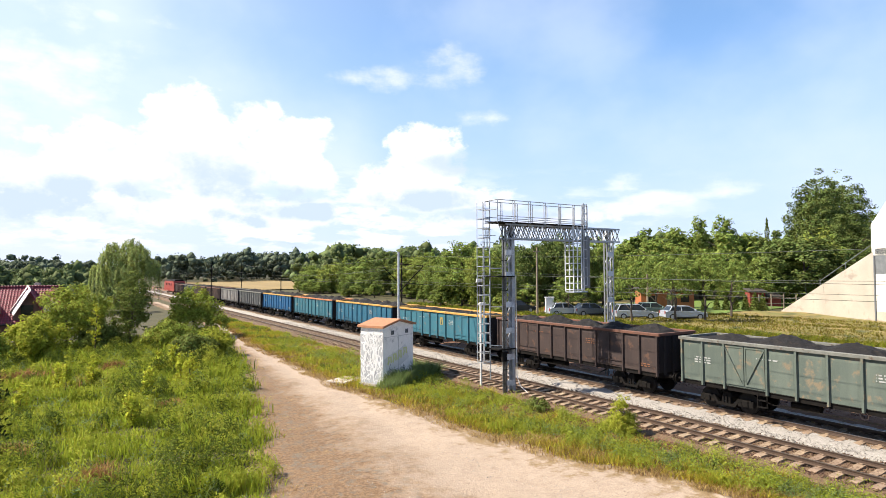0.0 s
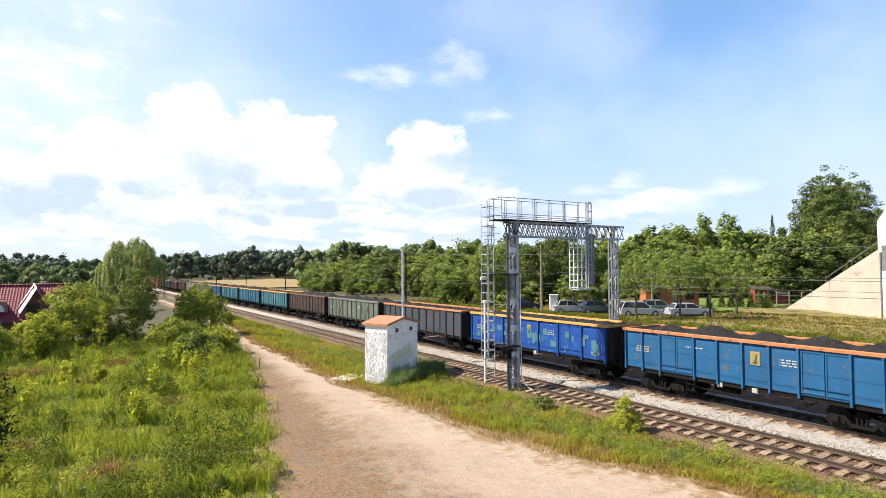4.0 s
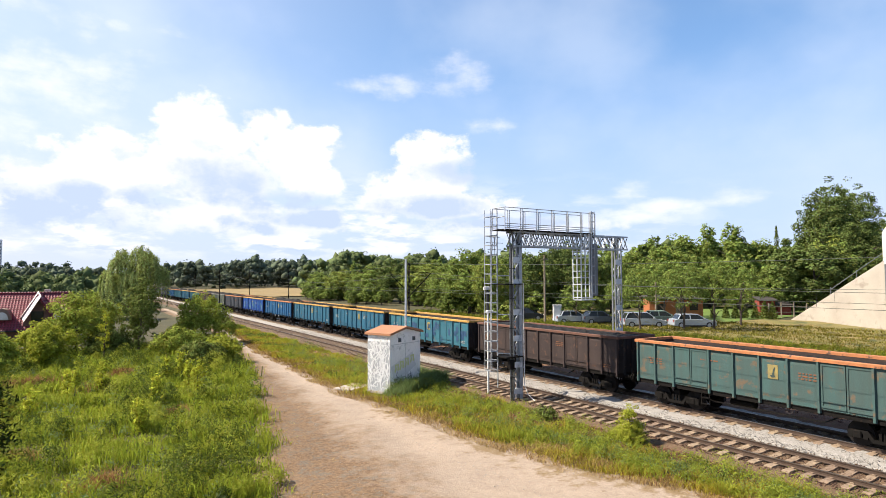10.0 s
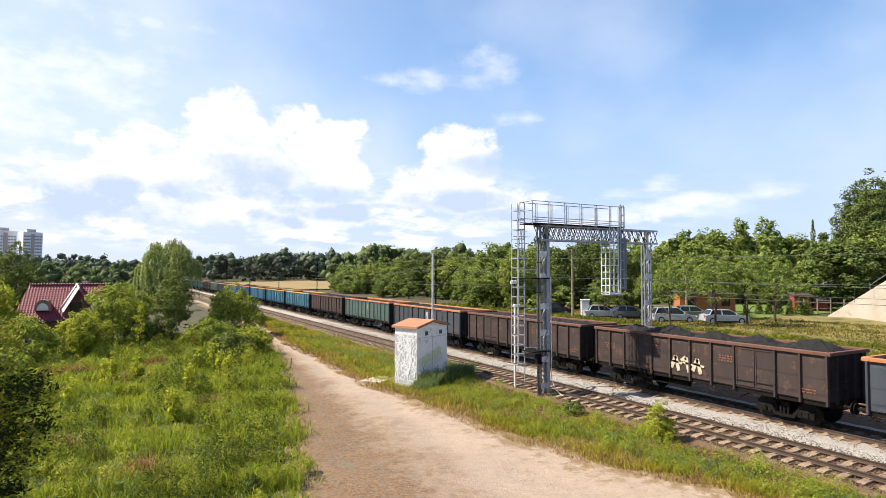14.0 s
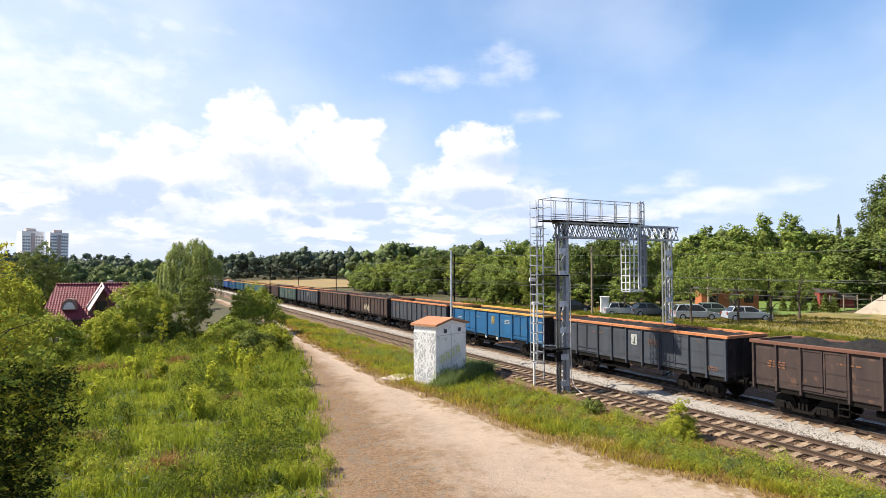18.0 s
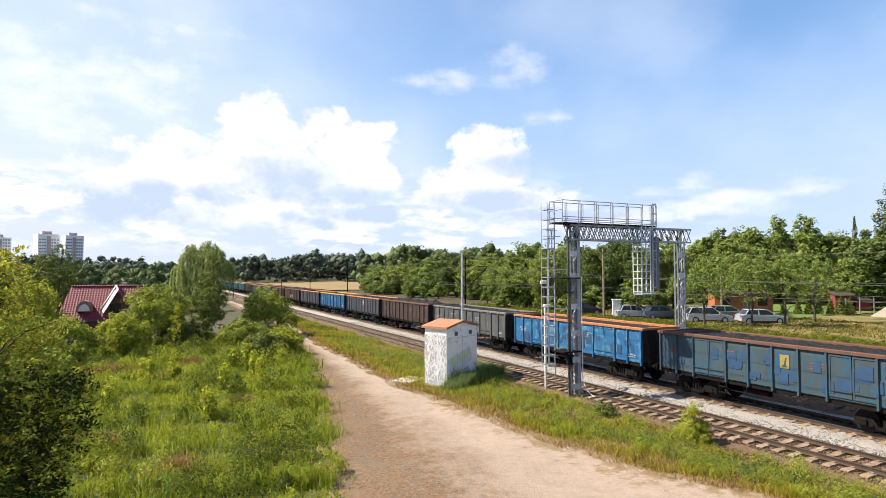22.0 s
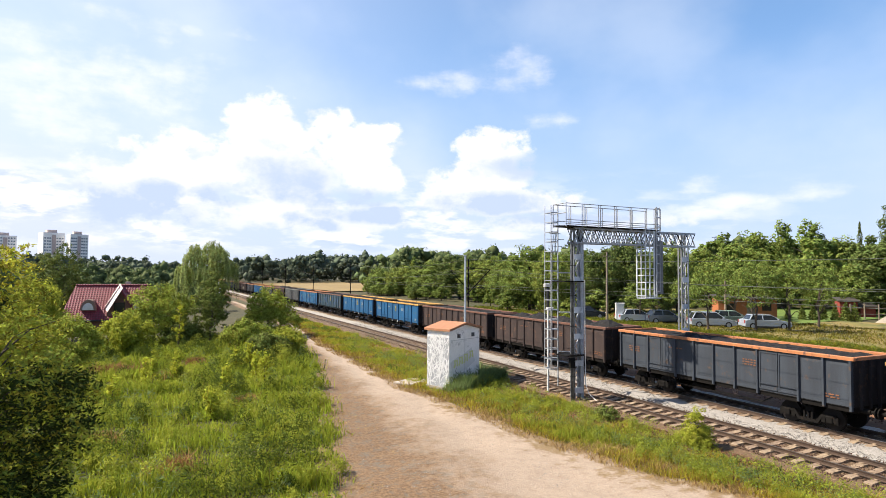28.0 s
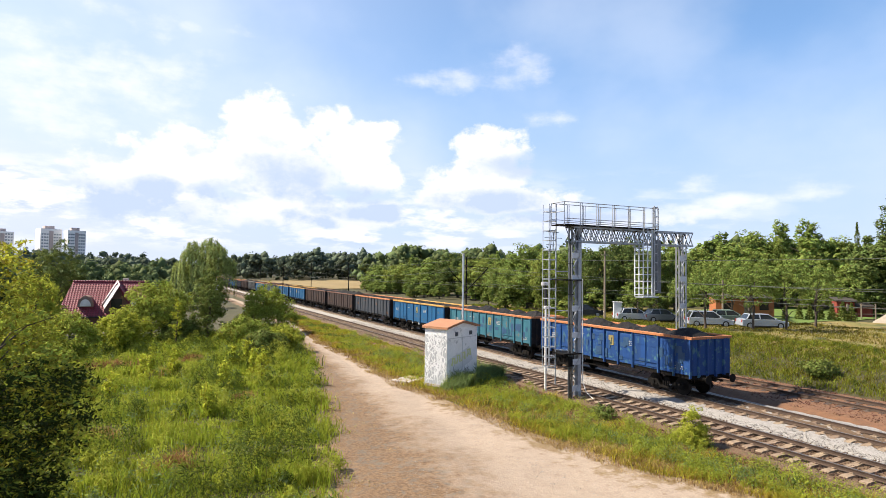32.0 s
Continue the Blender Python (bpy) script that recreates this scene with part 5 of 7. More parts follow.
def build_car(x, y, turn, colour, length, height, label, estate=False):
    """A parked car: lofted body, glazed cabin, wheels and lights. It points along its own x."""
    c = thing("car", pose(x, y, gz(x, y), 0, 0, turn), label, "car", "cars parked beyond the tracks")
    L, W, H = length / 2, 0.86, height
    s = Shape()
    outline = [(-L, 0.32), (-L + 0.1, 0.22), (L - 0.15, 0.22), (L, 0.34), (L, 0.58), (L - 0.12, 0.72), (L - 1.0, 0.90), (-L + 0.35, 0.95), (-L + 0.04, 0.86)]
    n = len(outline)
    v = []
    for yy, k in ((-W, 0.93), (-W + 0.10, 1.0), (W - 0.10, 1.0), (W, 0.93)):
        v += [(px * (0.985 if k < 1 else 1), yy, 0.5 + (pz - 0.5) * k) for px, pz in outline]
    f = [(r * n + i, r * n + (i + 1) % n, (r + 1) * n + (i + 1) % n, (r + 1) * n + i) for r in range(3) for i in range(n)]
    f += [tuple(range(n)), tuple(range(4 * n - 1, 3 * n - 1, -1))]
    part("body", s.add(v, f), colour, c)
    rear = -L + (0.12 if estate else 0.45)
    cab = [(rear, 0.93), (L - 1.05, 0.90), (L - 1.85, H - 0.06), (rear + 0.35, H - 0.04)]
    g = Shape()
    v = [(px, sy * (0.80 if pz < 1 else 0.62), pz) for sy in (-1, 1) for px, pz in cab]
    g.add(v, [(0, 1, 5, 4), (1, 2, 6, 5), (2, 3, 7, 6), (3, 0, 4, 7), (0, 3, 2, 1), (4, 5, 6, 7)])
    part("cabin_glass", g, GLASS, c, "dark tinted glass")
    part("roof", Shape().box(rear + 0.30, -0.64, H - 0.07, L - 1.80, 0.64, H, 0.03), colour, c)
    for sy in (-1, 1):
        mid = (rear + L - 1.4) / 2
        for px0, px1 in ((rear + 0.02, rear + 0.36), (mid, mid), (L - 1.08, L - 1.84)):
            part("pillar", Shape().bar((px0, sy * 0.805, 0.93), (px1, sy * 0.635, H - 0.04), 0.07), colour, c)
        for px in (-L + 0.75, L - 0.78):
            w = part("wheel", Shape().tube((px, sy * 0.70, 0.31), (px, sy * 0.89, 0.31), 0.31, 16), TYRE, c)
            part("rim", Shape().tube((px, sy * 0.88, 0.31), (px, sy * 0.90, 0.31), 0.2, 12), BRIGHT, w)
        part("headlight", Shape().box(L - 0.22, sy * 0.62 - 0.17, 0.56, L + 0.005, sy * 0.62 + 0.17, 0.72, 0.03), WHITE_PAINT, c)
        part("tail_light", Shape().box(-L - 0.005, sy * 0.7 - 0.1, 0.62, -L + 0.08, sy * 0.7 + 0.1, 0.88), mat("lamp_red", (0.2275, 0.0195, 0.013), rough=0.3, bump=0), c)
        part("mirror", Shape().box(L - 1.35, sy * 0.92 - 0.09, 0.93, L - 1.2, sy * 0.92 + 0.09, 1.06, 0.02), colour, c)
    part("bumper", Shape().box(L - 0.06, -0.8, 0.26, L + 0.05, 0.8, 0.48, 0.03), colour, c)
    part("sill", Shape().box(-L + 0.9, -W - 0.01, 0.2, L - 0.95, W + 0.01, 0.32), CABLE, c)


SILVER = mat("silver_paint", (0.465, 0.52, 0.598), (0.41, 0.465, 0.542), rough=0.22, metal=0.45, scale=1, bump=0)
BLUEGREY = mat("bluegrey_paint", (0.182, 0.2145, 0.26), (0.156, 0.1885, 0.234), rough=0.25, metal=0.5, scale=1, bump=0)
DARKCAR = mat("dark_paint", (0.0325, 0.039, 0.0455), (0.026, 0.0325, 0.039), rough=0.25, metal=0.4, scale=1, bump=0)
build_car(50.3, 42.0, -33, SILVER, 4.3, 1.55, "Silver hatchback car parked on the grass", True)
build_car(54.0, 38.9, -30, SILVER, 4.4, 1.42, "Silver saloon car parked under the trees")
build_car(54.7, 43.2, -33, mat("pale_green_paint", (0.195, 0.273, 0.247), rough=0.3, metal=0.3, bump=0), 4.2, 1.45, "Pale green car parked behind silver cars")
build_car(47.6, 49.6, -20, SILVER, 4.2, 1.45, "Silver car parked half behind a tree")
build_car(49.9, 47.8, -20, BLUEGREY, 4.1, 1.45, "Blue-grey car parked among shrubs")
build_car(46.2, 56.0, -25, DARKCAR, 4.1, 1.45, "Dark car parked beside the bushes")


def build_hut(name, x, y, turn, w, d, h, colour, roof, label, category, openings):
    b = thing(name, pose(x, y, gz(x, y), 0, 0, turn), label, category)
    t = 0.2
    for nm, bx in (("wall", (-w / 2, -d / 2, 0, w / 2, -d / 2 + t, h)), ("wall", (-w / 2, d / 2 - t, 0, w / 2, d / 2, h)),
                   ("wall", (-w / 2, -d / 2 + t, 0, -w / 2 + t, d / 2 - t, h)), ("wall", (w / 2 - t, -d / 2 + t, 0, w / 2, d / 2 - t, h))):
        part(nm, Shape().box(*bx), colour, b)
    part("roof", Shape().prism([(-d / 2 - 0.3, h), (d / 2 + 0.3, h + 0.35), (d / 2 + 0.3, h + 0.47), (-d / 2 - 0.3, h + 0.12)], "x", -w / 2 - 0.2, w / 2 + 0.2), roof, b)
    for u, v0, v1, ww in openings:
        part("window" if v0 > 0.5 else "door", Shape().box(u - ww / 2, -d / 2 - 0.03, v0, u + ww / 2, -d / 2 + 0.01, v1), GLASS if v0 > 0.5 else TIMBER, b)
    return b


ORANGE_WALL = mat("orange_boards", (0.325, 0.1105, 0.039), (0.26, 0.091, 0.039), rough=0.85, scale=2, streak=True)
RED_WALL = mat("red_boards", (0.195, 0.0292, 0.0182), (0.143, 0.0228, 0.0143), rough=0.85, scale=2, streak=True)
FELT = mat("roofing_felt", (0.0455, 0.039, 0.0325), (0.0325, 0.0292, 0.026), rough=0.9, scale=2)
build_hut("garden_hut", 64.5, 49.2, -38, 6.4, 3.4, 2.2, ORANGE_WALL, FELT, "Orange-brown wooden garden hut behind the parked cars", "hut", ((-2.0, 0.9, 1.7, 1.0), (0.4, 0.1, 2.0, 0.9), (2.1, 0.9, 1.7, 1.0)))
build_hut("red_shed", 76.5, 44.2, -40, 1.9, 1.6, 2.0, RED_WALL, FELT, "Bright red wooden shed beside the lawn", "shed", ((0.4, 0.1, 1.6, 0.7),))
build_hut("red_shed", 78.2, 42.9, -40, 1.6, 1.4, 1.3, RED_WALL, FELT, "Low red shed with timber posts in front", "shed", ())


def build_lawn():
    xs, ys = np.linspace(59.5, 90, 24), np.linspace(40.2, 60, 24)
    x, y = np.meshgrid(xs, ys, indexing="ij")
    green = mat("lawn", (0.091, 0.1463, 0.0195), (0.0715, 0.117, 0.0163), rough=0.9, scale=0.6, bump=0.5, fine=8)
    v = np.stack([x, y, ground_z(x, y) + 0.10], -1).reshape(-1, 3)
    solid("lawn", pieces("lawn", v, grid_faces(24, 24), green, True), None, "mown bright green lawn behind the parked cars", "lawn", "structure")


build_lawn()


def build_dry_strip():
    """The parched strip of grass on top of the bank."""
    xs, ys = np.linspace(40.5, 74, 48), np.linspace(-15, 80, 70)
    x, y = np.meshgrid(xs, ys, indexing="ij")
    straw = mat("parched_grass", (0.195, 0.145, 0.048), (0.105, 0.105, 0.024), rough=0.95, scale=0.35, c3=(0.0423, 0.052, 0.0104), spots=0.35, spot_scale=0.5, bump=0.5, fine=9)
    edge = np.minimum(np.minimum(x - 40.5, 74 - x), 3) / 3
    v = np.stack([x + 0.6 * waves(x, y, 33, 5), y, ground_z(x, y) - 0.06 + 0.09 * edge], -1).reshape(-1, 3)
    solid("dry_strip", pieces("dry_strip", v, grid_faces(48, 70), straw, True), None, "parched yellow strip of grass above the tracks", "ground", "structure")


build_dry_strip()


def build_fence():
    f = thing("timber_fence", pose(0, 0, 0), "Rough timber posts with wire along the lawn's edge", "fence")
    a, b = Vector((71.5, 42.4, 0)), Vector((76.5, 37.5, 0))
    for k in range(6):
        p = a.lerp(b, k / 5)
        z = gz(p.x, p.y)
        part("post", Shape().tube((p.x, p.y, z - 0.1), (p.x, p.y, z + 1.9), 0.08, 6), TIMBER, f)
    for h in (0.7, 1.4):
        part("rail", Shape().bar((a.x, a.y, gz(a.x, a.y) + h), (b.x, b.y, gz(b.x, b.y) + h), 0.06), TIMBER, f)


build_fence()


def build_modern_building():
    """The pale concrete building whose sloping wall runs down to the ground."""
    pale = mat("white_render", (0.5904, 0.5822, 0.5494), (0.5248, 0.5166, 0.492), rough=0.8, scale=0.6)
    b = thing("modern_building", pose(0, 0, 0), "Modern pale concrete building with a long sloping wall", "building")
    tip, corner = Vector((71.8, 38.4, 0)), Vector((66.1, 26.4, 0))
    d = (corner - tip).normalized()
    n = Vector((d.y, -d.x, 0)) * -0.6
    z0 = 0.9
    s = Shape()
    pts = [(tip, z0), (tip, z0 + 0.45), (corner, 7.95), (corner, z0)]
    v = [(p.x, p.y, z) for p, z in pts] + [(p.x + n.x, p.y + n.y, z) for p, z in pts]
    s.add(v, [(0, 3, 2, 1), (4, 5, 6, 7), (0, 1, 5, 4), (1, 2, 6, 5), (2, 3, 7, 6), (3, 0, 4, 7)])
    part("sloping_wall", s, CONCRETE, b, "pale stained sloping concrete wall")
    rail = part("handrail", Shape().tube((*(tip.lerp(corner, 0.45) + n * 0.5).to_2d(), 5.0), (*(corner + n * 0.5).to_2d(), 8.9), 0.04, 6), GREY_PAINT, b, "grey metal handrail along the slope")
    for k in (0.45, 0.72, 0.98):
        p = tip.lerp(corner, k) + n * 0.5
        top = z0 + 0.45 + (7.95 - z0 - 0.45) * k
        part("post", Shape().tube((p.x, p.y, top - 0.1), (p.x, p.y, top + 0.95), 0.035, 6), GREY_PAINT, rail)
    part("downpipe", Shape().tube((corner.x - 0.1, corner.y - 0.12, z0 - 0.3), (corner.x - 0.1, corner.y - 0.12, 7.6), 0.09, 8), GREY_PAINT, b, "grey downpipe at the wall's end")
    e = corner + d * 9
    back = Vector((d.y, -d.x, 0)) * -9
    for name, z, h, material in (("lower_wall", 2.2, 3.6, pale), ("plinth", z0 - 0.2, 1.5, CONCRETE)):
        p, q = corner + d * 0.25, e
        v = [(*(a + o).to_2d(), zz) for zz in (z, z + h) for a, o in ((p, Vector((0, 0, 0))), (q, Vector((0, 0, 0))), (q, back), (p, back))]
        part(name, Shape().add(v, [(3, 2, 1, 0), (4, 5, 6, 7), (0, 1, 5, 4), (1, 2, 6, 5), (2, 3, 7, 6), (3, 0, 4, 7)]), material, b)
    p, q = corner + d * 0.25, e
    v = [(*(a + o).to_2d(), zz) for zz in (5.8, 8.2) for a, o in ((p, Vector((0, 0, 0))), (q, Vector((0, 0, 0))), (q, back), (p, back))]
    part("recess", Shape().add(v, [(3, 2, 1, 0), (4, 5, 6, 7), (0, 1, 5, 4), (1, 2, 6, 5), (2, 3, 7, 6), (3, 0, 4, 7)]), GREY_PAINT, b)
    p, q = corner - d * 0.15, e
    v = [(*(p + Vector((0, 0, 0))).to_2d(), 7.6), (*q.to_2d(), 7.6), (*(q + back).to_2d(), 7.6), (*(p + back).to_2d(), 7.6)]
    v += [(*p.to_2d(), 10.6), (*q.to_2d(), 10.6), (*(q + back).to_2d(), 10.6), (*(p + back).to_2d(), 10.6)]
    v += [(*(p + d * 1.6 + back * 0.2).to_2d(), 14.8), (*(q + back * 0.2).to_2d(), 14.8), (*(q + back * 0.8).to_2d(), 14.8), (*(p + d * 1.6 + back * 0.8).to_2d(), 14.8)]
    f = [(3, 2, 1, 0), (8, 9, 10, 11)] + [(r + i, r + (i + 1) % 4, r + 4 + (i + 1) % 4, r + 4 + i) for r in (0, 4) for i in range(4)]
    part("upper_storey", Shape().add(v, f), pale, b, "white faceted upper storey")


build_modern_building()


def tile_mat():
    m = bpy.data.materials.new("red_roof_tiles")
    m.use_nodes = True
    N, L = m.node_tree.nodes, m.node_tree.links
    co = N.new("ShaderNodeTexCoord").outputs["Object"]
    br = N.new("ShaderNodeTexNoise")
    br.inputs["Scale"].default_value = 2.5
    L.new(co, br.inputs["Vector"])
    sep = N.new("ShaderNodeSeparateXYZ")
    L.new(co, sep.inputs[0])

    def wave(v, k):
        a = N.new("ShaderNodeMath")
        a.operation = "MULTIPLY"
        a.inputs[1].default_value = k
        L.new(v, a.inputs[0])
        b = N.new("ShaderNodeMath")
        b.operation = "SINE"
        L.new(a.outputs[0], b.inputs[0])
        return b.outputs[0]
    add = N.new("ShaderNodeMath")
    add.operation = "MAXIMUM"
    L.new(wave(sep.outputs[0], 21.0), add.inputs[0])
    L.new(wave(sep.outputs[2], 24.0), add.inputs[1])
    ramp = N.new("ShaderNodeMapRange")
    L.new(add.outputs[0], ramp.inputs[0])
    ramp.inputs[1].default_value, ramp.inputs[2].default_value = -0.3, 1.0
    mx = N.new("ShaderNodeMix")
    mx.data_type = "RGBA"
    L.new(ramp.outputs[0], mx.inputs[0])
    mx.inputs[6].default_value, mx.inputs[7].default_value = (0.085, 0.009, 0.016, 1), (0.215, 0.021, 0.040, 1)
    L.new(mx.outputs[2], N["Principled BSDF"].inputs["Base Color"])
    bump = N.new("ShaderNodeBump")
    bump.inputs["Distance"].default_value = 0.05
    L.new(add.outputs[0], bump.inputs["Height"])
    L.new(bump.outputs[0], N["Principled BSDF"].inputs["Normal"])
    N["Principled BSDF"].inputs["Roughness"].default_value = 0.6
    return m


def build_house():
    tiles = tile_mat()
    wall = mat("house_wall", (0.156, 0.078, 0.0585), (0.1235, 0.065, 0.052), rough=0.85, scale=1)
    # near-white colour stands for the sun's gleam along the left verge
    fold = mat("sunlit_verge", (0.80, 0.74, 0.73), (0.68, 0.60, 0.60), rough=0.5, scale=2)
    h = thing("house", pose(-4.9, 87.0, -1.0, 0, 0, -6), "House with a steep glossy red tiled roof and arched dormers", "house")
    w, d, eave, ridge = 4.9, 3.7, 1.45, 5.6
    for sy in (-1, 1):
        part("wall", Shape().box(-w + 0.5, sy * (d - 0.7) - 0.15, 0, w - 0.5, sy * (d - 0.7) + 0.15, eave + 0.4), wall, h)
    for sx in (-1, 1):
        part("wall", Shape().box(sx * (w - 0.65) - 0.15, -d + 0.85, 0, sx * (w - 0.65) + 0.15, d - 0.85, eave + 0.4), wall, h)
    s = Shape()
    v = [(-w, -d, eave), (w, -d, eave), (w, d, eave), (-w, d, eave), (-w + 1.0, 0, ridge), (w - 0.4, 0, ridge)]
    v += [(x, y, z - 0.2) for x, y, z in v]
    f = [(0, 1, 5, 4), (1, 2, 5), (2, 3, 4, 5), (3, 0, 4), (6, 10, 11, 7), (7, 11, 8), (8, 11, 10, 9), (9, 10, 6), (0, 6, 7, 1), (1, 7, 8, 2), (2, 8, 9, 3), (3, 9, 6, 0)]
    part("roof", s.add(v, f), tiles, h, "glossy red tiled hipped roof")
    part("ridge_cap", Shape().tube((-w + 1.0, 0, ridge), (w - 0.4, 0, ridge), 0.13, 6), tiles, h)
    part("chimney", Shape().box(1.5, 0.9, 4.2, 2.1, 1.5, 6.0, 0.04), CONCRETE, h)
    # cross gable with broad pale verge boards
    cx, gf = 1.5, -d + 0.1
    g = Shape()
    v = [(cx, gf, 5.5), (cx, 0.1, 5.5), (cx - 1.6, gf, 2.8), (cx - 1.6, 0.1, 2.8), (cx + 1.6, gf, 2.8), (cx + 1.6, 0.1, 2.8)]
    v += [(x, y, z - 0.15) for x, y, z in v]
    g.add(v, [(0, 1, 3, 2), (1, 0, 4, 5), (6, 8, 9, 7), (7, 11, 10, 6), (0, 2, 8, 6), (0, 6, 10, 4), (2, 3, 9, 8), (4, 10, 11, 5)])
    part("cross_gable", g, tiles, h)
    for sx, boards in ((-1, fold), (1, tiles)):
        o = gf - 0.12
        if sx < 0:      # a broad band that leans back with the roof
            v = [(cx + 0.45, o - 0.5, 5.3), (cx, o + 0.55, 5.85), (cx - 1.15, o - 0.5, 2.4), (cx - 1.6, o + 0.55, 2.95)]
            v += [(x, y + 0.05, z - 0.07) for x, y, z in v]
        else:
            v = [(cx, o, 5.6), (cx, o + 0.9, 5.6), (cx + sx * 1.7, o, 2.72), (cx + sx * 1.7, o + 0.9, 2.72)]
            v += [(x, y, z - 0.42) for x, y, z in v]
        part("verge", Shape().add(v, [(0, 1, 3, 2), (4, 6, 7, 5), (0, 2, 6, 4), (1, 5, 7, 3), (0, 4, 5, 1), (2, 3, 7, 6)]), boards, h, "pale sunlit verge boards" if sx < 0 else "red verge tiles")
    part("gable_wall", Shape().prism([(cx - 1.35, 0), (cx + 1.35, 0), (cx + 1.35, 2.95), (cx, 5.0), (cx - 1.35, 2.95)], "y", gf + 0.25, gf + 0.5), wall, h)
    part("window", Shape().box(cx - 0.6, gf + 0.2, 2.3, cx + 0.6, gf + 0.25, 3.5), GLASS, h)
    for x in (-1.9, 3.7):
        n = 9
        arc = [(x + 0.85 * math.cos(math.pi * i / n), 2.55 + 1.35 * math.sin(math.pi * i / n)) for i in range(n + 1)]
        dm = part("dormer", Shape().prism(arc, "y", -d + 0.55, -0.9), mat("dormer_hood", (0.221, 0.143, 0.1105), (0.169, 0.1105, 0.0845), rough=0.7, scale=2), h, "arched eyebrow dormer")
        inner = [(x + 0.60 * math.cos(math.pi * i / n), 2.62 + 0.85 * math.sin(math.pi * i / n)) for i in range(n + 1)]
        part("window", Shape().prism(inner, "y", -d + 0.49, -d + 0.56), WHITE_PAINT, dm, "pale half-round window")
    part("gutter", Shape().tube((-w, -d, eave - 0.12), (w, -d, eave - 0.12), 0.09, 6), CABLE, h)


build_house()


def build_towers():
    # panel and glass colours are lifted to carry the haze of distance
    slab = mat("panel_white", (0.86, 0.84, 0.82), (0.80, 0.78, 0.76), rough=0.85, scale=0.1, bump=0)
    dark = mat("panel_brown", (0.46, 0.38, 0.36), (0.40, 0.33, 0.31), rough=0.85, scale=0.1, bump=0)
    pane = mat("hazy_glass", (0.22, 0.25, 0.29), (0.17, 0.20, 0.24), rough=0.2, bump=0)
    for x, y, w, d, h, turn in ((-94.0, 712, 9.5, 7.5, 46, 24), (-70.4, 701, 8.0, 6.5, 44.5, 20), (-138.0, 734, 9.5, 7.5, 43, 24)):
        t = thing("tower_block", pose(x, y, -1, 0, 0, turn), "Distant white thirteen-storey residential tower block", "tower block", "distant tower blocks")
        part("wall", Shape().box(-w, -d, 0, w, d, h), slab, t)
        part("balcony_bay", Shape().box(-w * 0.2, -d - 0.9, 3, w * 0.15, -d, h - 2), dark, t, "brown balcony bay")
        part("roof_house", Shape().box(-w * 0.5, -d * 0.4, h, w * 0.4, d * 0.5, h + 3.0), dark, t)
        r = Shape()
        for k in range(13):
            z = 3.2 + k * 3.05
            for u in (-0.82, -0.58, -0.36, 0.3, 0.55, 0.8):
                part("window", Shape().box(u * w - 0.75, -d - 0.12, z, u * w + 0.75, -d + 0.02, z + 1.3), pane, t)
            for u in (-0.6, -0.1, 0.5):
                r.box(w - 0.02, u * d - 0.8, z, w + 0.12, u * d + 0.8, z + 1.5)
        ob = part("side_windows", r, pane, t)
        ob["kind"] = "stuff"
    for x, y, w, d, h, turn, name in ((-30, 250, 9, 5, 4.2, 8, "low_house"), (6, 235, 10, 4, 3.6, -6, "low_house"), (12, 210, 8, 3, 2.6, -8, "glasshouse"), (-90, 420, 30, 8, 14, 10, "low_block")):
        t = thing(name, pose(x, y, -1, 0, 0, turn), "Low distant building with a pale grey roof", "building")
        part("wall", Shape().box(-w, -d, 0, w, d, h), slab, t)
        part("roof", Shape().prism([(-d - 0.4, h), (d + 0.4, h), (d, h + 0.5), (0, h + 1.6), (-d, h + 0.5)], "x", -w - 0.3, w + 0.3), GREY_PAINT, t)
        for u in (-0.6, -0.2, 0.2, 0.6):
            part("window", Shape().box(u * w - 0.6, -d - 0.05, h * 0.35, u * w + 0.6, -d + 0.02, h * 0.75), GLASS, t)


build_towers()


def build_pylon(x, y, h):
    p = thing("pylon", pose(x, y, 0), "Distant steel lattice power pylon above the trees", "pylon")
    s = Shape()
    for sx in (-1, 1):
        for sy in (-1, 1):
            s.bar((sx * h * 0.08, sy * h * 0.08, 0), (sx * 0.5, sy * 0.5, h), 0.3)
    part("legs", s, GREY_PAINT, p)
    a = Shape()
    for z, w in ((0.72, 0.16), (0.85, 0.2), (0.96, 0.12)):
        a.bar((-w * h, 0, z * h), (w * h, 0, z * h), 0.35)
    part("crossarms", a, GREY_PAINT, p)


build_pylon(245, 330, 36)
build_pylon(420, 345, 40)

# ---- plants ----
def leaf_mat(name, c1, c2, vary=0.45, through_light=0.34):
    return mat(name, c1, c2, rough=0.75, scale=0.7, bump=0, vary=vary, island=True, spec=0.06, through_light=through_light)


LEAF = leaf_mat("leaf_green", (0.296, 0.325, 0.0504), (0.209, 0.252, 0.0426))
LEAF_DARK = leaf_mat("leaf_dark", (0.152, 0.18, 0.0432), (0.106, 0.134, 0.0336))
LEAF_BRIGHT = leaf_mat("leaf_bright", (0.345, 0.362, 0.0454), (0.244, 0.281, 0.0389), 0.26, 0.45)
LEAF_LIME = leaf_mat("leaf_lime", (0.39, 0.39, 0.0358), (0.312, 0.338, 0.0325))
LEAF_WILLOW = leaf_mat("leaf_willow", (0.275, 0.315, 0.1), (0.198, 0.24, 0.075))
# distance haze is mixed into these far greens, most into the second
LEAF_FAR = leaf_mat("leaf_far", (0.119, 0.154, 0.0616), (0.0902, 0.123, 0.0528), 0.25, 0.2)
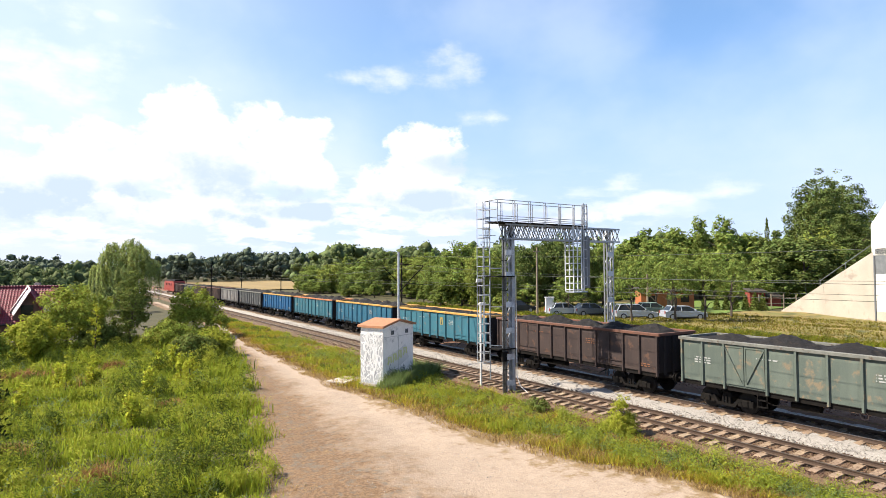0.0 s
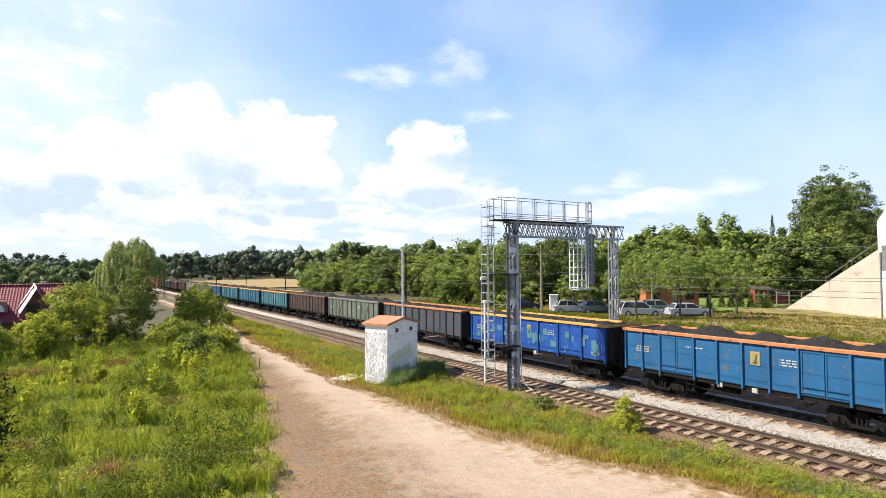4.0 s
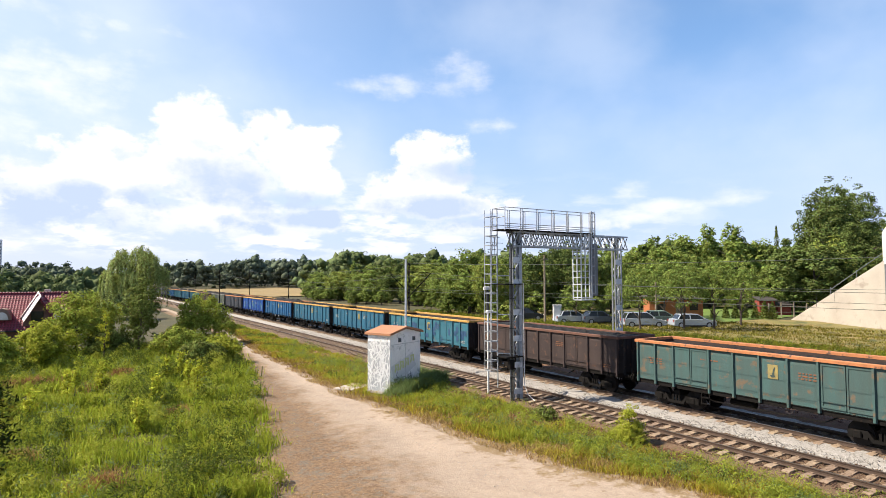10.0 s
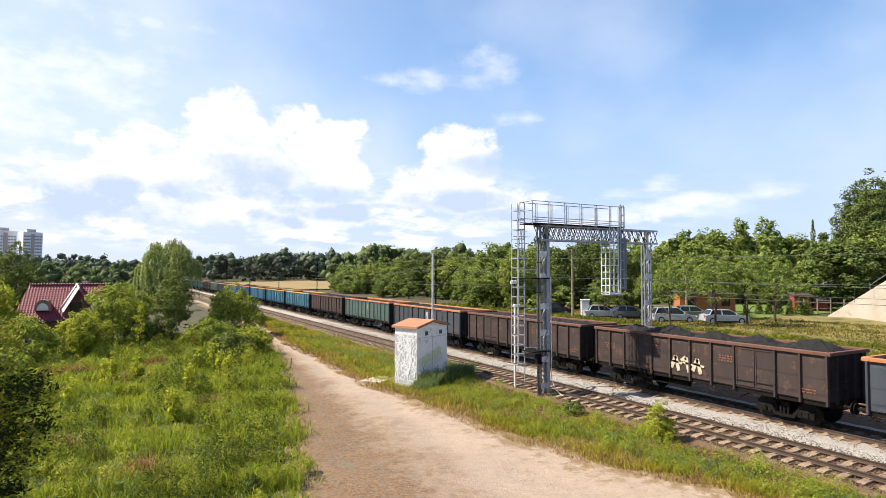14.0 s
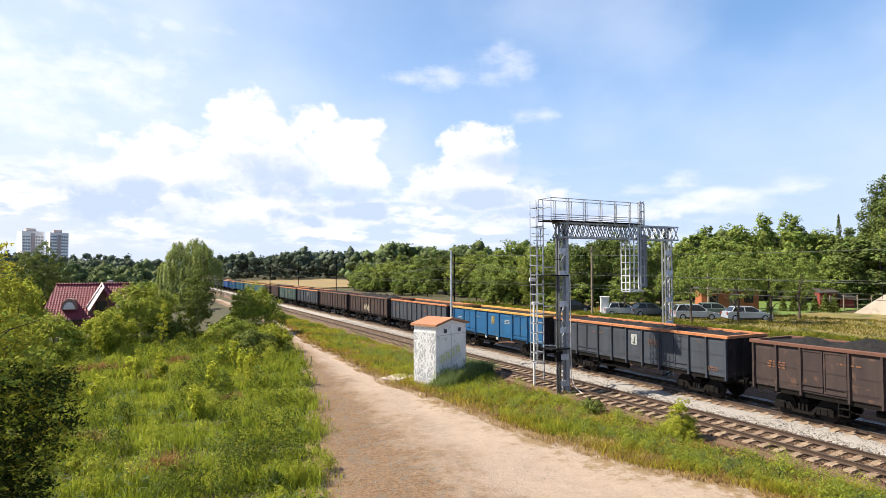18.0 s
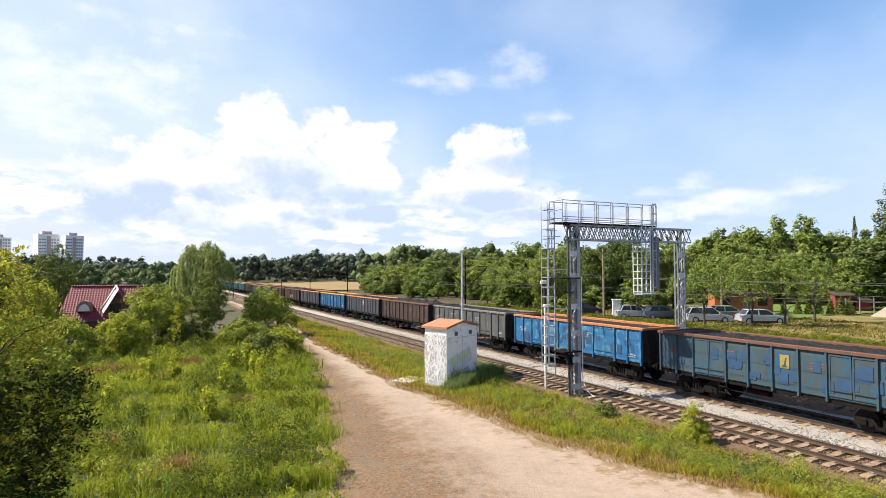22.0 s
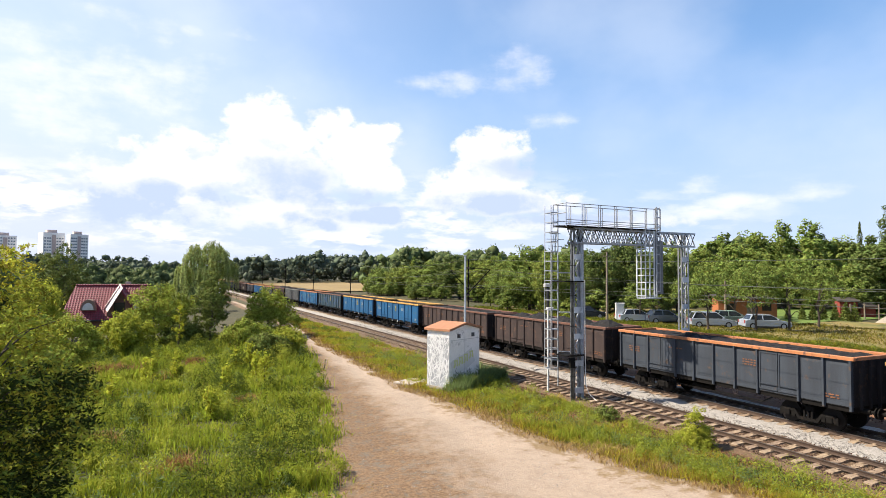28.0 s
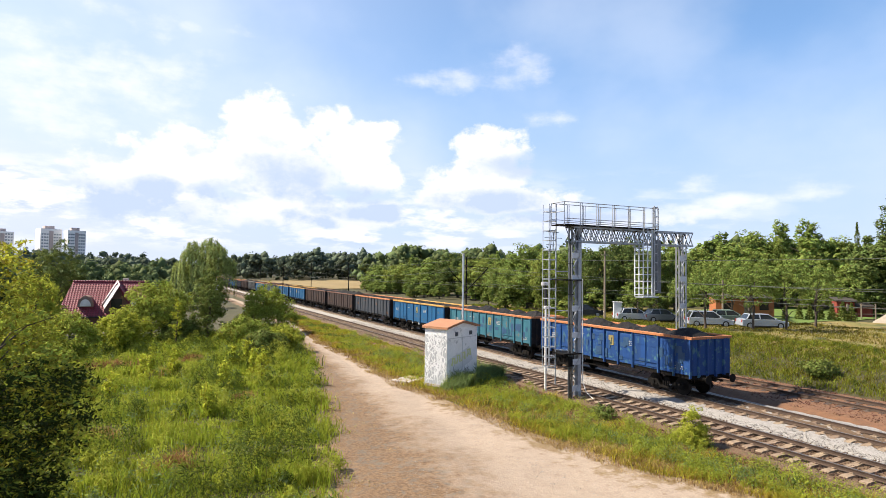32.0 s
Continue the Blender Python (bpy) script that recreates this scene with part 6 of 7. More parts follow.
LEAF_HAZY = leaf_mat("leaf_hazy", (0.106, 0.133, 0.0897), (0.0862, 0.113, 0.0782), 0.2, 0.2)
GRASS_LUSH = leaf_mat("grass_lush", (0.285, 0.335, 0.034), (0.205, 0.260, 0.030), 0.26, 0.45)
GRASS = leaf_mat("grass_green", (0.315, 0.335, 0.0367), (0.226, 0.265, 0.0324), 0.26, 0.45)
GRASS_YELLOW = leaf_mat("grass_yellow", (0.364, 0.2795, 0.039), (0.2795, 0.2307, 0.0325), 0.35, 0.4)
GRASS_DRY = leaf_mat("grass_dry", (0.364, 0.2535, 0.1073), (0.2925, 0.195, 0.0813), 0.35, 0.3)
GRASS_DARK = leaf_mat("grass_dark", (0.121, 0.17, 0.034), (0.088, 0.13, 0.028), 0.26, 0.45)
BARK = mat("bark", (0.078, 0.0585, 0.0455), (0.0455, 0.0358, 0.0292), rough=0.95, scale=5, streak=True, bump=0.5)


def leaves(r, c, size, slim=0.55, hang=0.0, out=None, loose=0.55):
    """Leaf blades at the points c, each a four-cornered leaf: turned at random, or lying on its clump with the face outwards."""
    n = len(c)
    d = r.normal(size=(n, 3))
    if out is None:
        d[:, 2] = d[:, 2] * 0.6 - hang
    else:
        face = out + loose * r.normal(size=(n, 3))
        face /= np.linalg.norm(face, axis=1)[:, None] + 1e-6
        d[:, 2] -= hang
        d -= face * (d * face).sum(1)[:, None]
    d /= np.linalg.norm(d, axis=1)[:, None] + 1e-6
    if out is None:
        u = r.normal(size=(n, 3))
        u[:, 2] *= 0.5
        u -= d * (u * d).sum(1)[:, None]
        u /= np.linalg.norm(u, axis=1)[:, None] + 1e-6
    else:
        u = np.cross(face, d)
    L = size * r.uniform(0.6, 1.35, (n, 1))
    v = np.stack([c - d * L * 0.5, c + u * L * slim * 0.5, c + d * L * 0.5, c - u * L * slim * 0.5], 1)
    return v.reshape(-1, 3), np.arange(4 * n).reshape(-1, 4)


def crown_points(r, lo, hi, radius, clumps, per, spread, lumpy=0.25, ragged=0.0):
    """Points of a crown between the heights lo and hi, on rounded clumps near the surface of an uneven egg, and which way each faces."""
    a = r.normal(size=(clumps, 3))
    a /= np.linalg.norm(a, axis=1)[:, None]
    phase = r.uniform(0, 6.28, 6)
    bulge = 1 + lumpy * (np.sin(a[:, 0] * 4 + phase[0]) + np.sin(a[:, 1] * 5 + phase[1]) + np.sin(a[:, 2] * 4 + phase[2])) / 1.8
    depth = r.uniform(0.25, 1.0, clumps) ** 0.38
    half = (hi - lo) / 2
    c = a * (bulge * depth)[:, None] * np.array([radius, radius, half])
    wide = 1.0 - 0.25 * np.clip(c[:, 2] / half, -1, 1)
    c[:, :2] *= wide[:, None]
    c[:, 2] += lo + half
    if ragged:
        c[:, 2] += ragged * (r.uniform(0, 1, clumps) ** 4) * (c[:, 2] > lo + half)
    n = clumps * per
    q = r.normal(size=(n, 3))
    q /= np.linalg.norm(q, axis=1)[:, None]
    shell = spread * np.repeat(r.uniform(0.7, 1.5, clumps), per) * r.uniform(0.55, 1.1, n)
    p = np.repeat(c, per, 0) + q * shell[:, None] * np.array([1.15, 1.15, 0.95])
    p[:, 2] = np.maximum(p[:, 2], 0.05)
    return p, q * 0.8 + np.repeat(a, per, 0) * 0.55 + np.array([0, 0, 0.25])


def trunk_shape(r, height, thick, limbs, reach):
    s = Shape()
    p, q = Vector((0, 0, -0.2)), None
    nodes = [p]
    for k in range(4):
        q = Vector((r.uniform(-0.06, 0.06) * height * (k + 1) / 4, r.uniform(-0.06, 0.06) * height * (k + 1) / 4, height * (k + 1) / 4))
        s.tube(p, q, thick * (1 - 0.2 * k), 7, thick * (1 - 0.2 * (k + 1)))
        nodes.append(q)
        p = q
    for k in range(limbs):
        o = nodes[1 + k % 3].lerp(nodes[2 + k % 3], r.uniform(0, 1))
        a = r.uniform(0, 6.28)
        e = o + Vector((math.cos(a) * reach * r.uniform(0.5, 0.9), math.sin(a) * reach * r.uniform(0.5, 0.9), reach * r.uniform(0.4, 0.9)))
        m = o.lerp(e, 0.5) + Vector((0, 0, reach * 0.12))
        s.tube(o, m, thick * 0.35, 5, thick * 0.25)
        s.tube(m, e, thick * 0.25, 5, thick * 0.08)
    return s


def make_tree(seed, height, radius, material, label, category="tree", clumps=90, per=42, size=0.28, spread=0.42, low=0.22, lumpy=0.25, ragged=0.0, slim=0.55, name="tree", group="", limbs=7):
    r = np.random.RandomState(seed)
    t = thing(name, pose(0, 0, 0), label, category, group)
    part("trunk", trunk_shape(random.Random(seed), height * 0.72, max(0.05, 0.022 * height), limbs, radius * 0.8), BARK, t)
    p, out = crown_points(r, height * low, height, radius, clumps, per, spread, lumpy, ragged)
    v, f = leaves(r, p, size, slim=slim, out=out)
    part("crown", pieces("crown", v, f, material), None, t)
    return t


def stand(t, x, y, sx=1.0, sz=1.0, turn=0.0, lean=0.0):
    t.matrix_basis = Matrix.LocRotScale((x, y, gz(x, y)), Euler((radians(lean), 0, radians(turn))), (sx, sx, sz))
    return t


def plant(proto, x, y, s, sz, turn):
    """A copy of a tree at another place, size and turn."""
    c = copy_thing(proto, Matrix.Identity(4))
    return stand(c, x, y, s, sz, turn)


def build_willow():
    r = np.random.RandomState(77)
    t = thing("willow", pose(0, 0, 0), "Weeping willow with hanging pale green strands", "tree")
    part("trunk", trunk_shape(random.Random(5), 6.5, 0.28, 10, 2.6), BARK, t)
    pts, faces = [], []
    lobes = [(math.cos(j * 0.75) * q, math.sin(j * 0.75) * q, z, rr) for j, (q, z, rr) in enumerate(((0.4, 11.3, 1.5), (2.0, 10.7, 1.35), (2.5, 9.7, 1.3), (2.2, 10.9, 1.3), (3.0, 8.6, 1.2), (2.5, 10.0, 1.35), (3.1, 8.3, 1.15), (2.2, 10.5, 1.3), (2.9, 9.0, 1.2)))]
    for k in range(760):
        lx, ly, lz, lr = lobes[k % len(lobes)]
        a, q = r.uniform(0, 6.28), math.sqrt(r.uniform(0.02, 1)) * lr
        top = lz - 0.42 * q * q + r.uniform(-0.35, 0.2)
        drop = r.uniform(1.0, 4.6) * (0.35 + 0.65 * q / lr)
        n = 30
        u = np.linspace(0, 1, n)
        faces.append(np.tile([math.cos(a) + 0.3 * lx, math.sin(a) + 0.3 * ly, 0.7], (n, 1)))
        pts.append(np.stack([lx + math.cos(a) * (q + 0.25 * u) + r.normal(0, 0.05, n), ly + math.sin(a) * (q + 0.25 * u) + r.normal(0, 0.05, n), np.maximum(1.2, top - drop * u)], 1))
    v, f = leaves(r, np.concatenate(pts), 0.26, slim=0.34, hang=1.2, out=np.concatenate(faces), loose=0.5)
    part("crown", pieces("crown", v, f, LEAF_WILLOW), None, t)
    stand(t, 5.2, 68.0, 0.80, 0.92)


build_willow()
BUSHES = (
    # x, y, height over ground, radius, leaf, label
    (5.2, 63.3, 6.7, 1.8, LEAF_DARK, "Dense dark green tree below the willow"),
    (11.3, 66.8, 4.5, 3.3, LEAF, "Round green tree with low drooping branches"),
    (-2.3, 57.9, 3.3, 2.1, LEAF_BRIGHT, "Sunlit yellow-green bush among the meadow shrubs"),
    (0.1, 64.0, 5.3, 2.4, LEAF, "Dense green bush in front of the house"),
    (2.6, 62.5, 2.0, 1.5, LEAF_DARK, "Dark green shrub beside the willow"),
    (-5.5, 54.6, 3.3, 1.8, LEAF, "Green shrub at the meadow's edge"),
    (8.5, 49.6, 1.7, 1.6, LEAF_DARK, "Low dark shrub beside the dirt road"),
    (8.2, 60.0, 2.2, 2.0, LEAF, "Low spreading green shrub"),
    (-8.6, 52.0, 4.4, 2.2, LEAF_BRIGHT, "Yellow-green bush at the meadow's far edge"),
    (-10.5, 72.0, 6.2, 2.6, LEAF_BRIGHT, "Bright green tree beside the house"),
    (-11.0, 92.0, 9.3, 4.0, LEAF_DARK, "Tall dark tree behind the house"),
    (2.4, 74.0, 5.0, 2.2, LEAF, "Green tree between house and willow"),
    (10.4, 51.4, 1.9, 1.3, LEAF_BRIGHT, "Sunlit shrub at the bend of the road"),
    (-5.4, 42.0, 2.4, 1.5, LEAF, "Leafy shrub near the big ash tree"),
)
for i, (x, y, h, rad, leaf, label) in enumerate(BUSHES):
    n = int(70 + 26 * rad * rad)
    stand(make_tree(200 + i, h, rad, leaf, label, "bush" if h < 5 else "tree", clumps=n, per=52, size=0.19, slim=0.62, spread=0.33, low=0.06, lumpy=0.3, ragged=0.3, name="bush" if h < 5 else "tree"), x, y, turn=i * 50)
SHOOTS = ((6.4, 45.2, 1.7, 0.32), (6.3, 38.0, 2.2, 0.34), (2.2, 60.3, 4.6, 0.6), (0.1, 41.1, 1.8, 0.32), (1.5, 43.0, 1.7, 0.3), (6.0, 39.5, 1.9, 0.3), (5.4, 44.4, 1.5, 0.3), (3.9, 36.5, 1.3, 0.3), (-0.3, 42.5, 1.5, 0.28), (2.6, 30.5, 1.2, 0.28), (-1.8, 36.0, 1.3, 0.3))
for i, (x, y, h, rad) in enumerate(SHOOTS):
    stand(make_tree(300 + i, h, rad, LEAF_LIME, "Slender lime-green sapling standing in the grass", "sapling", clumps=40, per=14, size=0.20, spread=0.15, low=0.05, lumpy=0.5, ragged=0.5, slim=0.35, name="sapling", group="lime-green saplings", limbs=3), x, y, turn=i * 40)
stand(make_tree(320, 1.5, 0.55, LEAF_BRIGHT, "Upright green bush on the track shoulder", "bush", clumps=150, per=40, size=0.13, spread=0.12, low=-0.15, lumpy=0.35, ragged=0.15, slim=0.22, name="bush"), 19.0, 16.6)
stand(make_tree(321, 0.8, 0.6, LEAF_DARK, "Low dark bush beside the rails", "bush", clumps=40, per=26, size=0.11, spread=0.14, low=0.03, name="bush"), 18.9, 21.6)
stand(make_tree(322, 1.0, 1.1, LEAF_DARK, "Low bush on the grassy bank", "bush", clumps=60, per=30, size=0.18, spread=0.2, low=0.03, name="bush"), 36.6, 22.5)


# one ash leaf in two colours: sunlight painted into one, shade into the other
ASH_LIT = leaf_mat("leaf_lit_ash", (0.360, 0.345, 0.040), (0.270, 0.280, 0.036))
ASH_SHADED = leaf_mat("leaf_shaded_ash", (0.046, 0.062, 0.012), (0.030, 0.042, 0.009), 0.5, 0.15)


def build_ash():
    """The near tree at the meadow's edge, with feathered leaves on thin shoots."""
    r = np.random.RandomState(41)
    t = thing("ash_tree", pose(0, 0, 0), "Leafy ash tree with feathered yellow-green leaves", "tree")
    part("trunk", trunk_shape(random.Random(9), 5.2, 0.07, 14, 1.7), BARK, t)
    # the near-black leaves low down stand for the shade inside the crown
    for mat_leaf, n, lo, hi in ((ASH_SHADED, 1050, 0.1, 4.9), (ASH_LIT, 560, 2.4, 7.7), (LEAF, 170, 2.4, 6.6)):
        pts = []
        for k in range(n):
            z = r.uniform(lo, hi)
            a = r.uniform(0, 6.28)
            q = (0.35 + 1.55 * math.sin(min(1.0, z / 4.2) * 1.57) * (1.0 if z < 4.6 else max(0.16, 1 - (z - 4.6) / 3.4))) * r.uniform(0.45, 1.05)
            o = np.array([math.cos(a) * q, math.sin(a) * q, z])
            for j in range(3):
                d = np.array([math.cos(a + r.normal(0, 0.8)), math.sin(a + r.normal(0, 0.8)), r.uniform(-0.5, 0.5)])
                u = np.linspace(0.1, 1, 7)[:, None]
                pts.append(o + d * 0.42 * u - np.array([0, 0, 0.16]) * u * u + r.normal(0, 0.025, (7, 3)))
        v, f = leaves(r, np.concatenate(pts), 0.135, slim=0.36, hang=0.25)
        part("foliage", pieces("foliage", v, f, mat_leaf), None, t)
    stand(t, -3.35, 16.6)
    u = copy_thing(t, Matrix.Identity(4))
    stand(u, -5.6, 19.0, 1.1, 0.93, 130)
    u = copy_thing(t, Matrix.Identity(4))
    stand(u, -3.9, 14.2, 0.75, 0.62, 220)


build_ash()

LEAF_A = leaf_mat("leaf_belt", (0.209, 0.259, 0.0598), (0.145, 0.196, 0.0483))
LEAF_B = leaf_mat("leaf_belt_dark", (0.127, 0.163, 0.046), (0.0911, 0.124, 0.0368))
LEAF_C = leaf_mat("leaf_belt_light", (0.235, 0.271, 0.0571), (0.167, 0.205, 0.0476))
PROTO, PROTO_BACK = [], []
for row, clumps, per, size in ((PROTO, 230, 56, 0.27), (PROTO_BACK, 96, 32, 0.46)):
    row += [
        make_tree(401, 10, 3.6, LEAF_A, "Broad green tree in the belt behind the tracks", clumps=clumps, per=per, size=size, slim=0.75, spread=0.5, low=0.08, group="trees beyond the tracks"),
        make_tree(402, 10, 3.2, LEAF_B, "Dark green tree in the belt behind the tracks", clumps=clumps, per=per, size=size, slim=0.75, spread=0.5, low=0.1, lumpy=0.35, group="trees beyond the tracks"),
        make_tree(403, 10, 3.4, LEAF_C, "Sunlit light green tree behind the tracks", clumps=clumps, per=per, size=size, slim=0.75, spread=0.5, low=0.06, group="trees beyond the tracks"),
        make_tree(404, 10, 2.5, LEAF_A, "Upright green tree with a ragged crown", clumps=clumps, per=per, size=size, slim=0.75, spread=0.42, low=0.12, ragged=0.2, lumpy=0.4, group="trees beyond the tracks"),
    ]
MID_BELT = ((51.8, 142.9, 6.7, 3.9), (53.5, 130.5, 7.5, 4.5), (54.9, 118.3, 8.0, 4.8), (55.5, 106.5, 9.0, 4.2), (54.9, 95.3, 8.3, 4.3), (53.1, 84.9, 7.6, 3.2), (47.9, 70.6, 9.2, 3.7),
            (47.3, 65.2, 8.2, 2.6), (54.2, 63.6, 9.0, 3.0), (60.3, 64.8, 9.6, 3.0), (59.3, 58.5, 8.2, 2.9), (63.4, 58.4, 8.8, 2.7), (58.5, 76.1, 8.2, 3.3), (50.5, 76.5, 6.0, 2.6))
RIGHT_BELT = ((68.5, 59.0, 8.8, 3.4), (69.4, 55.1, 9.0, 3.3), (70.9, 51.9, 11.0, 3.6), (73.8, 50.3, 11.8, 3.3), (79.0, 49.7, 12.2, 3.7), (85.0, 49.8, 10.6, 3.6), (88.1, 48.1, 9.8, 3.6),
              (99.6, 47.6, 18.6, 5.2), (107.1, 46.6, 18.0, 5.0), (92.9, 39.6, 12.2, 4.2), (84.6, 42.0, 9.6, 5.2), (91.9, 40.2, 9.0, 4.2), (102.5, 40.0, 13.0, 5.0), (80.5, 45.5, 7.0, 3.0))
ORCHARD = ((46.8, 39.4, 5.6, 2.0), (50.2, 37.0, 5.9, 2.1), (52.8, 35.6, 6.2, 2.0), (58.2, 36.2, 6.2, 2.1), (56.5, 42.0, 6.4, 2.2), (47.6, 48.9, 4.0, 2.2), (50.6, 45.6, 4.6, 1.6))
TALL = make_tree(405, 18, 5.0, LEAF_B, "Tall dense dark green tree above the belt", clumps=520, per=64, size=0.30, slim=0.7, spread=0.62, low=0.05, lumpy=0.3, ragged=0.5, group="trees beyond the tracks", limbs=9)
rnd = random.Random(31)
for i, (x, y, h, rad) in enumerate(MID_BELT):
    p = PROTO[(0, 2, 0, 1, 2, 0, 0, 2, 1, 1, 1, 0, 3, 2)[i]]
    plant(p, x, y, rad / 3.4, h / 10.3, rnd.uniform(0, 360))
for i, (x, y, h, rad) in enumerate(RIGHT_BELT):
    if i < 7:      # those behind the lawn
        x, y, h, rad = x * 1.2, y * 1.2, h * 1.2 - 1.0, rad * 1.2
    turn = rnd.uniform(0, 360)
    if h > 11.9 and i >= 7:
        plant(TALL, x, y, rad / 4.9, h / 19.6, turn)
    else:
        plant(PROTO[(0, 3, 0, 3, 3, 0, 1, 1, 0, 1, 1, 1, 1, 0)[i]], x, y, rad / 3.2, h / 10.5, turn)
stand(TALL, 112.0, 52.0, 1.0, 0.92)
for x0, x1, y0, y1, h0, h1, n in ((57, 80, 66, 112, 7.0, 9.0, 26), (62, 110, 112, 165, 7.5, 9.5, 24), (46, 50, 80, 140, 2.2, 3.6, 14), (47, 57, 62, 150, 2.6, 4.2, 46), (58, 78, 60, 105, 3.0, 4.5, 20), (74, 120, 54, 90, 9, 12, 26), (88, 125, 42, 60, 10, 13, 8), (44.5, 47, 58, 74, 2, 3, 5)):
    for k in range(n):
        x, y, h = rnd.uniform(x0, x1), rnd.uniform(y0, y1), rnd.uniform(h0, h1)
        if 84 < y < 100 and x < 52:
            continue
        plant(PROTO_BACK[rnd.randrange(4)], x, y, (h / 10) ** 0.6 * rnd.uniform(0.85, 1.15), h / 10, rnd.uniform(0, 360))
for i, p in enumerate(PROTO + PROTO_BACK):
    stand(p, 92 + 6 * i, 72 + 4 * i, 1.1, 1.1)
orchard = make_tree(410, 6.3, 2.2, LEAF_A, "Fruit tree with bare trunk beside the parked cars", clumps=110, per=42, size=0.19, spread=0.26, low=0.46, ragged=0.4, lumpy=0.35, group="fruit trees by the cars")
for i, (x, y, h, rad) in enumerate(ORCHARD):
    plant(orchard, x, y, rad / 2.2, h / 6.3, i * 77)
stand(orchard, 59.6, 46.5)
birch = make_tree(411, 22, 3.0, LEAF_WILLOW, "Tall thin airy birch above the other trees", clumps=200, per=40, size=0.30, spread=0.5, low=0.35, ragged=1.5, lumpy=0.4)
stand(birch, 119.4, 53.4)


def conifer(seed, h, rad, label, name, category, material):
    """A cone of drooping sprays."""
    r = np.random.RandomState(seed)
    t = thing(name, pose(0, 0, 0), label, category)
    part("trunk", Shape().tube((0, 0, -0.1), (0, 0, h * 0.95), 0.03 * rad + 0.05, 6, 0.02), BARK, t)
    n = int(900 + 900 * rad)
    z = r.uniform(0.03, 1, n)
    a = r.uniform(0, 6.28, n)
    q = rad * (1 - z) ** 0.8 * r.uniform(0.5, 1.05, n) * (1 + 0.25 * np.sin(z * 40))
    v, f = leaves(r, np.stack([np.cos(a) * q, np.sin(a) * q, z * h], 1), 0.13 + 0.12 * rad, slim=0.4, hang=0.4)
    part("needles", pieces("needles", v, f, material), None, t)
    return t


spruce = conifer(430, 15.5, 1.7, "Slim dark spruce standing above the trees", "spruce", "tree", LEAF_DARK)
stand(spruce, 123.3, 68.4)
thuja = conifer(431, 1.7, 0.5, "Small clipped conical thuja at the lawn's edge", "thuja", "shrub", LEAF_DARK)
stand(thuja, 66.3, 43.1)
for x, y, s in ((67.3, 42.5, 1.1), (68.2, 42.0, 1.25), (69.4, 41.3, 1.1), (69.7, 40.3, 1.3), (70.3, 39.7, 1.2), (65.0, 43.9, 0.9)):
    plant(thuja, x, y, s, s, x * 90)


def clump_ball():
    """Corners and triangles of a small ball, the base of a clump of foliage."""
    bm = bmesh.new()
    bmesh.ops.create_icosphere(bm, subdivisions=1, radius=1.0)
    v = np.array([q.co[:] for q in bm.verts])
    f = np.array([[q.index for q in p.verts] for p in bm.faces])
    bm.free()
    return v, f


BALL_V, BALL_F = clump_ball()


def far_wood(name, spots, size, clumps, material, label, seed, sprays=14):
    """A distant wood: uneven crowns of lumpy clumps, ragged with loose sprays, in one mesh. spots: x, y, height, radius."""
    r = np.random.RandomState(seed)
    vs, fs, base = [], [], 0
    for x, y, h, rad in spots:
        o = np.array([x, y, gz(x, y)])
        a = r.normal(size=(clumps, 3))
        a /= np.linalg.norm(a, axis=1)[:, None]
        c = a * r.uniform(0.35, 1.0, (clumps, 1)) ** 0.6 * (1 + 0.12 * np.sin(a[:, :1] * 4 + x) + 0.12 * np.sin(a[:, 1:2] * 5 + y)) * np.array([rad, rad, h * 0.42])
        c[:, :2] *= (1.05 - 0.55 * np.clip(c[:, 2:] / (h * 0.4), -1, 1))
        c[:, 2] += h * 0.56
        q = rad * r.uniform(0.12, 0.26, clumps)
        bumps = 0.9 + 0.36 * r.normal(size=(clumps, len(BALL_V))).clip(-1.6, 1.6)
        v = (c[:, None] + BALL_V[None] * bumps[..., None] * q[:, None, None] + o).reshape(-1, 3)
        v[:, 2] = np.maximum(v[:, 2], o[2] - 0.1)
        f = (BALL_F[None] + (np.arange(clumps) * len(BALL_V))[:, None, None]).reshape(-1, 3)
        n = sprays
        d = r.normal(size=(clumps * n, 3))
        d /= np.linalg.norm(d, axis=1)[:, None]
        p = np.repeat(c, n, 0) + d * np.repeat(q, n)[:, None] * r.uniform(0.95, 1.22, (clumps * n, 1)) + o
        w, g = leaves(r, p, size, slim=0.85, out=d, loose=0.8)
        g = np.concatenate([g[:, [0, 1, 2]], g[:, [0, 2, 3]]])
        vs += [v, w]
        fs += [f + base, g + base + len(v)]
        base += len(v) + len(w)
    solid(name, pieces(name, np.concatenate(vs), np.concatenate(fs), material), None, label, "woodland", "stuff")


def scatter(seed, n, az, dist, high, wide):
    r = random.Random(seed)
    out = []
    for k in range(n):
        a, d = radians(r.uniform(*az)), r.uniform(*dist)
        h = r.uniform(*high)
        x, y = d * math.sin(a), d * math.cos(a)
        if 10 < x < 45:
            continue
        out.append((x, y, h, h * r.uniform(*wide)))
    return out


far_wood("wood_left", scatter(51, 190, (-16, 4), (112, 230), (5.0, 8.6), (0.4, 0.6)), 0.6, 34, LEAF_FAR, "mixed trees and gardens behind the house", 61, 18)
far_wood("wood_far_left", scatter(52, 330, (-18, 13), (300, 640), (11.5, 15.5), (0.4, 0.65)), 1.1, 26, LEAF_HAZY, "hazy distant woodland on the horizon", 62)
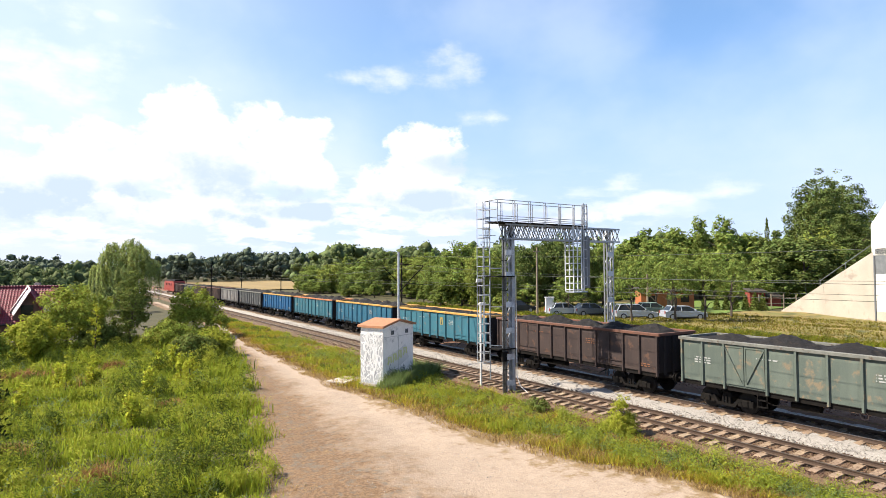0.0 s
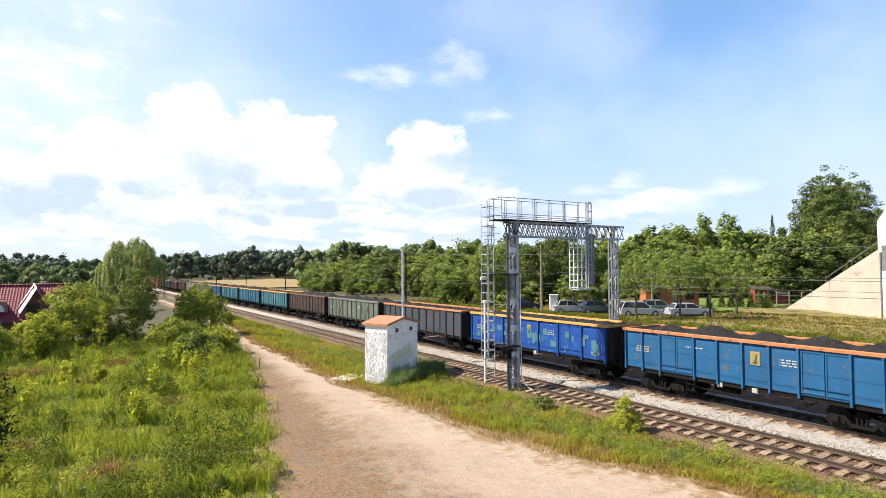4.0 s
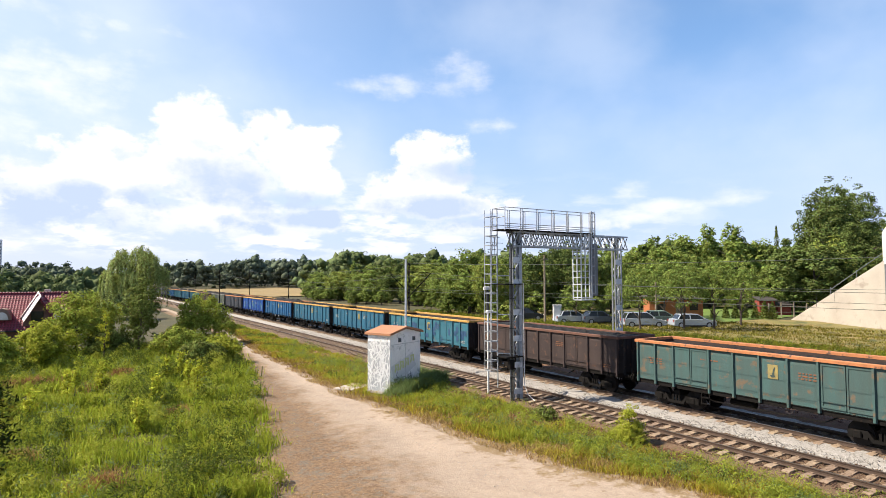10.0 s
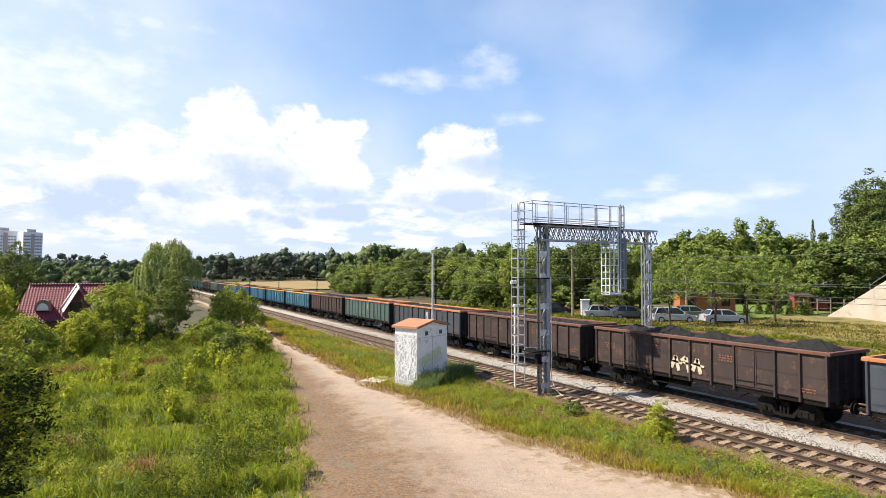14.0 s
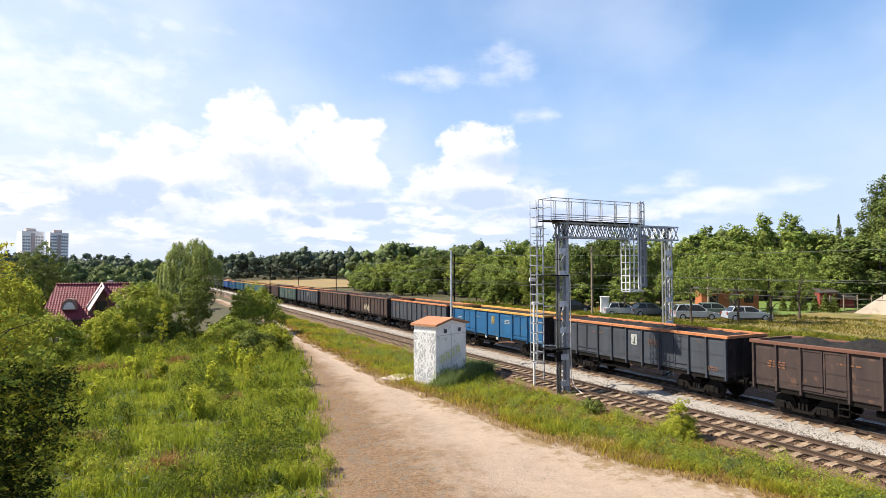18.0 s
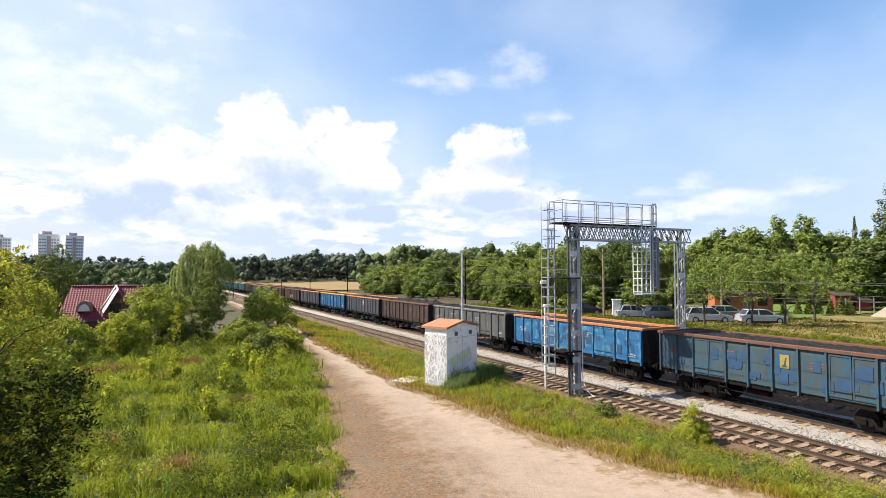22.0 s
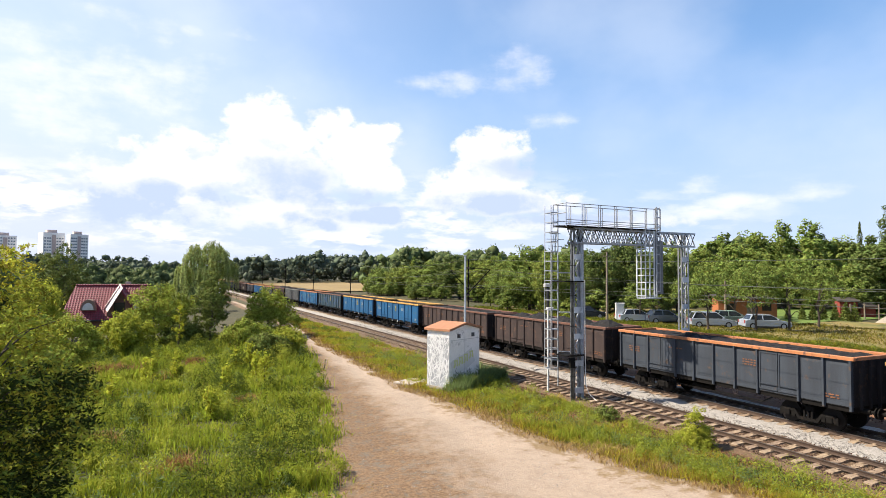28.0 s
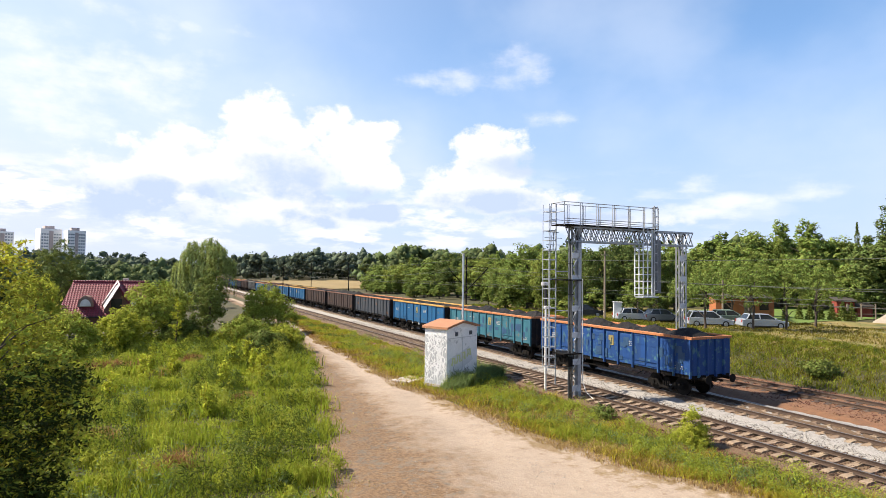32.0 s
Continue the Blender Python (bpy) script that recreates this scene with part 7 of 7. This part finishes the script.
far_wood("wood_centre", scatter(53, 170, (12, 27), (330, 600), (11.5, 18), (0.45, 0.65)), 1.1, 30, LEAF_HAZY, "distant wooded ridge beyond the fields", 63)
far_wood("wood_mid", scatter(54, 140, (20, 52), (170, 300), (10.0, 14.0), (0.42, 0.6)), 0.85, 46, LEAF_FAR, "continuous woodland behind the trackside trees", 64)
far_wood("wood_right", scatter(55, 60, (50, 74), (120, 240), (10, 14), (0.4, 0.55)), 1.0, 36, LEAF_FAR, "woodland closing the view on the far side", 65)
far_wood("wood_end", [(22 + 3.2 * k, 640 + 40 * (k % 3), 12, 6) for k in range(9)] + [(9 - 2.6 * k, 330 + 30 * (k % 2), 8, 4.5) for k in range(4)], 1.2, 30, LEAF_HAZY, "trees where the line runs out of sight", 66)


def build_field():
    xs, ys = np.linspace(44, 92, 12), np.linspace(160, 320, 30)
    x, y = np.meshgrid(xs, ys, indexing="ij")
    crop = mat("ripe_field", (0.215, 0.155, 0.062), (0.165, 0.122, 0.048), rough=0.95, scale=0.08, bump=0.3, fine=6)
    solid("field", pieces("field", np.stack([x, y, ground_z(x, y) + 0.25], -1).reshape(-1, 3), grid_faces(12, 30), crop, True), None, "ripe yellow grain field beyond the line", "field", "structure")


build_field()


def blades(name, n, place, height, width, material, label, seed, lean=0.6):
    """Bent grass blades. place(r, n) gives x and y; height(r, x, y) the length of each."""
    r = np.random.RandomState(seed)
    x, y = place(r, n)
    n = len(x)
    h = height(r, x, y)
    a = r.uniform(0, 6.28, n)
    w = width * r.uniform(0.6, 1.4, n) * np.clip(np.hypot(x, y) / 30, 0.8, 2.6)
    k = h * lean * r.uniform(0.2, 1.6, n)
    b = r.uniform(0, 6.28, n)
    o = np.stack([x, y, ground_z(x, y) - 0.03], 1)
    side = np.stack([np.cos(a), np.sin(a), a * 0], 1) * (w / 2)[:, None]
    bend = np.stack([np.cos(b) * k, np.sin(b) * k, a * 0], 1)
    up = np.stack([a * 0, a * 0, h], 1)
    v = np.stack([o - side, o + side, o + bend * 0.4 + up * 0.62 + side * 0.8, o + bend * 0.4 + up * 0.62 - side * 0.8, o + bend * 1.25 + up * 0.92], 1).reshape(-1, 3)
    i = (np.arange(n) * 5)[:, None]
    f = np.concatenate([i + np.array([0, 1, 2]), i + np.array([0, 2, 3]), i + np.array([3, 2, 4])])
    solid(name, pieces(name, v, f, material), None, label, "grass", "stuff")


def in_meadow(low, high, seed, patch=6.0):
    def place(r, n):
        y = 9 + 58 * r.uniform(0, 1, n) ** 1.25
        left = road_edges(y)[0]
        edge = left - 0.55 * np.clip(1.25 - y / 60, 0.25, 1.0) + np.abs(r.normal(0, 0.35, n)) * (r.uniform(0, 1, n) < 0.5)
        x = edge - (edge + 8 + 0.12 * y) * r.uniform(0, 1, n)
        q = waves(x, y, seed, patch) + 0.25 * r.normal(size=n)
        ok = (q > low) & (q < high)
        return x[ok], y[ok]
    return place


def in_verge(low, high, seed, t0=0.0, t1=1.0, far=90):
    def place(r, n):
        y = 6 + (far - 6) * r.uniform(0, 1, n) ** 1.5
        right = road_edges(y)[1]
        t = r.uniform(t0, t1, n)
        x = right - 0.1 + (np.interp(y, [20, 40], [18.95, 19.4]) + 0.4 * waves(y, y * 0, 19, 6) - right) * t
        q = waves(x, y, seed, 4.0) + 0.3 * r.normal(size=n)
        ok = (q > low) & (q < high) & ~((x > 14.2) & (x < 19.2) & (np.abs((y - 31.7) - (x - 15.85) * 0.445 - 0.9) < 1.0) & (x > 15.0) & (x < 18.7))
        return x[ok], y[ok]
    return place


def on_bank(r, n):
    y = 2 + 78 * r.uniform(0, 1, n) ** 1.2
    return r.uniform(34.6, 46, n), y


def tall(lo, hi, seed):
    return lambda r, x, y: (lo + (hi - lo) * np.clip(0.5 + 0.5 * waves(x, y, seed, 5) + 0.4 * waves(x, y, seed + 200, 1.8), 0, 1)) * r.uniform(0.5, 1.2, len(x))


def mounds(lo, hi):
    """Grass that stands in uneven tussocks a metre or two across, with hollows between them."""
    def height(r, x, y):
        w = 0.62 * waves(x, y, 500, 2.3) + 0.38 * waves(x, y, 501, 5.5) + 0.22 * waves(x, y, 502, 1.0)
        return (lo + (hi - lo) * np.clip(0.42 + 1.0 * w, 0, 1) ** 1.6) * r.uniform(0.6, 1.15, len(x))
    return height


def on_mounds(low, high, seed):
    base = in_meadow(-9, 9, 71)

    def place(r, n):
        x, y = base(r, n)
        w = 0.62 * waves(x, y, 500, 2.3) + 0.38 * waves(x, y, 501, 5.5) + 0.22 * waves(x, y, 502, 1.0)
        kind = waves(x, y, seed, 7.0) + 0.2 * r.normal(size=len(x))
        ok = (w > 0.12) & (kind > low) & (kind < high)
        return x[ok], y[ok]
    return place


blades("meadow_short_grass", 50000, in_meadow(-9, 9, 63, 2.6), tall(0.08, 0.25, 62), 0.04, GRASS_LUSH, "short green grass between the tufts", 61)
blades("meadow_grass", 120000, in_meadow(-0.7, 9, 71, 5.0), mounds(0.10, 0.95), 0.036, GRASS_LUSH, "lush green meadow grass in tussocks", 91, 0.4)
blades("meadow_dark_grass", 30000, in_meadow(0.3, 9, 72, 8.0), mounds(0.1, 1.1), 0.038, GRASS_DARK, "taller dark green weeds in the meadow", 92, 0.4)
blades("meadow_yellow_grass", 80000, in_meadow(-9, 0.1, 73, 5.0), mounds(0.10, 1.0), 0.034, GRASS, "yellow-green grass in the meadow", 93, 0.4)
blades("meadow_dry_grass", 14000, in_meadow(0.75, 9, 74, 9.0), mounds(0.2, 1.1), 0.028, GRASS_DRY, "dry reddish-brown stalks in the meadow", 94, 0.5)
blades("verge_grass", 85000, in_verge(-0.1, 9, 75, 0.15, 1.05), tall(0.08, 0.55, 85), 0.028, GRASS, "green grass between the road and the track", 95)
blades("verge_yellow_grass", 46000, in_verge(-9, 0.7, 76, 0.05, 1.08), tall(0.08, 0.5, 86), 0.026, GRASS_YELLOW, "yellowing grass between road and track", 96)
blades("verge_dry_grass", 52000, in_verge(-9, 9, 77, -0.1, 0.55), tall(0.06, 0.32, 87), 0.024, GRASS_DRY, "dry straw-coloured grass at the road's edge", 97, 0.7)
blades("verge_rusty_grass", 8000, in_verge(-0.1, 9, 68, -0.05, 0.9), tall(0.2, 0.5, 67), 0.022, leaf_mat("grass_rusty", (0.221, 0.1105, 0.0423), (0.169, 0.0845, 0.0325), 0.4, 0.3), "rust-brown seed stalks on the verge", 66, 0.5)
blades("verge_weeds", 22000, in_verge(0.45, 9, 78, 0.25, 1.0), tall(0.25, 0.65, 88), 0.034, GRASS_DARK, "dark green weeds beside the track", 98)
blades("bank_grass", 64000, on_bank, tall(0.12, 0.5, 89), 0.026, leaf_mat("grass_bank", (0.1885, 0.195, 0.0221), (0.1365, 0.1495, 0.0182), 0.5, 0.35), "green grass on the bank beyond the tracks", 99)
blades("bank_dry_grass", 15000, lambda r, n: (r.uniform(39.5, 66, n), r.uniform(0, 62, n)), tall(0.06, 0.22, 69), 0.018, GRASS_DRY, "dry straw grass above the bank", 103, 0.6)
blades("bank_yellow_grass", 64000, lambda r, n: (r.uniform(36, 62, n), r.uniform(0, 62, n)), tall(0.10, 0.34, 79), 0.030, leaf_mat("grass_olive", (0.169, 0.1463, 0.0292), (0.13, 0.117, 0.0247), 0.35, 0.3), "yellow grass on the bank beyond the tracks", 100)


def dry_spots(r, n):
    k = r.randint(0, 6, n)
    cx, cy, q = np.array([-2.5, 0.9, 2.8, -1.9, 0.7, 4.4])[k], np.array([47.5, 44.0, 49.5, 28.0, 23.4, 33.0])[k], np.array([1.2, 0.9, 0.8, 0.5, 0.5, 0.4])[k]
    a = r.uniform(0, 6.28, n)
    u = np.abs(r.normal(0, 0.6, n)) * q
    return cx + np.cos(a) * u * 1.4, cy + np.sin(a) * u


blades("dry_stalks", 5000, dry_spots, tall(0.4, 0.9, 65), 0.03, leaf_mat("stalk_rust", (0.351, 0.195, 0.0845), (0.26, 0.143, 0.065), 0.4, 0.3), "rust-brown dry stalks standing in patches", 64, 0.35)


def road_fringe(r, n):
    y = 9 + 60 * r.uniform(0, 1, n) ** 1.4
    left = road_edges(y)[0]
    return left + np.abs(r.normal(0, 0.9, n)) * np.clip(1.3 - y / 70, 0.3, 1) - 0.3, y


def kiosk_weeds(r, n):
    u, v = r.uniform(-0.9, 4.2, n), -r.uniform(0.12, 1.3, n)
    far = r.uniform(0, 1, n) < 0.3
    u = np.where(far, r.uniform(3.15, 5.5, n), u)
    v = np.where(far, r.uniform(-1.2, 2.2, n), v)
    c, s = math.cos(radians(24)), math.sin(radians(24))
    return 15.85 + u * c - v * s, 31.7 + u * s + v * c


def weeds(name, n, place, high, leaf_size, per, material, label, seed, flat=0.5):
    """Leafy weeds, each a small mound of leaves on a stem."""
    r = np.random.RandomState(seed)
    x, y = place(r, n)
    n = len(x)
    h = high * r.uniform(0.45, 1.25, n)
    c = np.repeat(np.stack([x, y, ground_z(x, y)], 1), per, 0)
    q = np.clip(r.normal(size=(n * per, 3)), -1.6, 1.6)
    hh = np.repeat(h, per)
    c[:, :2] += q[:, :2] * (hh * 0.28)[:, None]
    c[:, 2] += hh * np.clip(r.uniform(0.1, 1.0, n * per) ** flat, 0, 1) * (1 - 0.25 * np.abs(q[:, 0]))
    v, f = leaves(r, c, leaf_size * 1.5, slim=0.21, out=q * np.array([0.7, 0.7, 0.2]) + np.array([0, 0, 0.75]), loose=0.5)
    solid(name, pieces(name, v, f, material), None, label, "weeds", "stuff")


WEED = leaf_mat("weed_green", (0.297, 0.335, 0.0432), (0.22, 0.265, 0.0389), 0.26, 0.45)
WEED_DARK = leaf_mat("weed_dark", (0.0858, 0.1137, 0.0195), (0.0572, 0.0813, 0.0143), 0.26, 0.45)
WEED_GREY = leaf_mat("weed_grey", (0.185, 0.240, 0.090), (0.140, 0.195, 0.070), 0.26, 0.45)
weeds("meadow_weeds", 2000, on_mounds(-9, 0.2, 173), 0.75, 0.10, 44, WEED, "leafy green weeds standing in the meadow", 172)
weeds("meadow_bright_weeds", 1800, on_mounds(0.0, 9, 173), 0.7, 0.10, 44, LEAF_BRIGHT, "bright yellow-green weeds in the meadow", 174)
weeds("meadow_grey_weeds", 900, in_meadow(0.2, 9, 175, 7.0), 1.0, 0.11, 40, WEED_GREY, "grey-green mugwort in the meadow", 176)
weeds("meadow_dark_weeds", 1100, in_meadow(0.35, 9, 177, 8.0), 1.0, 0.14, 44, WEED_DARK, "dark nettles in the meadow", 178)
weeds("verge_leafy_weeds", 1500, in_verge(0.15, 9, 179, 0.25, 1.0, 60), 0.5, 0.065, 44, WEED, "yellow-green weeds on the verge", 180)
weeds("verge_grey_weeds", 1000, in_verge(0.1, 9, 181, 0.4, 1.0, 60), 0.65, 0.065, 44, WEED_GREY, "grey-green weeds on the verge", 182)
weeds("bank_weeds", 900, on_bank, 0.6, 0.10, 36, WEED_DARK, "leafy dark weeds on the bank beyond the tracks", 183)


weeds("meadow_tufts", 840, on_mounds(-9, 0.15, 187), 1.45, 0.11, 230, WEED_DARK, "tall clumps of dark green herbs in the meadow", 188)
weeds("meadow_light_tufts", 920, on_mounds(-0.3, 9, 187), 1.3, 0.10, 230, LEAF_BRIGHT, "tall clumps of sunlit herbs in the meadow", 190)
weeds("verge_tufts", 250, in_verge(0.0, 9, 191, 0.35, 1.0, 45), 0.8, 0.07, 170, WEED, "clumps of herbs on the verge", 192)


def on_shoulder(r, n):
    y = 6 + 30 * r.uniform(0, 1, n) ** 1.3
    return 18.3 + r.uniform(0, 1, n) ** 1.6 * 1.6, y


weeds("shoulder_weeds", 300, on_shoulder, 0.35, 0.08, 26, WEED, "small weeds growing in the track shoulder", 184)


def on_margin(r, n):
    y = 9 + 50 * r.uniform(0, 1, n) ** 1.3
    left, right = road_edges(y)
    return left + (right - left) * np.abs(r.normal(0, 0.17, n)), y


blades("trodden_straw", 22000, on_margin, lambda r, x, y: r.uniform(0.015, 0.06, len(x)), 0.035, leaf_mat("straw_brown", (0.221, 0.143, 0.0845), (0.143, 0.0975, 0.065), 0.5, 0.1), "trodden brown straw and chaff on the road", 185, 2.5)
blades("road_dry_grass", 15000, road_fringe, tall(0.03, 0.14, 80), 0.03, GRASS_DRY, "short trodden dry grass on the road's edge", 101, 0.8)
blades("kiosk_weeds", 5200, kiosk_weeds, tall(0.4, 1.15, 70), 0.03, WEED_GREY, "tall grey-green weeds at the kiosk's foot", 102, 0.35)


# ---- the train's motion ----
def motions():
    times = [2.0 * k for k in range(17)]
    for n, w in WAGONS.items():
        walk(w, [(t, pose(FAR, train_at(t) - PITCH * n - PITCH / 2, 0)) for t in times])
    walk(LOCO, [(t, pose(FAR, train_at(t) + PITCH * 11 + 10.2, 0)) for t in times])


motions()
